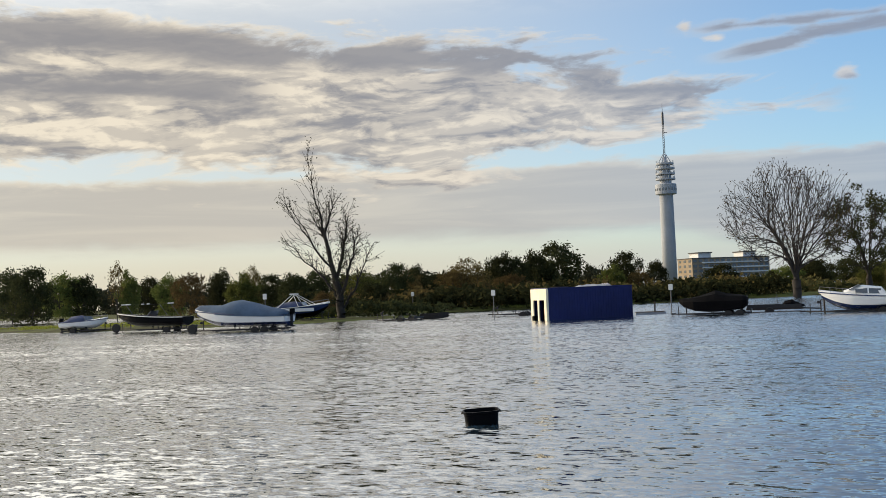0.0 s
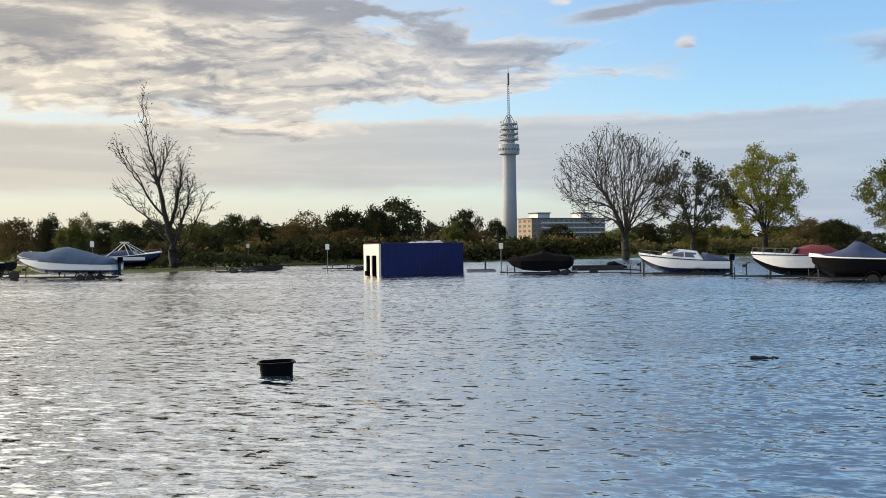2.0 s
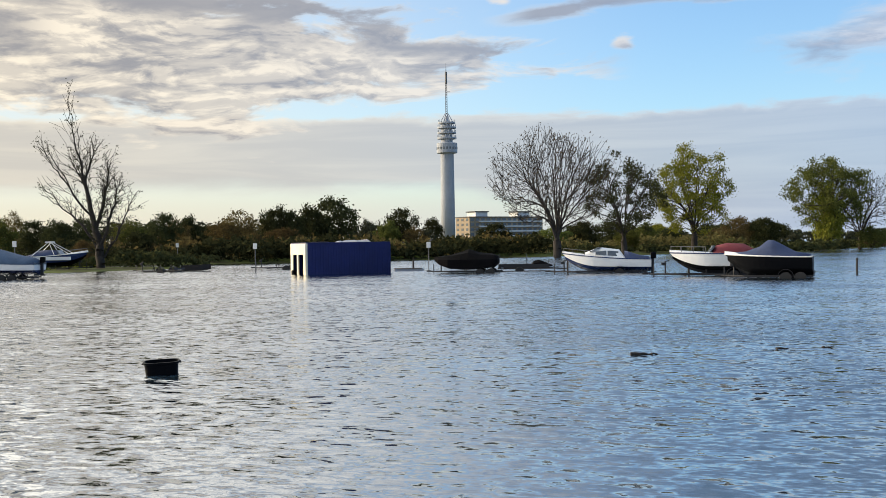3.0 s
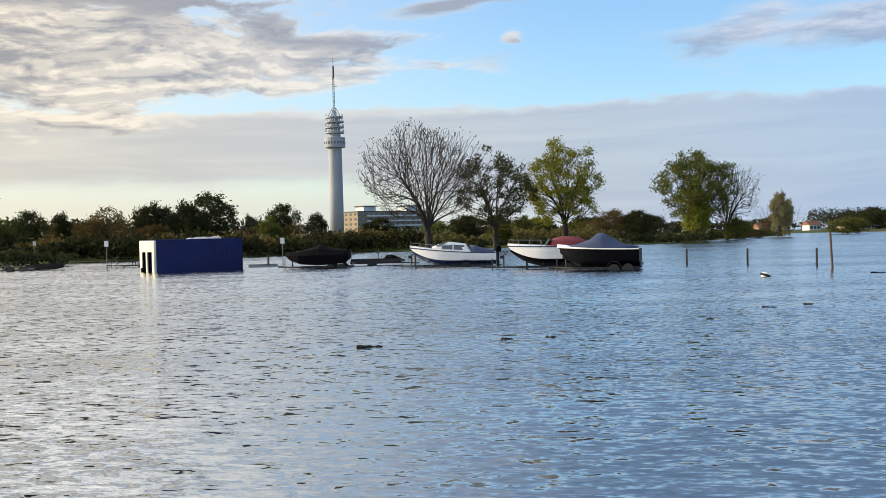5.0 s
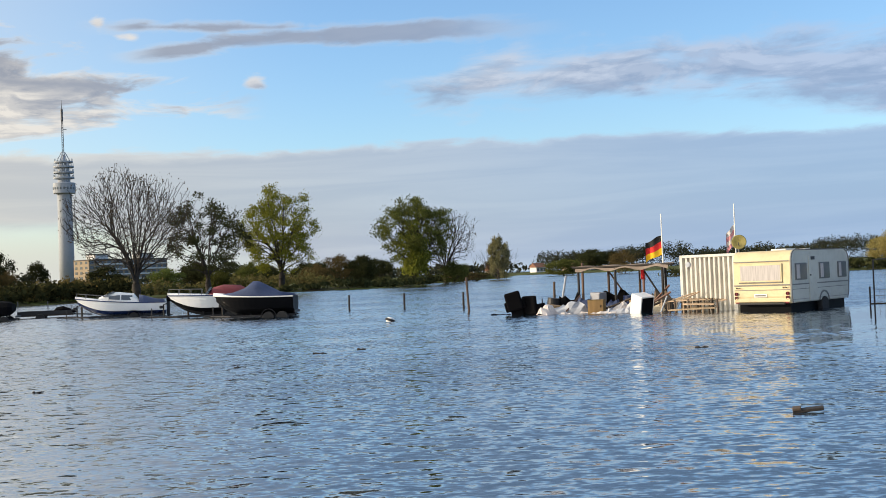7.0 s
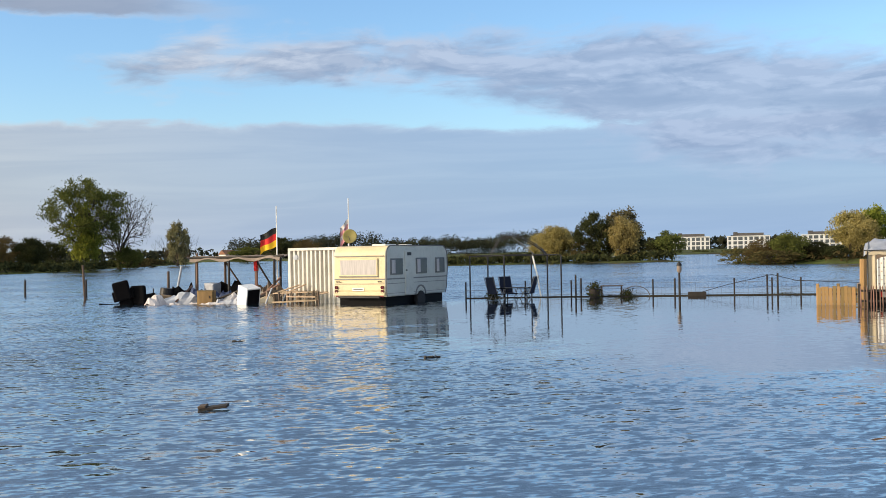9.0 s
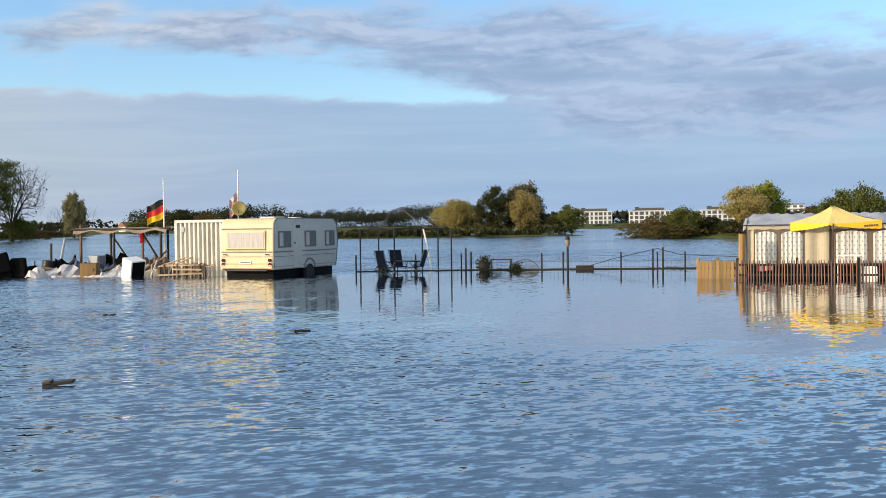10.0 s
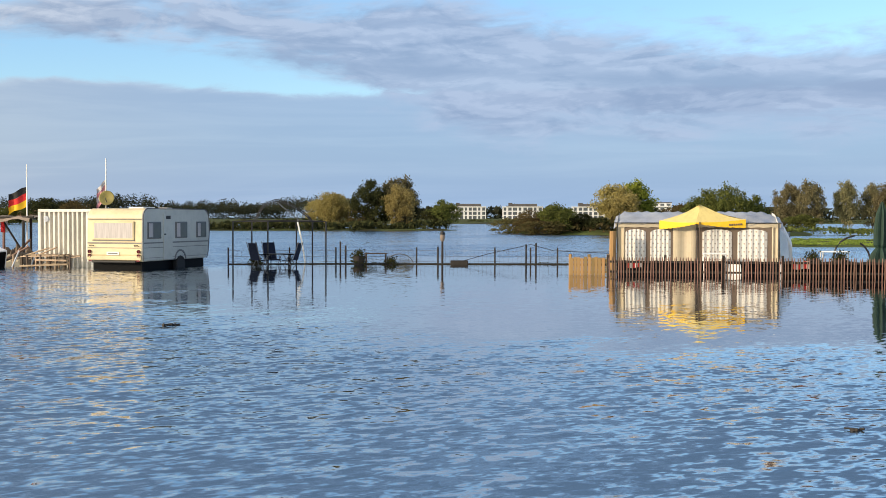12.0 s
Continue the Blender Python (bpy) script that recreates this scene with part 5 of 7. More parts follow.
scatter(5000, 11, along([(-80, 116), (-62, 106), (-44, 97), (-32, 98)], 20, 0.05, 0.30, 3, 11), 0.10, "leaf_yellow", "spit_grass", "yellowed grass on the low spit", "grass")
scatter(36000, 13, along([(79.5, 37), (81.5, 32), (88.5, 15), (91, -10)], 20, 0.01, 0.07, 4, 13), 0.07, "meadow_blade", "meadow_grass", "bright green meadow grass", "grass")


# ---- town beyond the trees ----
def apartment_block(x, y, turn, L, D, H, storeys, wall, label, bays, penthouse=True, glassy=False):
    ob = thing("apartment_block", label, "building", pose(x, y, 0, 0, 0, turn), "far buildings")
    part("wall", box((L, D, H), (0, 0, H / 2)), M[wall], ob)
    part("roof", box((L + 0.8, D + 0.8, 0.6), (0, 0, H + 0.3), 0.05), M["white_wall" if glassy else "roof_dark"], ob)
    sh = H / storeys
    for s in range(storeys):
        for b in range(bays):
            w = L / bays
            ww = w * (0.62 if not glassy else 0.82) * (1.0 if not glassy else (0.6 + 0.4 * ((b * 7 + s * 3) % 3) / 2))
            mpart("window", PANE(round(ww, 2), 0.3, round(sh * (0.74 if glassy else 0.55), 2)), ob, pose(-L / 2 + w * (b + 0.5), -D / 2, sh * (s + 0.55)))
        for b in range(3):
            mpart("window", PANE(round(D / 3 * 0.45, 2), 0.3, round(sh * 0.5, 2)), ob, pose(-L / 2, -D / 2 + D / 3 * (b + 0.5), sh * (s + 0.55), 0, 0, 90))
        if not glassy:
            part("balcony", box((L * 0.86, 1.6, 1.0), (L * 0.05, -D / 2 - 0.8, sh * s + 0.6)), M["white_wall"], ob)
    if penthouse:
        for px, pw, ph in ((0.05, 0.62, 2.4), (-0.3, 0.10, 3.2)) if glassy else ((-0.3, 0.16, 3.4), (0.28, 0.16, 3.4)):
            head = part("stair_head", box((L * pw, D * 0.6, ph), (L * px, 0, H + 0.5 + ph / 2)), M["roof_dark" if glassy else "white_wall"], ob)
            if not glassy:
                part("head_roof", box((L * pw + 1.6, D * 0.6 + 1.6, 0.7), (L * px, 0, H + 0.9 + ph)), M["roof_dark"], head)
    return ob


apartment_block(38.5, 862, 30, 64, 20, 21.5, 6, "brick", "long six-storey brick apartment block with balconies", 14)
apartment_block(704, 700, -46, 30, 16, 10.6, 3, "white_wall", "white three-storey apartment block with dark windows", 8, True, True)
apartment_block(737, 668, -46, 34, 16, 10.6, 3, "white_wall", "white three-storey apartment block with dark windows", 8, True, True)
apartment_block(779, 626, -46, 34, 16, 10.6, 3, "white_wall", "white three-storey apartment block with dark windows", 8, True, True)
apartment_block(800, 573, -50, 20, 20, 14, 4, "white_wall", "square pale apartment house with wide balconies", 4, False, False)


def house(x, y, turn, L, D, H, R, wall="brick", roof="roof_tile"):
    ob = thing("house", "small gabled town house behind the trees", "house", pose(x, y, 0, 0, 0, turn), "far houses")
    part("wall", box((L, D, H), (0, 0, H / 2)), M[wall], ob)
    part("roof", loft([[(u * (L / 2 + 0.4), -D / 2 - 0.5, H - 0.2), (u * (L / 2 + 0.4), 0, H + R), (u * (L / 2 + 0.4), D / 2 + 0.5, H - 0.2)] for u in (-1, 1)], close=True), M[roof], ob)
    for b in range(3):
        mpart("window", PANE(1.4, 0.3, 1.5), ob, pose(-L / 2 + L / 3 * (b + 0.5), -D / 2, H * 0.6))
    return ob


for i, (x, y) in enumerate(((-24, 640), (-12, 655), (-44, 660), (230, 540), (252, 548), (266, 560), (210, 552), (-150, 600))):
    house(x, y, (i * 37) % 40 - 20, 6 + i % 3 * 2, 6, 2.7 + i % 2 * 0.6, 2.0, "white_wall" if i % 2 else "brick", "roof_dark" if i < 3 else "roof_tile")


# ---- the camp: caravan, container, wreckage ----
def caravan(x, y, turn):
    """Touring caravan, front towards local +x; its rear wall faces -x. Origin at the middle of the floor plan, at water level."""
    ob = thing("caravan", "cream touring caravan standing axle-deep in flood water", "caravan", pose(x, y, 0, 0, 0, turn))
    L, Wd, zb, zt = 4.75, 2.3, 0.30, 2.18

    def outline(ins, n=8):
        """Side outline with rounded roof corners: (x, z)."""
        pts = [(-L / 2 + 0.06 + ins, zb + ins), (-L / 2 + ins, zb + 0.25), (-L / 2 + 0.02 + ins, 1.2)]
        for k in range(n + 1):
            a = math.pi - math.pi / 2 * k / n
            pts.append((-L / 2 + 0.38 + (0.34 - ins) * math.cos(a), zt - 0.34 + (0.34 - ins) * math.sin(a)))
        for k in range(n + 1):
            a = math.pi / 2 - math.pi / 2 * k / n
            pts.append((L / 2 - 0.42 + (0.40 - ins) * math.cos(a), zt - 0.42 + (0.40 - ins) * math.sin(a)))
        pts += [(L / 2 - ins, 1.3), (L / 2 - 0.10 - ins, zb + 0.25), (L / 2 - 0.22 - ins, zb + ins)]
        return pts
    o = outline(0)
    part("shell", loft([[(px, s, pz) for px, pz in o] for s in (-Wd / 2 + 0.05, Wd / 2 - 0.05)], close=True, caps=False), M["caravan_cream"], ob, smooth=False)
    for sd in (-1, 1):
        bm = loft([[(px, sd * (Wd / 2 - 0.05), pz) for px, pz in o], [(px, sd * Wd / 2, pz) for px, pz in outline(0.04)]], close=True, caps=False)
        bm.faces.new([bm.verts.new((px, sd * Wd / 2, pz)) for px, pz in outline(0.04)])
        part("side_wall", bm, M["caravan_side"], ob)
    # trim strips
    s = -Wd / 2
    for z, h, mname in ((0.95, 0.045, "stripe"), (0.78, 0.02, "stripe"), (0.42, 0.012, "stripe")):
        part("trim_strip", box((L - 0.16, 0.012, h), (0, s - 0.006, z)), M[mname], ob)
        part("trim_strip", box((0.012, Wd - 0.12, h), (-L / 2 - 0.004, 0, z)), M[mname], ob)
    part("edge_trim", tube([(px, s - 0.004, pz) for px, pz in outline(0.0)], 0.02, 6), M["steel"], ob)
    # rear window with curtain behind the pane
    wn = mpart("rear_window", None, ob)
    x0 = -L / 2 + 0.004
    part("frame", box((0.05, 1.68, 0.66), (x0, 0.03, 1.39), 0.02), M["caravan_cream"], wn)
    part("curtain", box((0.02, 1.56, 0.54), (x0 - 0.022, 0.03, 1.39)), M["curtain"], wn, "pale net curtain behind the pane")
    part("sill", box((0.06, 1.70, 0.035), (x0 - 0.012, 0.03, 1.05), 0.01), M["stripe"], wn)
    # side windows
    for xx, w in ((-1.62, 0.86), (0.25, 0.80), (1.74, 0.70)):
        wn = mpart("side_window", None, ob)
        part("frame", box((w + 0.05, 0.05, 0.61), (xx, s + 0.004, 1.40), 0.02), M["stripe"], wn)
        part("pane", box((w, 0.02, 0.56), (xx, s - 0.024, 1.40), 0.005), M["glass"], wn)
        part("curtain", box((w * 0.30, 0.012, 0.50), (xx - w * 0.30, s - 0.0365, 1.40)), M["curtain"], wn)
    # door
    dr = mpart("door", None, ob)
    part("door_leaf", box((0.62, 0.035, 1.66), (-0.70, s - 0.008, 1.16), 0.015), M["caravan_side"], dr)
    part("door_handle", box((0.10, 0.03, 0.05), (-0.93, s - 0.035, 1.25), 0.008), M["dark_metal"], dr)
    part("door_vent", box((0.30, 0.012, 0.12), (-0.70, s - 0.030, 1.86)), M["dark_metal"], dr)
    # lamps, plate, bumper
    for sd in (-1, 1):
        lp = mpart("tail_lamp", None, ob)
        for zz in (0.50, 0.65):
            part("lens", box((0.03, 0.12, 0.12), (x0 - 0.025, sd * 1.0, zz), 0.05), M["red_cloth"], lp)
        part("reflector", loft([[(x0 - 0.03, sd * 0.96 - 0.09, 0.30), (x0 - 0.03, sd * 0.96 + 0.09, 0.30), (x0 - 0.03, sd * 0.96, 0.43)], [(x0 - 0.01, sd * 0.96 - 0.09, 0.30), (x0 - 0.01, sd * 0.96 + 0.09, 0.30), (x0 - 0.01, sd * 0.96, 0.43)]], close=True), M["red_cloth"], lp)
    part("number_plate", box((0.015, 0.50, 0.12), (x0 - 0.02, 0.05, 0.58), 0.004), M["white_metal"], ob)
    part("plate_bars", box((0.006, 0.40, 0.05), (x0 - 0.030, 0.05, 0.58)), M["stripe"], ob)
    part("lower_skirt", box((0.06, Wd - 0.1, 0.16), (x0 - 0.01, 0, 0.42), 0.03), M["caravan_cream"], ob)
    part("seam", box((0.02, Wd - 0.14, 0.03), (x0 - 0.006, 0, 1.80), 0.006), M["stripe"], ob, "dark seam under the roof")
    part("bumper", box((0.10, Wd - 0.5, 0.07), (x0 - 0.03, 0, 0.29), 0.02), M["dark_metal"], ob)
    for sd in (-1, 1):
        part("grab_handle", tube([(x0 - 0.01, sd * 0.98, 0.84), (x0 - 0.07, sd * 0.98, 0.87), (x0 - 0.07, sd * 0.84, 0.87), (x0 - 0.01, sd * 0.84, 0.84)], 0.014, 6), M["dark_metal"], ob)
    part("roof_hatch", box((0.8, 0.6, 0.07), (-0.4, 0.1, zt + 0.03), 0.02), M["white_metal"], ob)
    part("roof_hatch", box((0.4, 0.4, 0.06), (1.2, 0.1, zt + 0.02), 0.02), M["white_metal"], ob)
    # chassis as one solid black block, which also fills in the underfloor shade
    part("chassis", box((L - 0.4, Wd - 0.30, 0.34), (0, 0, zb - 0.165)), M["black_gel"], ob)
    bm = loft([[(0.18 + 0.42 * math.cos(a), s - 0.02, 0.28 + 0.40 * math.sin(a)), (0.18 + 0.36 * math.cos(a), s - 0.02, 0.28 + 0.34 * math.sin(a)), (0.18 + 0.36 * math.cos(a), s + 0.02, 0.28 + 0.34 * math.sin(a)), (0.18 + 0.42 * math.cos(a), s + 0.02, 0.28 + 0.40 * math.sin(a))] for a in np.linspace(0.1, math.pi - 0.1, 10)], close=True)
    part("wheel_arch", bm, M["stripe"], ob)
    for sd in (-1, 1):
        wheel(ob, 0.18, sd * (Wd / 2 - 0.06), 0.14, 0.31, 0.2)
    for xx in (-1.9, 1.9):
        for sd in (-1, 1):
            part("corner_steady", tube([(xx, sd * 0.9, 0.28), (xx * 1.04, sd * 0.95, -0.6)], 0.03, 6), M["dark_metal"], ob)
    part("drawbar", tube([(L / 2 - 0.3, 0, 0.25), (L / 2 + 1.0, 0, 0.2)], 0.05, 6), M["dark_metal"], ob)
    return ob


CA = radians(29.3)
cx, cy = 32.8 + math.cos(CA) * 2.375 - math.sin(CA) * 1.15, 32.4 + math.sin(CA) * 2.375 + math.cos(CA) * 1.15
caravan(cx, cy, 29.3)


def ribbed_container(x, y, turn):
    """Pale corrugated shipping container; its end wall faces local -x."""
    ob = thing("shipping_container", "pale grey corrugated steel container beside the caravan", "container", pose(x, y, -0.45, 0, 0, turn))
    L, Wd, H = 3.0, 2.44, 2.60
    part("core", box((L - 0.4, Wd - 0.4, H - 0.1), (0, 0, H / 2)), M["container_white"], ob)
    n = 11
    pts = []
    for i in range(n):
        u = -Wd / 2 + 0.10 + (Wd - 0.2) * i / n
        w = (Wd - 0.2) / n
        pts += [(u, 0.0), (u + w * 0.36, 0.0), (u + w * 0.44, 0.15), (u + w * 0.92, 0.15)]
    pts.append((Wd / 2 - 0.10, 0.0))
    part("end_wall", loft([[(-L / 2 + 0.02 + d, u, z) for u, d in pts] for z in (0.1, H - 0.1)], caps=False), M["container_white"], ob)
    pts = []
    for i in range(13):
        u = -L / 2 + 0.1 + (L - 0.2) * i / 13
        w = (L - 0.2) / 13
        pts += [(u, 0.0), (u + w * 0.36, 0.0), (u + w * 0.5, 0.05), (u + w * 0.86, 0.05)]
    part("side_wall", loft([[(u, -Wd / 2 + 0.02 + d, z) for u, d in pts] for z in (0.1, H - 0.1)], caps=False), M["container_white"], ob)
    for sx in (-1, 1):
        for sy in (-1, 1):
            part("corner_post", box((0.12, 0.12, H), (sx * (L / 2 - 0.05), sy * (Wd / 2 - 0.05), H / 2), 0.01), M["container_white"], ob)
    part("top_rail", box((0.10, Wd, 0.10), (-L / 2 + 0.04, 0, H - 0.04), 0.01), M["container_white"], ob)
    part("top_rail", box((L, 0.10, 0.10), (0, -Wd / 2 + 0.04, H - 0.036), 0.01), M["container_white"], ob)
    part("roof", box((L, Wd, 0.05), (0, 0, H - 0.01)), M["container_white"], ob)
    part("vent", lathe([(0.09, 0), (0.11, 0.02), (0.11, 0.05), (0.03, 0.06)], 12), M["concrete"], ob).matrix_basis = pose(-L / 2 + 0.03, 0.86, H - 0.35, 0, -90, 0)
    return ob


kx, ky = 31.35 + math.cos(CA) * 1.5 + math.sin(CA) * 1.22, 37.65 + math.sin(CA) * 1.5 - math.cos(CA) * 1.22
ribbed_container(kx, ky, 29.3)


def flag(x, y, top, low, bands, label, w=1.15, h=0.75, ragged=0.0, drop=0.9):
    ob = thing("flagpole", label, "flag", pose(x, y, 0))
    part("pole", tube([(0, 0, -0.5), (0, 0, top * 0.6), (0, 0, top)], 0.035, 8, r_end=0.022), M["white_metal"], ob)
    cl = mpart("flag_cloth", None, ob)
    nb = len(bands)
    for b, mname in enumerate(bands):
        rings = []
        for i in range(15):
            u = i / 14
            dx_ = -w * u * (0.9 - 0.15 * u)
            sag = -drop * 0.42 * u ** 1.1
            wave = 0.09 * math.sin(u * 9 + 0.8) * u
            hh = h * (1 - 0.12 * u)
            z1 = low + h - hh * b / nb + sag * (1 + 0.12 * b) + 0.03 * math.sin(u * 7 + b)
            z0 = low + h - hh * (b + 1) / nb + sag * (1 + 0.12 * (b + 1)) + 0.03 * math.sin(u * 7 + b + 1)
            rings.append([(dx_ * 0.80 + wave * 0.3, dx_ * -0.5 + wave, z1), (dx_ * 0.80 + wave * 0.3 + 0.02, dx_ * -0.5 + wave * 0.8, (z0 + z1) / 2), (dx_ * 0.80 + wave * 0.3, dx_ * -0.5 + wave * 0.6, z0)])
        part("stripe", loft(rings, caps=False), M[mname], cl, smooth=True)
    return ob


M["pale_wood"] = mat("bleached_wood", (0.36, 0.27, 0.18), 0.8, 0, 0.4, 3, 0.4, stretch=(1, 1, 0.2), per_object=0.35)
M["olive_paint"] = mat("olive_paint", (0.26, 0.22, 0.06), 0.6, 0, 0.25, 3, 0.1)
M["chair_cloth"] = mat("dark_chair_fabric", (0.012, 0.018, 0.04), 0.8, 0, 0.2, 3, 0.2, spec=0.2)
M["card"] = mat("wet_cardboard", (0.30, 0.20, 0.11), 0.9, 0, 0.3, 3, 0.2)
M["flag_black"] = mat("flag_black", (0.012, 0.012, 0.012), 0.8, 0, 0.2, 2, 0.1)
M["flag_red"] = mat("flag_red", (0.65, 0.02, 0.02), 0.8, 0, 0.2, 2, 0.1)
M["flag_gold"] = mat("flag_gold", (0.85, 0.50, 0.01), 0.8, 0, 0.15, 2, 0.1)
M["flag_pink"] = mat("faded_red_flag", (0.62, 0.28, 0.30), 0.85, 0, 0.3, 3, 0.1)
M["flag_pale"] = mat("faded_white_flag", (0.56, 0.52, 0.51), 0.85, 0, 0.2, 3, 0.1)
flag(32.2, 40.6, 3.98, 2.28, ("flag_black", "flag_red", "flag_gold"), "white pole flying a black, red and gold flag", 1.0, 0.78, drop=0.75)
flag(35.2, 39.8, 4.28, 2.60, ("flag_pale", "flag_pink", "flag_pale", "flag_pink"), "white pole with a faded drooping red and white flag", 0.55, 0.80, drop=1.0)


def dish(x, y, z):
    ob = thing("satellite_dish", "yellowed round satellite dish on a mast", "dish", pose(x, y, 0, 0, 0, 0))
    part("mast", tube([(0, 0, 0), (0, 0, z)], 0.03, 8), M["steel"], ob)
    part("reflector", lathe([(0.02, 0), (0.16, 0.02), (0.28, 0.07), (0.30, 0.09), (0.27, 0.09), (0.15, 0.04), (0.02, 0.02)], 24), M["olive_paint"], ob, smooth=True).matrix_basis = pose(0, -0.05, z, 80, 0, -35)
    part("feed_arm", tube([(0, -0.05, z - 0.2), (-0.2, -0.3, z)], 0.015, 6), M["steel"], ob)
    return ob


dish(34.6, 38.6, 2.62)


def shelter():
    """Open shelter of rough posts with a sagging canvas roof."""
    ob = thing("shelter", "ramshackle post shelter with a sagging pale canvas roof", "shelter", pose(0, 0, 0))
    posts = ((29.4, 42.6, 2.05, "picket"), (30.1, 44.6, 1.9, "dark_metal"), (30.3, 41.3, 1.78, "dark_metal"), (30.9, 43.2, 1.85, "wood"), (31.2, 40.5, 1.8, "picket"), (31.9, 42.2, 1.8, "wood"), (31.6, 39.6, 1.8, "dark_wood"), (32.6, 41.2, 1.8, "dark_wood"))
    for px, py, h, mname in posts:
        part("post", tube([(px, py, -0.6), (px + 0.02, py, h)], 0.055, 7), M[mname], ob)
    part("brace", tube([(31.2, 40.5, 1.7), (31.75, 40.0, 0.5)], 0.04, 6), M["dark_wood"], ob)
    part("brace", tube([(30.9, 43.2, 1.7), (31.5, 42.8, 0.6)], 0.04, 6), M["wood"], ob)
    part("front_beam", tube([(29.1, 42.9, 1.86), (30.4, 41.2, 1.84), (31.9, 39.3, 1.86)], 0.055, 6), M["dark_wood"], ob)
    part("back_beam", tube([(30.0, 44.8, 1.86), (31.4, 43.0, 1.86), (32.9, 40.9, 1.86)], 0.05, 6), M["dark_wood"], ob)
    rings = []
    for i in range(19):
        u = i / 18
        a, b = Vector((29.2, 42.8, 1.90)).lerp(Vector((31.8, 39.4, 1.90)), u), Vector((30.0, 44.8, 1.92)).lerp(Vector((32.9, 40.9, 1.92)), u)
        r = []
        for j in range(6):
            p = a.lerp(b, j / 5)
            p.z += -0.13 * math.sin(math.pi * j / 5) * (0.5 + 0.5 * abs(math.sin(u * 9.4))) + 0.02 * math.sin(u * 23 + j)
            r.append(p)
        fr = a.copy()
        fr.z -= 0.10 + 0.14 * abs(math.sin(u * 9.4 + 1.2)) ** 2
        fr.x -= 0.07
        fr.y -= 0.05
        rings.append([fr, fr + Vector((0.01, 0.01, 0.05))] + r)
    part("canvas_roof", loft(rings, caps=False), M["dirty_canvas"], ob, "sagging dirty canvas")
    hooks = mpart("hanging_cloth", None, ob, label="red and white rags hanging from the beam")
    for k, (px, py, mname) in enumerate(((31.15, 40.45, "flag_red"), (31.22, 40.5, "flag_pale"), (31.9, 42.0, "flag_pale"))):
        part("rag", loft([[(px - 0.08, py, 1.75 - 0.12 * i), (px, py - 0.05 * (i % 2), 1.75 - 0.12 * i), (px + 0.09, py, 1.74 - 0.12 * i)] for i in range(5)], caps=False), M[mname], hooks)
    return ob


shelter()
stake(28.5, 43.6, 1.30, 0.06, (0, 0), "shelter_post", "bare upright wooden post", "wood", "loose posts by the shelter")
stake(28.9, 43.9, 1.55, 0.055, (0, 11), "shelter_post", "leaning pale wooden post", "concrete", "loose posts by the shelter")
stake(27.5, 42.6, 0.62, 0.03, (0, 0), "iron_stake", "short dark iron stake", "dark_metal", "loose posts by the shelter")


def armchair(x, y, turn, tip=12, z=-0.05):
    ob = thing("armchair", "black padded armchair tilting in the water", "armchair", pose(x, y, z, tip, 3, turn), "black armchairs")
    part("seat", box((0.62, 0.60, 0.22), (0, 0, 0.38), 0.06), M["black_cloth"], ob)
    part("backrest", box((0.20, 0.66, 0.78), (0.30, 0, 0.66), 0.07), M["black_cloth"], ob)
    for sd in (-1, 1):
        part("armrest", box((0.62, 0.15, 0.42), (0, sd * 0.36, 0.48), 0.05), M["black_cloth"], ob)
    part("base", box((0.5, 0.5, 0.3), (0, 0, 0.12), 0.03), M["black_cloth"], ob)
    return ob


armchair(26.4, 42.5, -118, 14)
armchair(27.0, 42.3, -140, 2, -0.26)


def heap(name, label, x, y, sx, sy, h, mname, seed, category="cloth", turn=0, ridges=4, z=-0.06):
    """Crumpled cloth or tarpaulin over something."""
    ob = thing(name, label, category, pose(x, y, z, 0, 0, turn), "wet belongings piled by the shelter")
    r = random.Random(seed)
    st = 9
    rings = []
    for i in range(st):
        u = i / (st - 1) * 2 - 1
        hh = h * (r.uniform(0.2, 0.5) if i in (0, st - 1) else r.uniform(0.5, 1.0)) * (1 - 0.25 * abs(u) ** ridges)
        shift, wide = r.uniform(-0.25, 0.25), r.uniform(0.8, 1.1)
        row = []
        for v, f in ((-1, 0.0), (-0.85, 0.10), (-0.6, 0.42), (-0.3, 0.74), (-0.05, 0.97), (0.12, 1.0), (0.4, 0.72), (0.7, 0.38), (1, 0.0)):
            row.append((u * sx / 2 + r.uniform(-0.05, 0.05) * sx, (v * wide + shift * f) * sy / 2, hh * f * r.uniform(0.82, 1.1) - 0.05 * (f == 0)))
        rings.append(row)
    part("drape", loft(rings, caps=False), M[mname], ob)
    return ob


heap("tarpaulin_heap", "crumpled white tarpaulin half in the water", 27.2, 41.3, 0.9, 0.8, 0.60, "flag_pale", 1, turn=30, ridges=2)
heap("tarpaulin_heap", "grey tarpaulin draped over boxes", 28.2, 41.3, 1.7, 0.9, 0.62, "tent_grey", 2, turn=-45, ridges=2)
heap("blanket_heap", "dark sodden blankets piled on furniture", 29.3, 42.0, 1.2, 0.9, 0.85, "navy_cloth", 3, turn=-40)
heap("blanket_heap", "black sacks heaped under the shelter", 30.5, 42.2, 1.8, 1.0, 0.98, "black_cloth", 4, turn=-50)
heap("tarpaulin_heap", "pale sheet over a garden table", 30.0, 39.6, 1.4, 0.9, 0.55, "flag_pale", 5, turn=-50, ridges=5)
heap("mattress_heap", "stained beige mattress and boards", 31.0, 39.6, 1.3, 0.8, 0.60, "tent_beige", 6, turn=-50)
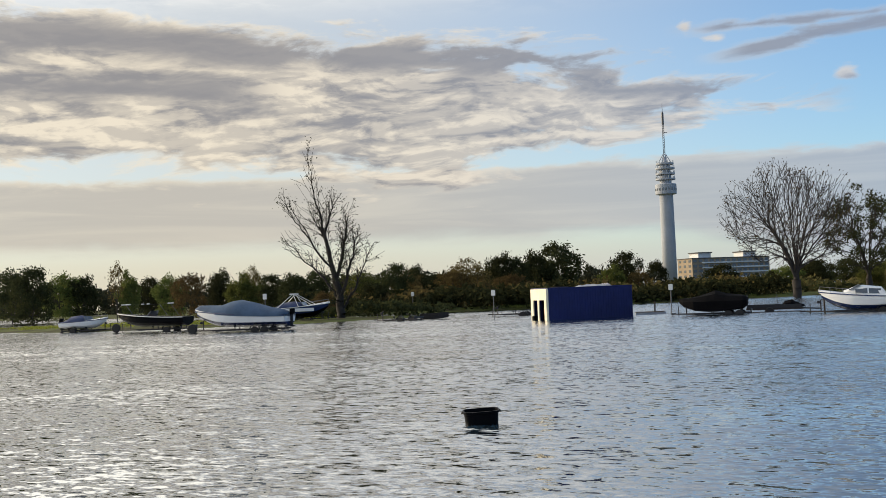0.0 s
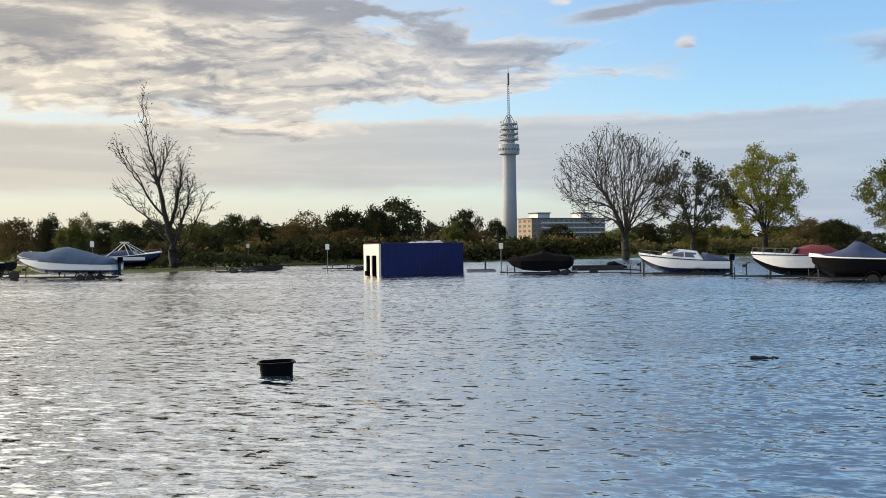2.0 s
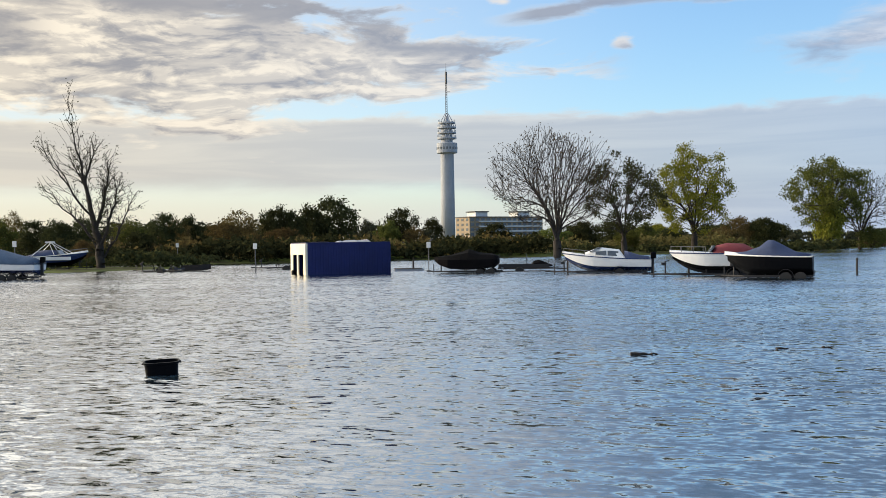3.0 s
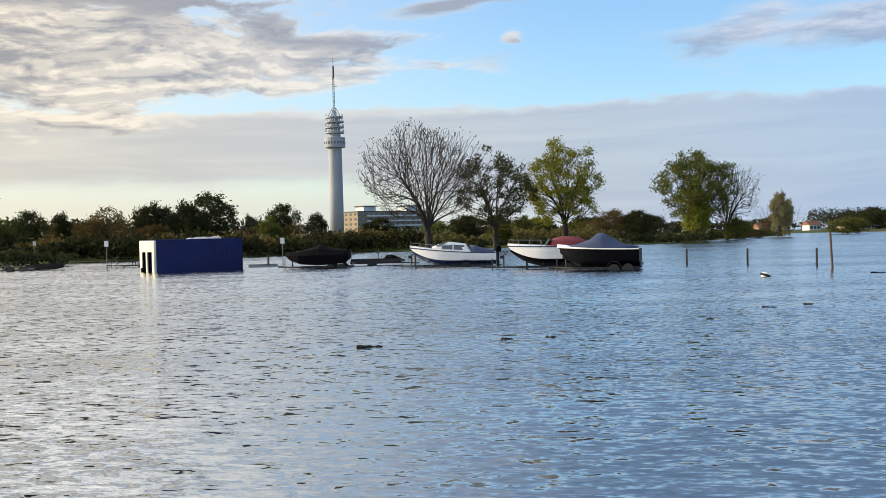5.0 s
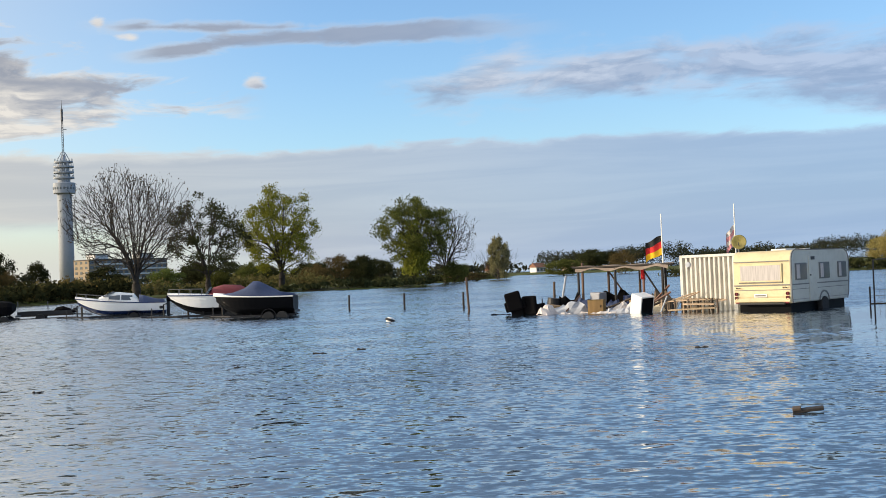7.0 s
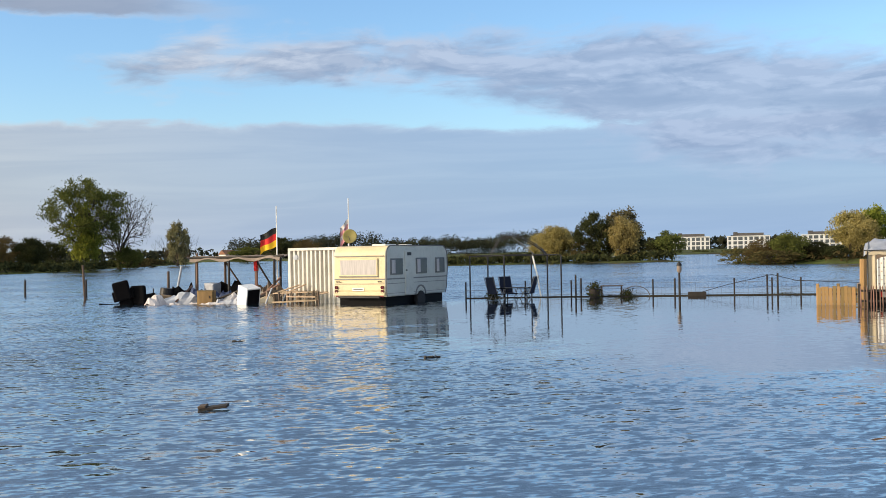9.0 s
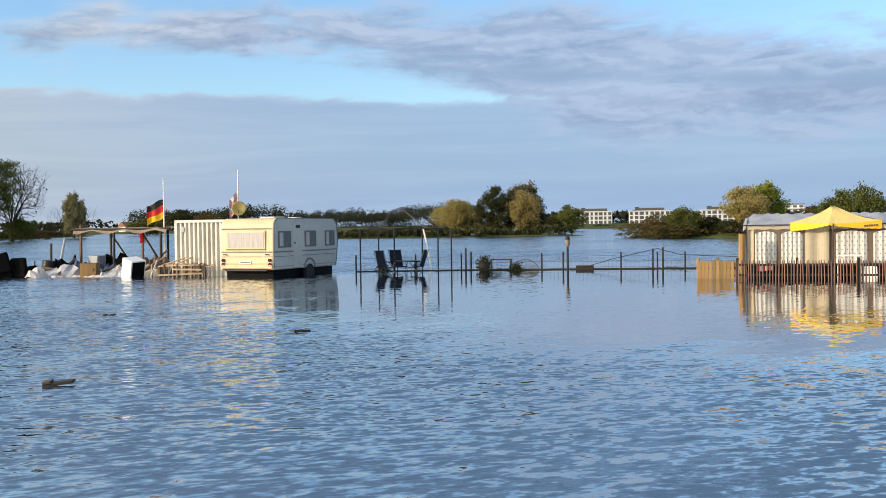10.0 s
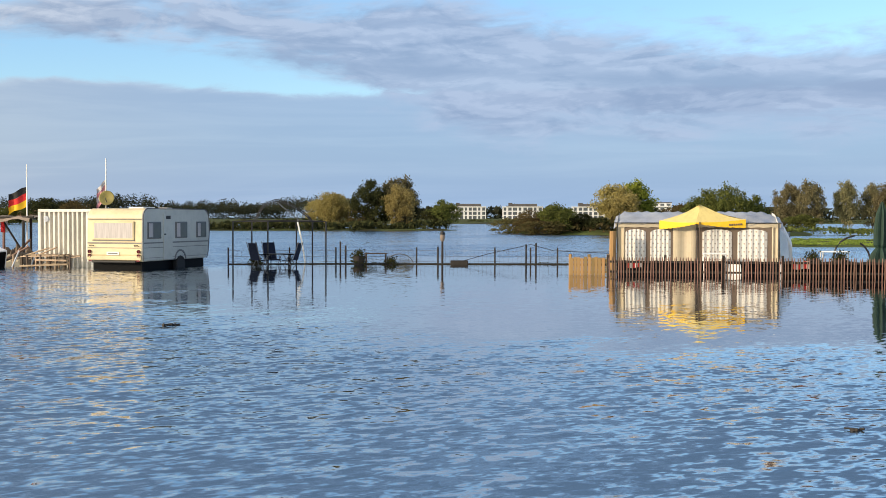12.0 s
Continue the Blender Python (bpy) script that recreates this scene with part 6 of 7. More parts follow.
heap("blanket_heap", "brown rugs and crates under the shelter", 31.4, 40.6, 1.4, 0.9, 0.66, "tent_brown", 7, turn=-50)
heap("foam_block", "low white foam slab on the water", 28.6, 40.5, 0.9, 0.35, 0.16, "flag_pale", 8, turn=-45)
heap("foam_block", "low white foam slab on the water", 27.8, 40.8, 0.5, 0.3, 0.14, "flag_pale", 9, turn=-30)

heap("blanket_heap", "dark wet bedding on a crate", 28.9, 42.8, 1.2, 0.8, 0.95, "black_cloth", 10, turn=-40)
heap("blanket_heap", "navy sleeping bags thrown in a heap", 29.9, 41.2, 1.1, 0.7, 0.62, "navy_cloth", 11, turn=-55)
heap("tarpaulin_heap", "torn grey plastic sheet over planks", 29.4, 40.7, 0.9, 0.5, 0.42, "tent_grey", 12, turn=-50, ridges=6)
heap("blanket_heap", "soaked brown carpet hanging over boards", 31.9, 40.4, 1.2, 0.8, 0.9, "tent_brown", 13, turn=-55)
heap("tarpaulin_heap", "crumpled white plastic beside the refrigerator", 29.4, 39.2, 1.1, 0.6, 0.34, "tent_grey", 14, turn=-45, ridges=6)
heap("roof_tarpaulin", "crumpled tarpaulin lying on the container roof", -5.35, 80.0, 2.2, 1.2, 0.22, "tent_grey", 16, turn=24, ridges=6, z=2.14)
heap("roof_tarpaulin", "dark sheet heaped on the container roof", -7.35, 79.0, 1.4, 1.0, 0.16, "black_cloth", 17, turn=24, ridges=6, z=2.14)
heap("roof_tarpaulin", "pale net heaped on the container roof", -4.35, 80.3, 0.7, 0.6, 0.26, "flag_pale", 18, turn=24, ridges=7, z=2.14)


heap("blanket_heap", "black bin bags piled along the shelter's back", 31.0, 43.0, 2.6, 0.8, 0.85, "black_cloth", 21, turn=-52)
heap("blanket_heap", "dark rolled carpets under the canvas roof", 31.7, 41.4, 1.8, 0.8, 0.75, "tent_brown", 22, turn=-52)
heap("foam_block", "low white plastic sheet floating by the cupboard", 28.9, 39.5, 1.3, 0.4, 0.14, "flag_pale", 23, turn=-48)
heap("foam_block", "flat sodden debris drifting by the armchairs", 25.9, 43.3, 1.0, 0.4, 0.12, "black_cloth", 24, turn=-30)


def cabinet(x, y, turn, w, d, h, mname, label, name="cabinet", tip=(0, 0), doors=1):
    ob = thing(name, label, "cabinet", pose(x, y, -0.12, tip[0], tip[1], turn), "wet belongings piled by the shelter")
    part("body", box((w, d, h), (0, 0, h / 2), 0.012), M[mname], ob)
    for k in range(doors):
        ww = (w - 0.04) / doors
        dr = part("door", box((ww - 0.02, 0.02, h - 0.08), (-w / 2 + 0.02 + ww * (k + 0.5), -d / 2 - 0.012, h / 2), 0.004), M[mname], ob)
        part("handle", box((0.02, 0.025, 0.10), (-w / 2 + ww * (k + 0.85), -d / 2 - 0.034, h * 0.6)), M["dark_metal"], dr)
    return ob


cabinet(28.9, 40.2, -38, 0.66, 0.42, 0.66, "plank", "orange-brown wooden cupboard standing in the water")
fridge = cabinet(29.7, 37.9, -78, 0.62, 0.64, 0.86, "white_gel", "tilted white refrigerator lying open in the water", "refrigerator", (3, 15), 0)
# flat black panel on the closed body stands for its shaded, open inside
part("open_interior", box((0.02, 0.54, 0.72), (0.316, 0, 0.45), 0.006), M["black_gel"], fridge, "black panel for the shaded open inside")

cabinet(30.6, 39.9, -20, 0.5, 0.45, 0.62, "card", "soggy brown cardboard box on the heap", "cardboard_box", (5, -8), 0)
cabinet(31.5, 39.2, -50, 0.6, 0.4, 0.60, "dark_wood", "dark wooden crate under the shelter", "crate", (0, 4), 0)
cabinet(30.0, 42.4, -60, 0.5, 0.5, 0.9, "tent_grey", "grey metal locker under the shelter", "locker", (2, 3), 1)
cabinet(27.9, 42.3, -20, 0.5, 0.4, 0.45, "card", "low wet box beside the armchair", "cardboard_box", (6, 10), 0)


def barrel(x, y, mname, label, lean=0):
    ob = thing("barrel", label, "barrel", pose(x, y, -0.25, lean, lean, 0), "wet belongings piled by the shelter")
    part("drum", lathe([(0.05, 0), (0.26, 0.0), (0.28, 0.04), (0.28, 0.28), (0.295, 0.30), (0.28, 0.32), (0.28, 0.58), (0.295, 0.60), (0.28, 0.62), (0.27, 0.86), (0.05, 0.87)], 18), M[mname], ob)
    return ob


barrel(31.0, 41.4, "navy_gel", "blue plastic barrel under the shelter")
barrel(28.2, 43.2, "dark_metal", "rusty dark drum standing in the water", 5)
for k, (ax, ay, bx, by, bz) in enumerate(((27.9, 41.0, 28.8, 41.6, 0.7), (29.2, 40.4, 30.2, 39.6, 0.55), (30.3, 39.0, 31.3, 38.4, 0.75), (29.8, 38.4, 30.6, 37.6, 0.45), (31.2, 40.2, 31.8, 39.4, 1.0))):
    ob = thing("loose_plank", "loose weathered plank jutting from the heap", "plank", pose(0, 0, 0), "loose planks in the heap")
    part("plank", tube([(ax, ay, 0.1), ((ax + bx) / 2, (ay + by) / 2, bz * 0.55), (bx, by, bz)], 0.045, 4), M["wood" if k % 2 else "picket"], ob)


def pallet_rack(x, y, turn, L):
    ob = thing("pallet_stack", "weathered pallets and garden benches stacked in the water", "pallets", pose(x, y, -0.1, 0, 0, turn))
    r = random.Random(4)
    for i in range(5):
        part("slat", box((L * r.uniform(0.6, 1), 0.09, 0.035), (r.uniform(-0.1, 0.1), -0.4 + 0.2 * i, 0.55 + 0.03 * r.random()), 0.004, rot=Euler((0, r.uniform(-0.04, 0.04), r.uniform(-0.06, 0.06)))), M["pale_wood"], ob)
    for i in range(2):
        part("slat", box((L * (0.85 - 0.3 * i), 0.03, 0.06), (0.1 + 0.3 * i, -0.45, 0.24 + 0.18 * i), 0.004, rot=Euler((0, r.uniform(-0.05, 0.05), 0))), M["pale_wood"], ob)
    for i in range(9):
        part("leg", box((0.05, 0.06, 0.66), (-L / 2 + L * i / 8, -0.43 + 0.1 * (i % 2), 0.28), 0.004, rot=Euler((0, r.uniform(-0.12, 0.12), 0))), M["wood" if i % 3 else "pale_wood"], ob)
    part("plank", tube([(-L / 2 - 0.2, -0.3, 0.4), (0.1, -0.1, 0.85)], 0.03, 5), M["pale_wood"], ob)
    part("plank", tube([(-L / 2, -0.5, 0.15), (-L / 2 + 0.25, -0.42, 0.75)], 0.03, 5), M["concrete"], ob)
    for i in range(6):
        u = -L / 2 + L * r.random()
        part("loose_lath", tube([(u, -0.5 + 0.5 * r.random(), 0.05 + 0.5 * r.random()), (u + r.uniform(-0.7, 0.7), -0.5 + 0.6 * r.random(), 0.35 + 0.5 * r.random())], 0.02, 4), M["pale_wood"], ob)
    return ob


pallet_rack(31.0, 36.0, -60.7, 2.4)
pallet_rack(31.7, 36.9, -55, 1.5)


# ---- the wire fence line and garden ----
def metal_canopy():
    ob = thing("canopy_frame", "bare bent metal frame of a garden canopy", "frame", pose(0, 0, 0))
    ps = [(37.91, 34.55, 1.72), (39.1, 35.0, 1.74), (38.5, 33.0, 1.72), (40.8, 33.2, 1.74), (40.6, 32.05, 1.70), (40.57, 33.98, 1.74)]
    for px, py, h in ps:
        part("leg", tube([(px, py, -0.5), (px, py, h)], 0.030, 6), M["dark_metal"], ob)

    def on_frame(u, z, back=0.0):
        """A place along the frame's front, u from one side to the other."""
        return (39.1 + 1.7 * u + 0.5 * back, 35.0 - 1.8 * u + 0.8 * back, z)
    arch_line = ((0.04, 1.76), (0.19, 2.40), (0.40, 2.60), (0.60, 2.46), (0.78, 2.20), (0.92, 1.96), (1.0, 1.74))
    for back, low_ in ((0.0, 0.0), (0.5, 0.06), (-0.5, 0.10)):
        part("roof_tube", tube([on_frame(u, z - low_, back) for u, z in arch_line], 0.020, 6), M["dark_metal"], ob)
    for u, z in arch_line[1:6:2]:
        part("purlin", tube([on_frame(u, z - 0.10, -0.5), on_frame(u, z, 0.0), on_frame(u, z - 0.06, 0.5)], 0.016, 6), M["dark_metal"], ob)
    for line in (((37.91, 34.55, 1.70), (39.1, 35.0, 1.73), (40.57, 33.98, 1.74), (40.8, 33.2, 1.73)), ((37.91, 34.55, 1.70), (38.5, 33.0, 1.71), (40.6, 32.05, 1.70), (40.8, 33.2, 1.73))):
        part("roof_tube", tube(line, 0.020, 6), M["dark_metal"], ob)
    part("loose_tube", tube([on_frame(0.40, 2.50, -0.3), on_frame(0.60, 2.10, -0.3), on_frame(0.77, 1.75, -0.3)], 0.024, 6), M["steel"], ob)
    part("leaning_tube", tube([(40.2, 33.4, 1.72), (40.28, 33.2, 0.9), (40.36, 33.0, -0.3)], 0.032, 6), M["white_metal"], ob)
    return ob


metal_canopy()


def garden_chair(x, y, turn):
    ob = thing("garden_chair", "folding garden chair with dark blue fabric", "chair", pose(x, y, -0.22, 0, 0, turn), "garden chairs in the water")
    part("seat", box((0.50, 0.50, 0.03), (0, 0, 0.44), 0.012, rot=Euler((0, 0.06, 0))), M["chair_cloth"], ob)
    part("backrest", box((0.03, 0.52, 0.66), (-0.30, 0, 0.78), 0.012, rot=Euler((0, -0.22, 0))), M["chair_cloth"], ob)
    for sd in (-1, 1):
        part("front_leg", tube([(0.28, sd * 0.27, 0), (-0.05, sd * 0.27, 0.64)], 0.016, 6), M["steel"], ob)
        part("rear_leg", tube([(-0.30, sd * 0.27, 0), (0.18, sd * 0.27, 0.64)], 0.016, 6), M["steel"], ob)
        part("armrest", box((0.46, 0.05, 0.03), (-0.02, sd * 0.28, 0.66), 0.01), M["black_gel"], ob)
        part("back_tube", tube([(-0.20, sd * 0.27, 0.44), (-0.44, sd * 0.27, 1.14)], 0.016, 6), M["steel"], ob)
    return ob


ch = garden_chair(38.0, 32.8, 5)
copy_thing(ch, pose(38.95, 32.16, -0.22, 0, 0, 125))
copy_thing(ch, pose(38.75, 33.0, -0.22, 0, 0, 265))


def garden_table(x, y, turn, w=0.9, d=0.7, h=0.5, mname="dark_metal", label="small garden table standing in the water", z=-0.05):
    ob = thing("garden_table", label, "table", pose(x, y, z, 0, 0, turn))
    part("tabletop", box((w, d, 0.035), (0, 0, h), 0.01), M[mname], ob)
    for sx in (-1, 1):
        for sy in (-1, 1):
            part("leg", tube([(sx * (w / 2 - 0.06), sy * (d / 2 - 0.06), -0.3), (sx * (w / 2 - 0.06), sy * (d / 2 - 0.06), h)], 0.02, 6), M[mname], ob)
    return ob


garden_table(38.7, 32.5, -45)
garden_table(42.3, 31.0, -45, 0.9, 0.5, 0.48, "wood", "weathered wooden garden bench table")

FENCE = ((37.6, 34.4), (39.6, 33.1), (41.1, 32.05), (43.4, 29.8), (45.6, 27.6), (46.6, 26.6), (47.3, 25.8), (49.5, 23.5))


def wire_fence():
    ob = thing("wire_fence", "low wire fence on wooden posts along a flooded garden", "fence", pose(0, 0, 0))
    for k, (a, b) in enumerate(zip(FENCE, FENCE[1:])):
        d = math.hypot(b[0] - a[0], b[1] - a[1])
        for z in (0.12, 0.34, 0.56):
            part("wire", tube([(a[0], a[1], z), ((a[0] + b[0]) / 2, (a[1] + b[1]) / 2, z - 0.03), (b[0], b[1], z)], 0.006, 4), M["steel"], ob)
        n = int(d / 0.16)
        bm = bmesh.new()
        for i in range(n):
            u = i / n
            tube([(a[0] + (b[0] - a[0]) * u, a[1] + (b[1] - a[1]) * u, 0.0), (a[0] + (b[0] - a[0]) * u, a[1] + (b[1] - a[1]) * u, 0.56)], 0.004, 3, bm)
        tagged(part("mesh_wire", bm, M["steel"], ob), kind="stuff")
    for x, y in FENCE[:-1]:
        part("post", tube([(x, y, -0.5), (x, y, 0.68)], 0.032, 7), M["dark_wood"], ob)
    for x, y, h in ((41.25, 31.95, 0.9), (41.4, 31.8, 0.75), (46.75, 26.45, 0.85), (46.5, 26.75, 0.8), (44.0, 29.2, 0.7)):
        part("post", tube([(x, y, -0.5), (x, y, h)], 0.036, 7), M["dark_wood"], ob)
    part("loose_cable", tube([(44.6, 28.6, 0.1), (45.4, 27.8, 0.42), (46.6, 26.6, 0.8), (47.2, 25.9, 0.55), (49.3, 23.7, 0.42)], 0.012, 5), M["rubber"], ob)
    return ob


wire_fence()
scatter(2600, 31, along([(37.8, 34.3), (39.6, 33.15), (41.1, 32.1), (43.4, 29.85), (45.6, 27.65), (47.3, 25.9), (49.5, 23.6)], 0.35, 0.0, 0.14, 1.2, 31), 0.035, "leaf_dark", "fence_grass", "dark strip of wet grass and weed along the wire fence", "grass").location.z = -0.2


M["mud"] = mat("wet_mud", (0.030, 0.026, 0.018), 0.8, 0, 0.4, 2.0, 0.6, spec=0.2)


def low_dyke():
    """The garden's raised edge that just clears the water."""
    rings = []
    for i, (x, y) in enumerate(FENCE):
        w = 0.28 + 0.06 * math.sin(i * 2.1)
        rings.append([(x - 0.7 * w, y - 0.7 * w, -0.3), (x - 0.35 * w, y - 0.35 * w, 0.03), (x + 0.2 * w, y + 0.2 * w, 0.05), (x + 0.7 * w, y + 0.7 * w, -0.3)])
    ob = new("garden_edge", mesh_of("garden_edge", [p for r in rings for p in r], [(4 * i + j, 4 * i + j + 1, 4 * i + j + 5, 4 * i + j + 4) for i in range(len(rings) - 1) for j in range(3)], M["mud"], True))
    tagged(ob, "low muddy earth edge under the wire fence", "bank", kind="structure")


low_dyke()


def lamp_post(x, y):
    ob = thing("garden_lamp", "wooden post with a round weathered lamp head", "lamp", pose(x, y, 0))
    part("post", tube([(0, 0, -0.5), (0, 0, 0.95)], 0.042, 8), M["dark_wood"], ob)
    part("lamp_head", lathe([(0.03, 0.90), (0.08, 0.96), (0.10, 1.06), (0.09, 1.17), (0.04, 1.24)], 14), M["dirty_canvas"], ob, smooth=True)
    part("cap", lathe([(0.12, 1.19), (0.08, 1.29), (0.02, 1.35)], 14), M["dark_metal"], ob)
    return ob


lamp_post(44.13, 29.08)


def planter(x, y, w, h, label="dark planter with a small evergreen shrub"):
    ob = thing("planter", label, "planter", pose(x, y, -0.1))
    part("pot", lathe([(w * 0.36, 0), (w * 0.5, h * 0.9), (w * 0.54, h), (w * 0.46, h), (w * 0.4, h * 0.6)], 14), M["dark_wood"], ob)
    mpart("shrub", leaf_mesh("shrub", [(0, 0, h + 0.02), (0.10, 0.06, h - 0.1), (-0.1, 0, h - 0.15), (0, -0.1, h * 0.5), (0.05, 0.04, h + 0.14)], 110, 0.11, 0.055, M["leaf_dark"], 9), ob)
    return ob


for x, y, w, h in ((41.35, 30.9, 0.5, 0.45), (38.6, 33.9, 0.3, 0.2), (42.6, 30.4, 0.4, 0.14)):
    planter(x, y, w, h)
cabinet(44.6, 28.6, -45, 0.7, 0.4, 0.28, "dark_wood", "low dark crate beside the lamp post", "crate", doors=0)


def garden_arch(x, y, turn):
    ob = thing("garden_hoop", "low bent metal plant hoop", "hoop", pose(x, y, 0, 0, 0, turn))
    part("hoop", tube([(0.55 * math.cos(a), 0, 0.42 * math.sin(a)) for a in np.linspace(0, math.pi, 11)], 0.02, 6), M["steel"], ob)
    part("foot", tube([(0.55, 0, 0.0), (0.55, 0, -0.4)], 0.02, 6), M["steel"], ob)
    part("foot", tube([(-0.55, 0, 0.0), (-0.55, 0, -0.4)], 0.02, 6), M["steel"], ob)
    return ob


garden_arch(42.85, 30.2, -45)


# ---- the awning tent behind its picket fence ----
TA = Vector((41.86, 18.91, 0))
TB = Vector((46.9, 12.0, 0))
TD = (TB - TA).normalized()            # along the fence
TN = Vector((-TD.y, TD.x, 0))          # away from the water
TURN = math.degrees(math.atan2(TD.y, TD.x))


def local_tent():
    """Origin at the fence's corner, x along the fence, y away from the open water."""
    return Matrix.Translation(TA) @ Matrix.Rotation(radians(TURN), 4, "Z")


def awning_tent():
    ob = thing("awning_tent", "beige caravan awning with patterned curtains and a silver tarpaulin roof", "tent", local_tent())
    x0, x1, y0, yb, ze, zr = 0.2, 5.48, 2.3, 4.8, 1.66, 2.04
    # front wall, panel by panel
    posts = (x0, 0.46, 1.18, 1.29, 2.0, 2.06, 2.80, 3.0, 4.0, 4.14, 5.14, 5.27, x1)
    for i, (a, b) in enumerate(zip(posts, posts[1:])):
        kind = ("tent_beige", "curtain_w", "tent_brown", "curtain_w", "tent_brown", "tent_beige", "tent_brown", "curtain_w", "tent_brown", "curtain_w", "tent_brown", "tent_beige")[i]
        w = b - a
        if kind == "curtain_w":
            wn = mpart("awning_window", None, ob)
            part("frame", box((w + 0.05, 0.03, 1.66), ((a + b) / 2, y0, 0.72)), M["tent_brown"], wn)
            n = 18
            rings = []
            for j in range(n + 1):
                u = j / n
                xx = a + 0.02 + (w - 0.04) * u
                arch = 0.10 * math.sin(math.pi * u) ** 0.6
                yy = y0 - 0.03 - 0.02 * (math.sin(u * 30) + 1)
                rings.append([(xx, yy, 0.0), (xx, yy - 0.006, 0.7), (xx, yy, 1.38 + arch)])
            part("curtain", loft(rings, caps=False), M["tent_pattern"], wn, "white curtain with rows of small dark motifs")
        else:
            rings = []
            for j in range(11):
                u = j / 10
                rings.append([(a + w * u, y0 - 0.012 - (0.03 * math.sin(u * 9) if kind == "tent_beige" else 0), z) for z in (-0.3, 0.5, 1.1, ze)])
            part("panel", loft(rings, caps=False), M[kind], ob)
    part("end_wall", loft([[(x0, y0 + (yb - y0) * u, -0.3) for u in (0, 0.5, 1)], [(x0, y0 + (yb - y0) * u, ze + (zr - ze) * min(1, u * 1.6)) for u in (0, 0.5, 1)]], caps=False), M["tent_beige"], ob)
    part("end_wall", loft([[(x1 + 0.12, y0 + (yb - y0) * u, -0.3) for u in (0, 0.5, 1)], [(x1, y0 + (yb - y0) * u, ze + (zr - ze) * min(1, u * 1.6)) for u in (0, 0.5, 1)]], caps=False), M["white_metal"], ob)
    # black strip that stands for the shade low on the awning front
    rings = [[(x0 + (x1 - x0) * j / 24, y0 - 0.10 - 0.03 * math.sin(j * 1.9), z) for z in (-0.3, 0.1, 0.40 + 0.03 * math.sin(j * 1.3))] for j in range(25)]
    part("mud_skirt", loft(rings, caps=False), M["black_cloth"], ob, "black band for the shade along the awning's foot")
    # valance along the eaves
    rings = []
    for j in range(41):
        u = j / 40
        xx = x0 - 0.06 + (x1 - x0 + 0.12) * u
        rings.append([(xx, y0 - 0.05, ze - 0.10 - 0.03 * abs(math.sin(u * 40))), (xx, y0 - 0.06, ze - 0.02), (xx, y0 - 0.04, ze + 0.03)])
    part("valance", loft(rings, caps=False), M["tent_beige"], ob)
    part("eaves_rope", tube([(x0 - 0.1, y0 - 0.09, ze + 0.03), (x1 + 0.1, y0 - 0.09, ze + 0.03)], 0.018, 6), M["dark_metal"], ob)
    # tarpaulin roof, slack between its poles
    rings = []
    for j in range(37):
        u = j / 36
        xx = x0 - 0.12 + (x1 - x0 + 0.3) * u
        row = []
        for k in range(9):
            v = k / 8
            z = ze + (zr - ze) * min(1.0, v * 1.9) ** 0.8
            z += -0.07 * math.sin(math.pi * min(1, v * 1.5)) * abs(math.sin(u * 12)) + 0.03 * math.sin(u * 37 + v * 9) + 0.028 * math.sin(u * 61 - v * 13)
            z -= 0.22 * max(0, u - 0.9) / 0.1 * (1 - v * 0.3) + 0.18 * max(0, 0.05 - u) / 0.05
            row.append((xx, y0 - 0.08 + (yb - y0) * v, z))
        rings.append(row)
    part("tarpaulin_roof", loft(rings, caps=False), M["tent_grey"], ob, "crumpled silver-grey tarpaulin", smooth=True)
    for u in (0.0, 0.5, 1.0):
        part("pole", tube([(x0 + (x1 - x0) * u, y0 - 0.06, -0.4), (x0 + (x1 - x0) * u, y0 - 0.06, ze)], 0.02, 6), M["dark_metal"], ob)
    return ob


def pattern_mat():
    """White curtain cloth with rows of small dark motifs."""
    m = mat("patterned_curtain", (0.62, 0.60, 0.56), 0.9, 0, 0.08, 2, 0.1)
    t = N.tree = m.node_tree
    b = t.nodes["Principled BSDF"]
    old = b.inputs["Base Color"].links[0].from_socket
    co = t.nodes.new("ShaderNodeTexCoord")
    s = t.nodes.new("ShaderNodeSeparateXYZ")
    t.links.new(co.outputs["Object"], s.inputs[0])
    x, z = N(s.outputs[0]) * 6.4, N(s.outputs[2]) * 7.5
    row = N.op("FLOOR", z)
    fx = N.op("FRACT", x + N.op("MODULO", row, 2.0) * 0.5) - 0.5
    fz = N.op("FRACT", z) - 0.5
    d = N.op("SQRT", N.op("POWER", fx, 2.0) + N.op("POWER", fz * 0.8, 2.0))
    t.links.new(mixc(ramp(d, 0.20, 0.12) * 0.75, old, (0.20, 0.15, 0.13)), b.inputs["Base Color"])
    return m


M["tent_pattern"] = pattern_mat()
awning_tent()


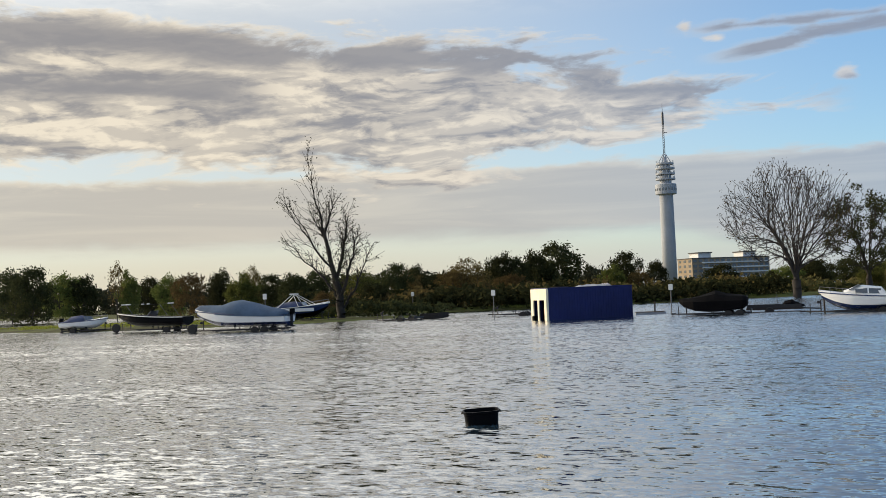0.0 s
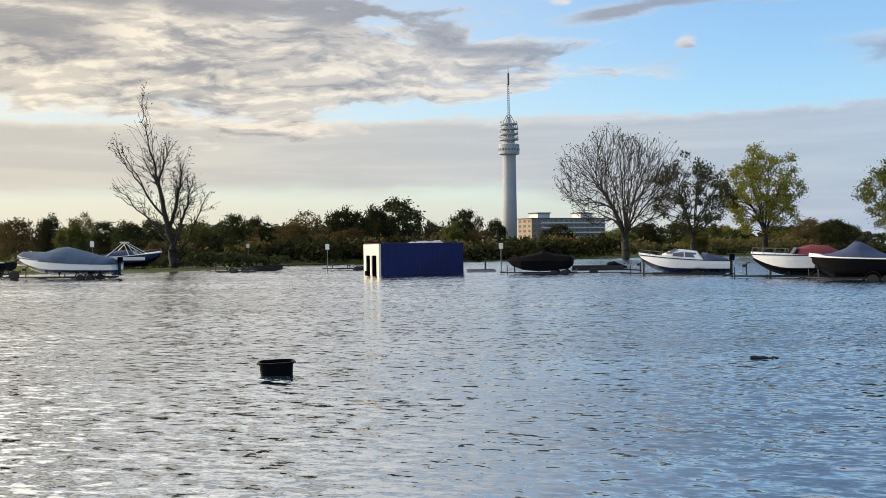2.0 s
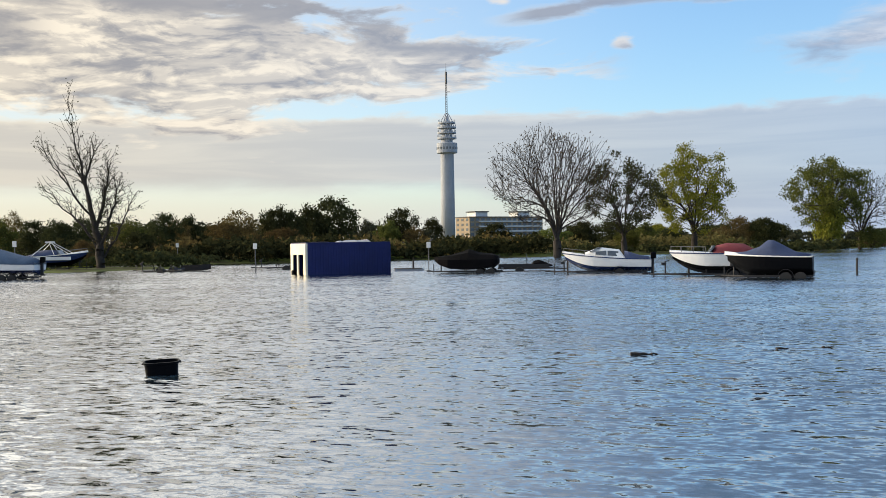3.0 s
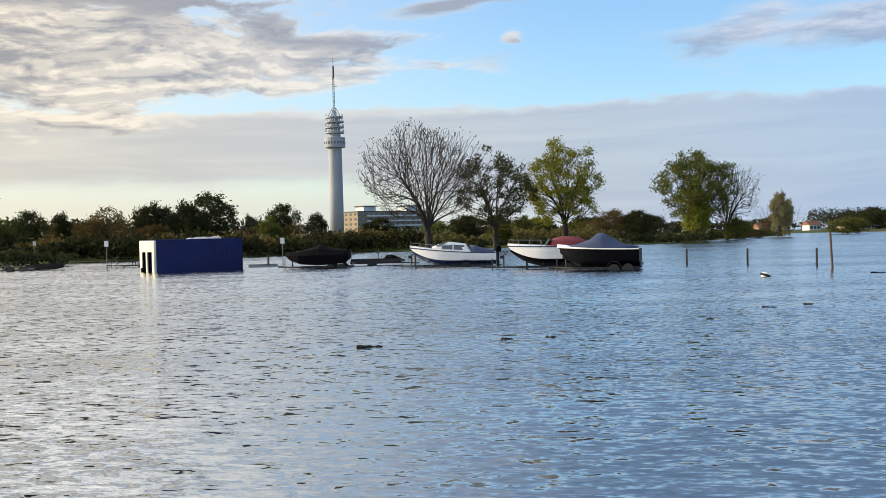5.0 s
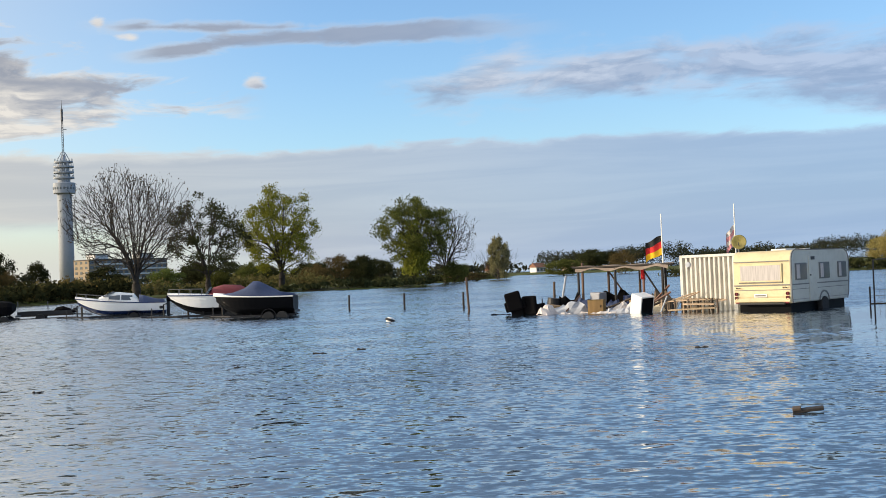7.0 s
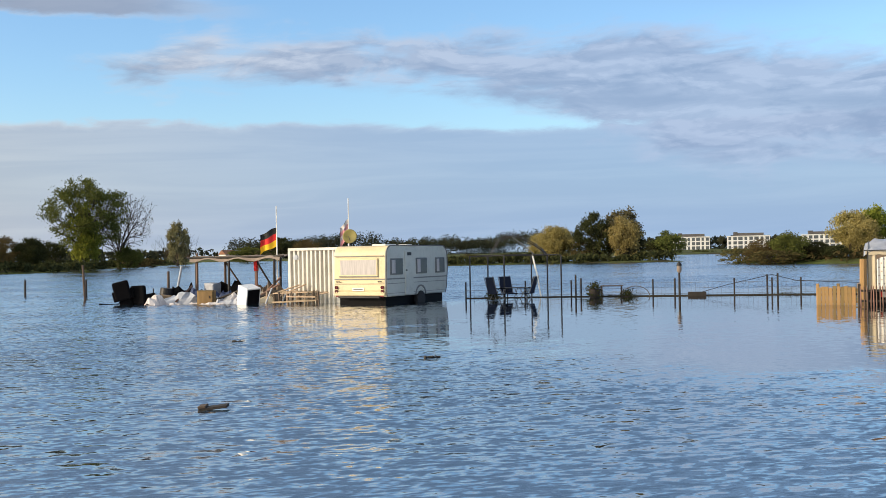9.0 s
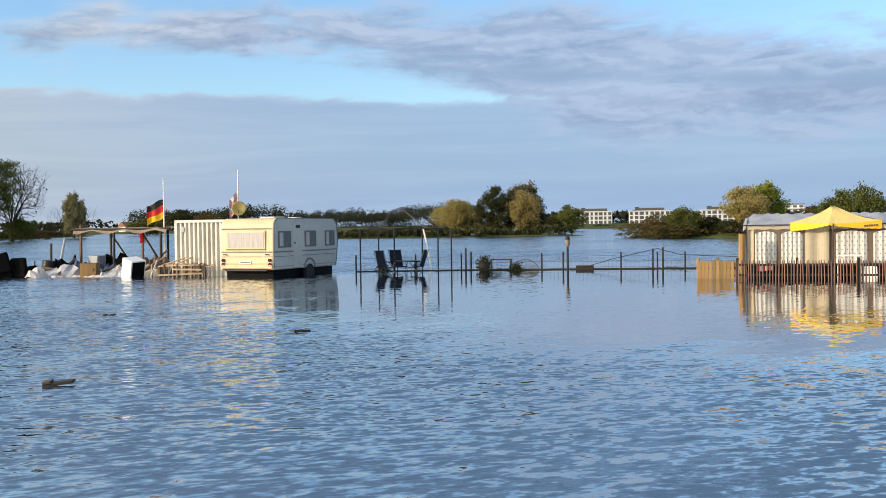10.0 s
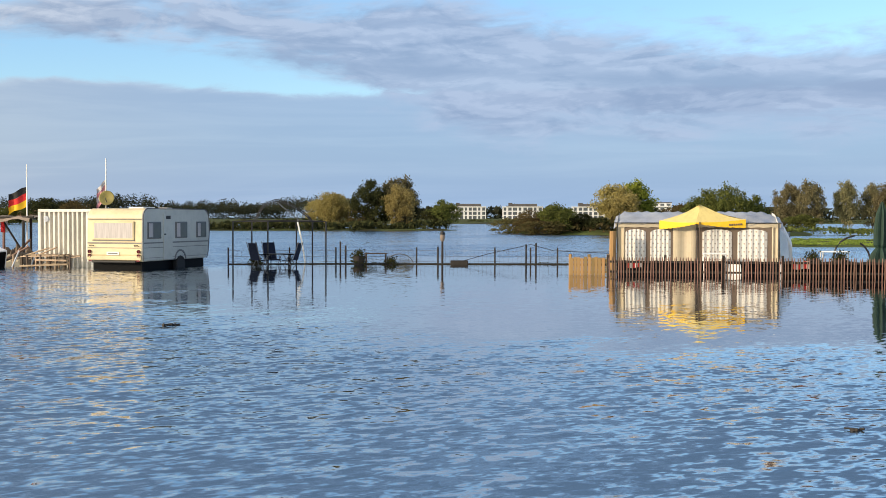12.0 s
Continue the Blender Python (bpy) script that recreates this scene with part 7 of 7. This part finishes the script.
def party_tent():
    """Yellow pyramid canopy on thin legs in front of the awning."""
    ob = thing("yellow_canopy", "sun-lit yellow pyramid canopy with a printed valance", "canopy", local_tent())
    ap = (2.94, 2.55, 2.30)
    cor = [(1.60, 2.20, 1.76), (2.80, 1.85, 1.70), (4.42, 2.20, 1.80), (3.2, 3.5, 2.10)]
    drop = (0.27, 0.03, 0.26, 0.05)
    bm = bmesh.new()
    for i in range(4):
        a, b = Vector(cor[i]), Vector(cor[(i + 1) % 4])
        rows = []
        for k in range(7):
            v = k / 6
            row = []
            for j in range(13):
                p = a.lerp(b, j / 12).lerp(Vector(ap), v)
                p.z += -0.03 * math.sin(math.pi * j / 12) * (1 - v) - 0.07 * math.sin(math.pi * v) + 0.012 * math.sin(j * 2.3 + k)
                row.append(p)
            rows.append(row)
        loft(rows, bm, caps=False)
    bmesh.ops.remove_doubles(bm, verts=bm.verts, dist=0.001)
    part("canopy", bm, M["yellow_cloth"], ob, smooth=True)
    for i in range(4):
        a, b = Vector(cor[i]), Vector(cor[(i + 1) % 4])
        rings = []
        for j in range(25):
            p = a.lerp(b, j / 24)
            p.z -= 0.03 * math.sin(math.pi * j / 24)
            deep = drop[i] + (drop[(i + 1) % 4] - drop[i]) * j / 24
            rings.append([(p.x, p.y - 0.004, p.z + 0.01), (p.x, p.y - 0.012, p.z - deep - 0.02 * abs(math.sin(j * 1.05)))])
        part("valance", loft(rings, caps=False), M["yellow_bright"], ob)
    for i in range(6):
        p = Vector(cor[1]).lerp(Vector(cor[2]), 0.68 + 0.045 * i)
        part("print_bar", box((0.055, 0.004, 0.06), (p.x, p.y - 0.024, p.z - 0.14), rot=Euler((0, 0, 0.2))), M["tent_brown"], ob)
    part("leg", tube([(cor[1][0] + 0.12, cor[1][1], -0.5), (cor[1][0] + 0.12, cor[1][1], 1.72)], 0.024, 6), M["wood"], ob)
    part("centre_pole", tube([(ap[0], ap[1], -0.5), (ap[0], ap[1], ap[2])], 0.03, 6), M["wood"], ob)
    return ob


M["yellow_bright"] = mat("yellow_valance", (0.86, 0.52, 0.02), 0.7, 0, 0.1, 2, 0.1)
party_tent()


def picket_fence():
    ob = thing("picket_fence", "reddish brown picket fence standing in the flood", "fence", local_tent())
    L = (TB - TA).length + 2.2
    bm = bmesh.new()
    h = 1.0
    prof = [(0.018 * math.cos(a), 0.018 * math.sin(a)) for a in np.linspace(0, 2 * math.pi, 8, endpoint=False)]
    loft([[(a * s, b * s, z) for a, b in prof] for z, s in ((0, 1), (h - 0.06, 1), (h, 0.35))], bm, True)
    me = bpy.data.meshes.new("picket")
    bmesh.ops.recalc_face_normals(bm, faces=bm.faces)
    bm.to_mesh(me)
    bm.free()
    me.materials.append(M["picket"])
    r = random.Random(2)
    n = int(L / 0.092)
    for i in range(n):
        mpart("picket", me, ob, pose(0.05 + i * 0.092 + r.uniform(-0.007, 0.007), r.uniform(-0.006, 0.006), -0.38 + r.uniform(-0.02, 0.015), 0, r.uniform(-1.6, 1.6), 0))
    for z in (0.14, 0.46):
        part("rail", box((L, 0.03, 0.07), (L / 2, 0.03, z), 0.004), M["dark_wood"], ob)
    for i in range(int(L / 1.8) + 1):
        part("post", box((0.08, 0.08, 1.15), (i * 1.8, 0.075, 0.10), 0.008), M["dark_wood"], ob)
    return ob


picket_fence()
# dark sheet on posts, added so that the picket gaps read black
screen = thing("wind_screen", "dark sheet added behind the picket fence to darken its gaps", "screen", local_tent())
part("cloth", loft([[(5.45 + 0.2 * j, 0.14 + 0.02 * math.sin(j * 1.7), -0.35), (5.45 + 0.2 * j, 0.14 + 0.02 * math.sin(j * 1.3), 0.5 + 0.015 * math.sin(j * 2.1))] for j in range(26)], caps=False), M["black_cloth"], screen)
for j in range(4):
    part("tie_post", tube([(5.5 + 1.6 * j, 0.16, -0.5), (5.5 + 1.6 * j, 0.16, 0.54)], 0.02, 6), M["dark_metal"], screen)


def plank_fence():
    """Short run of honey-coloured boards at the side of the plot."""
    a, b = Vector((41.5, 20.2, 0)), Vector((42.15, 19.15, 0))
    d = b - a
    ob = thing("board_fence", "short honey-coloured board fence in the water", "fence", Matrix.Translation(a) @ Matrix.Rotation(math.atan2(d.y, d.x), 4, "Z"))
    n = int(d.length / 0.114)
    me = bpy.data.meshes.new("board")
    bm = box((0.105, 0.02, 0.95), (0, 0, 0.10), 0.004)
    bm.to_mesh(me)
    bm.free()
    me.materials.append(M["plank"])
    r = random.Random(7)
    for i in range(n):
        mpart("board", me, ob, pose(0.06 + 0.114 * i, r.uniform(-0.004, 0.004), r.uniform(-0.03, 0.03), 0, r.uniform(-0.8, 0.8), 0))
    for z in (0.10, 0.48):
        part("rail", box((d.length, 0.03, 0.07), (d.length / 2, 0.03, z)), M["plank"], ob)
    for u in (0, 0.5, 1):
        part("post", box((0.09, 0.09, 1.25), (d.length * u, 0.07, 0.05), 0.01), M["plank"], ob)
    return ob


plank_fence()
stake(43.15, 19.75, 1.42, 0.12, (0, 0), "gate_post", "thick orange-brown wooden post by the tent", "plank")
garden_table(45.0, 17.0, TURN, 0.8, 0.6, 0.80, "white_gel", "white plastic garden table before the tent", -0.1)
garden_table(47.6, 14.2, TURN, 0.9, 0.7, 0.82, "white_gel", "white plastic garden table behind the fence", -0.05)
garden_table(48.8, 12.6, TURN, 0.7, 0.6, 0.62, "white_gel", "white plastic garden table behind the fence", -0.05)


def plastic_chair(x, y, turn):
    ob = thing("plastic_chair", "white plastic garden chair behind the fence", "chair", pose(x, y, -0.60, 0, 0, turn), "white garden chairs")
    part("seat", box((0.46, 0.46, 0.04), (0, 0, 0.44), 0.015), M["white_gel"], ob)
    part("backrest", box((0.04, 0.46, 0.48), (-0.24, 0, 0.70), 0.015, rot=Euler((0, -0.15, 0))), M["white_gel"], ob)
    for sx in (-1, 1):
        for sy in (-1, 1):
            part("leg", tube([(sx * 0.24, sy * 0.24, -0.3), (sx * 0.20, sy * 0.20, 0.43)], 0.02, 6), M["white_gel"], ob)
    return ob


pc = plastic_chair(45.9, 16.7, TURN + 60)
for x, y, t in ((46.6, 15.4, 100), (47.0, 15.0, 20), (49.4, 12.2, 80)):
    copy_thing(pc, pose(x, y, -0.60, 0, 0, TURN + t))


def striped_cloth(x, name="striped_cloth"):
    ob = thing(name, "red and white striped cloth hung over the fence", "cloth", local_tent() @ pose(x, 0.062, 0.45) @ Matrix.Diagonal((0.9, 0.5, 0.85, 1)), "cloths on the fence")
    for i in range(6):
        rings = [[(i * 0.09 - 0.27 + 0.09 * u, -0.015 - 0.012 * math.sin((i + u) * 2.5) - 0.01 * k, 0.06 - 0.09 * k - 0.02 * math.sin(i + u)) for k in range(4)] for u in (0, 0.5, 1.0)]
        part("stripe", loft(rings, caps=False), M["flag_red" if i % 2 == 0 else "flag_pale"], ob)
    return ob


striped_cloth(0.85)
striped_cloth(5.95)


def hoop_arch():
    ob = thing("curved_trellis", "pair of dark curved garden trellis posts", "trellis", pose(48.9, 14.3, 0, 0, 0, TURN))
    part("rib", tube([(-0.50, 0, -0.4), (-0.56, 0, 0.3), (-0.55, 0, 0.6), (-0.48, 0, 0.86), (-0.34, 0, 1.06), (-0.14, 0, 1.2), (0.12, 0, 1.28)], 0.035, 6), M["dark_metal"], ob)
    part("rib", tube([(0.30, 0.1, 1.02), (0.44, 0.1, 0.92), (0.56, 0.1, 0.74), (0.63, 0.1, 0.5), (0.64, 0.1, 0.2), (0.62, 0.1, -0.4)], 0.035, 6), M["dark_metal"], ob)
    return ob


hoop_arch()


def parasol(x, y):
    ob = thing("closed_parasol", "closed dark green garden parasol", "parasol", pose(x, y, -0.2, 0, 3, 0))
    part("pole", tube([(0, 0, -0.3), (0, 0, 2.35)], 0.025, 8), M["wood"], ob)
    rings = []
    for z, r in ((0.55, 0.36), (0.95, 0.24), (1.12, 0.13), (1.2, 0.19), (1.7, 0.2), (2.2, 0.15), (2.5, 0.05), (2.58, 0.02)):
        rings.append([((r * (1 + 0.22 * math.cos(8 * a))) * math.cos(a), (r * (1 + 0.22 * math.cos(8 * a))) * math.sin(a), z) for a in np.linspace(0, 2 * math.pi, 32, endpoint=False)])
    part("folded_canopy", loft(rings, close=True), M["green_cloth"], ob)
    return ob


M["green_cloth"] = mat("dark_green_canvas", (0.007, 0.030, 0.020), 0.8, 0, 0.25, 2, 0.2)
parasol(47.55, 12.64)
for k, (u, v) in enumerate(((6.5, 1.6), (7.3, 1.2))):
    p = local_tent() @ Vector((u, v, 0))
    planter(p.x, p.y, 0.45, 0.62, "potted shrub standing by the tent")


def towed_caravan_end():
    """The rounded white end of the caravan that the awning leans on."""
    ob = thing("awning_caravan", "white caravan end behind the awning", "caravan", local_tent())
    rings = []
    for u, w, t in ((0.3, 1.0, 2.0), (4.6, 1.0, 2.02), (5.25, 1.0, 2.0), (5.58, 1.0, 1.86), (5.95, 0.96, 1.52), (6.2, 0.92, 1.0), (6.22, 0.9, 0.2)):
        rings.append([(u, 4.95, 0.05), (u, 4.9, t - 0.2), (u, 5.05, t), (u, 6.6, t), (u, 6.8, t - 0.2), (u, 6.8, 0.05)])
    part("shell", loft(rings), M["white_gel"], ob)
    part("window", box((0.03, 1.1, 0.5), (6.16, 5.9, 1.10), 0.02), M["glass"], ob)
    part("awning_wing", loft([[(5.52, 2.3, -0.2), (5.52, 2.3, 1.6), (5.5, 4.8, 1.9)], [(6.12, 4.2, -0.2), (5.95, 4.2, 1.2), (5.8, 4.8, 1.5)]], caps=False), M["white_metal"], ob)
    part("chassis", box((6, 1.4, 0.1), (3.4, 5.9, 0.0)), M["dark_metal"], ob)
    return ob


towed_caravan_end()
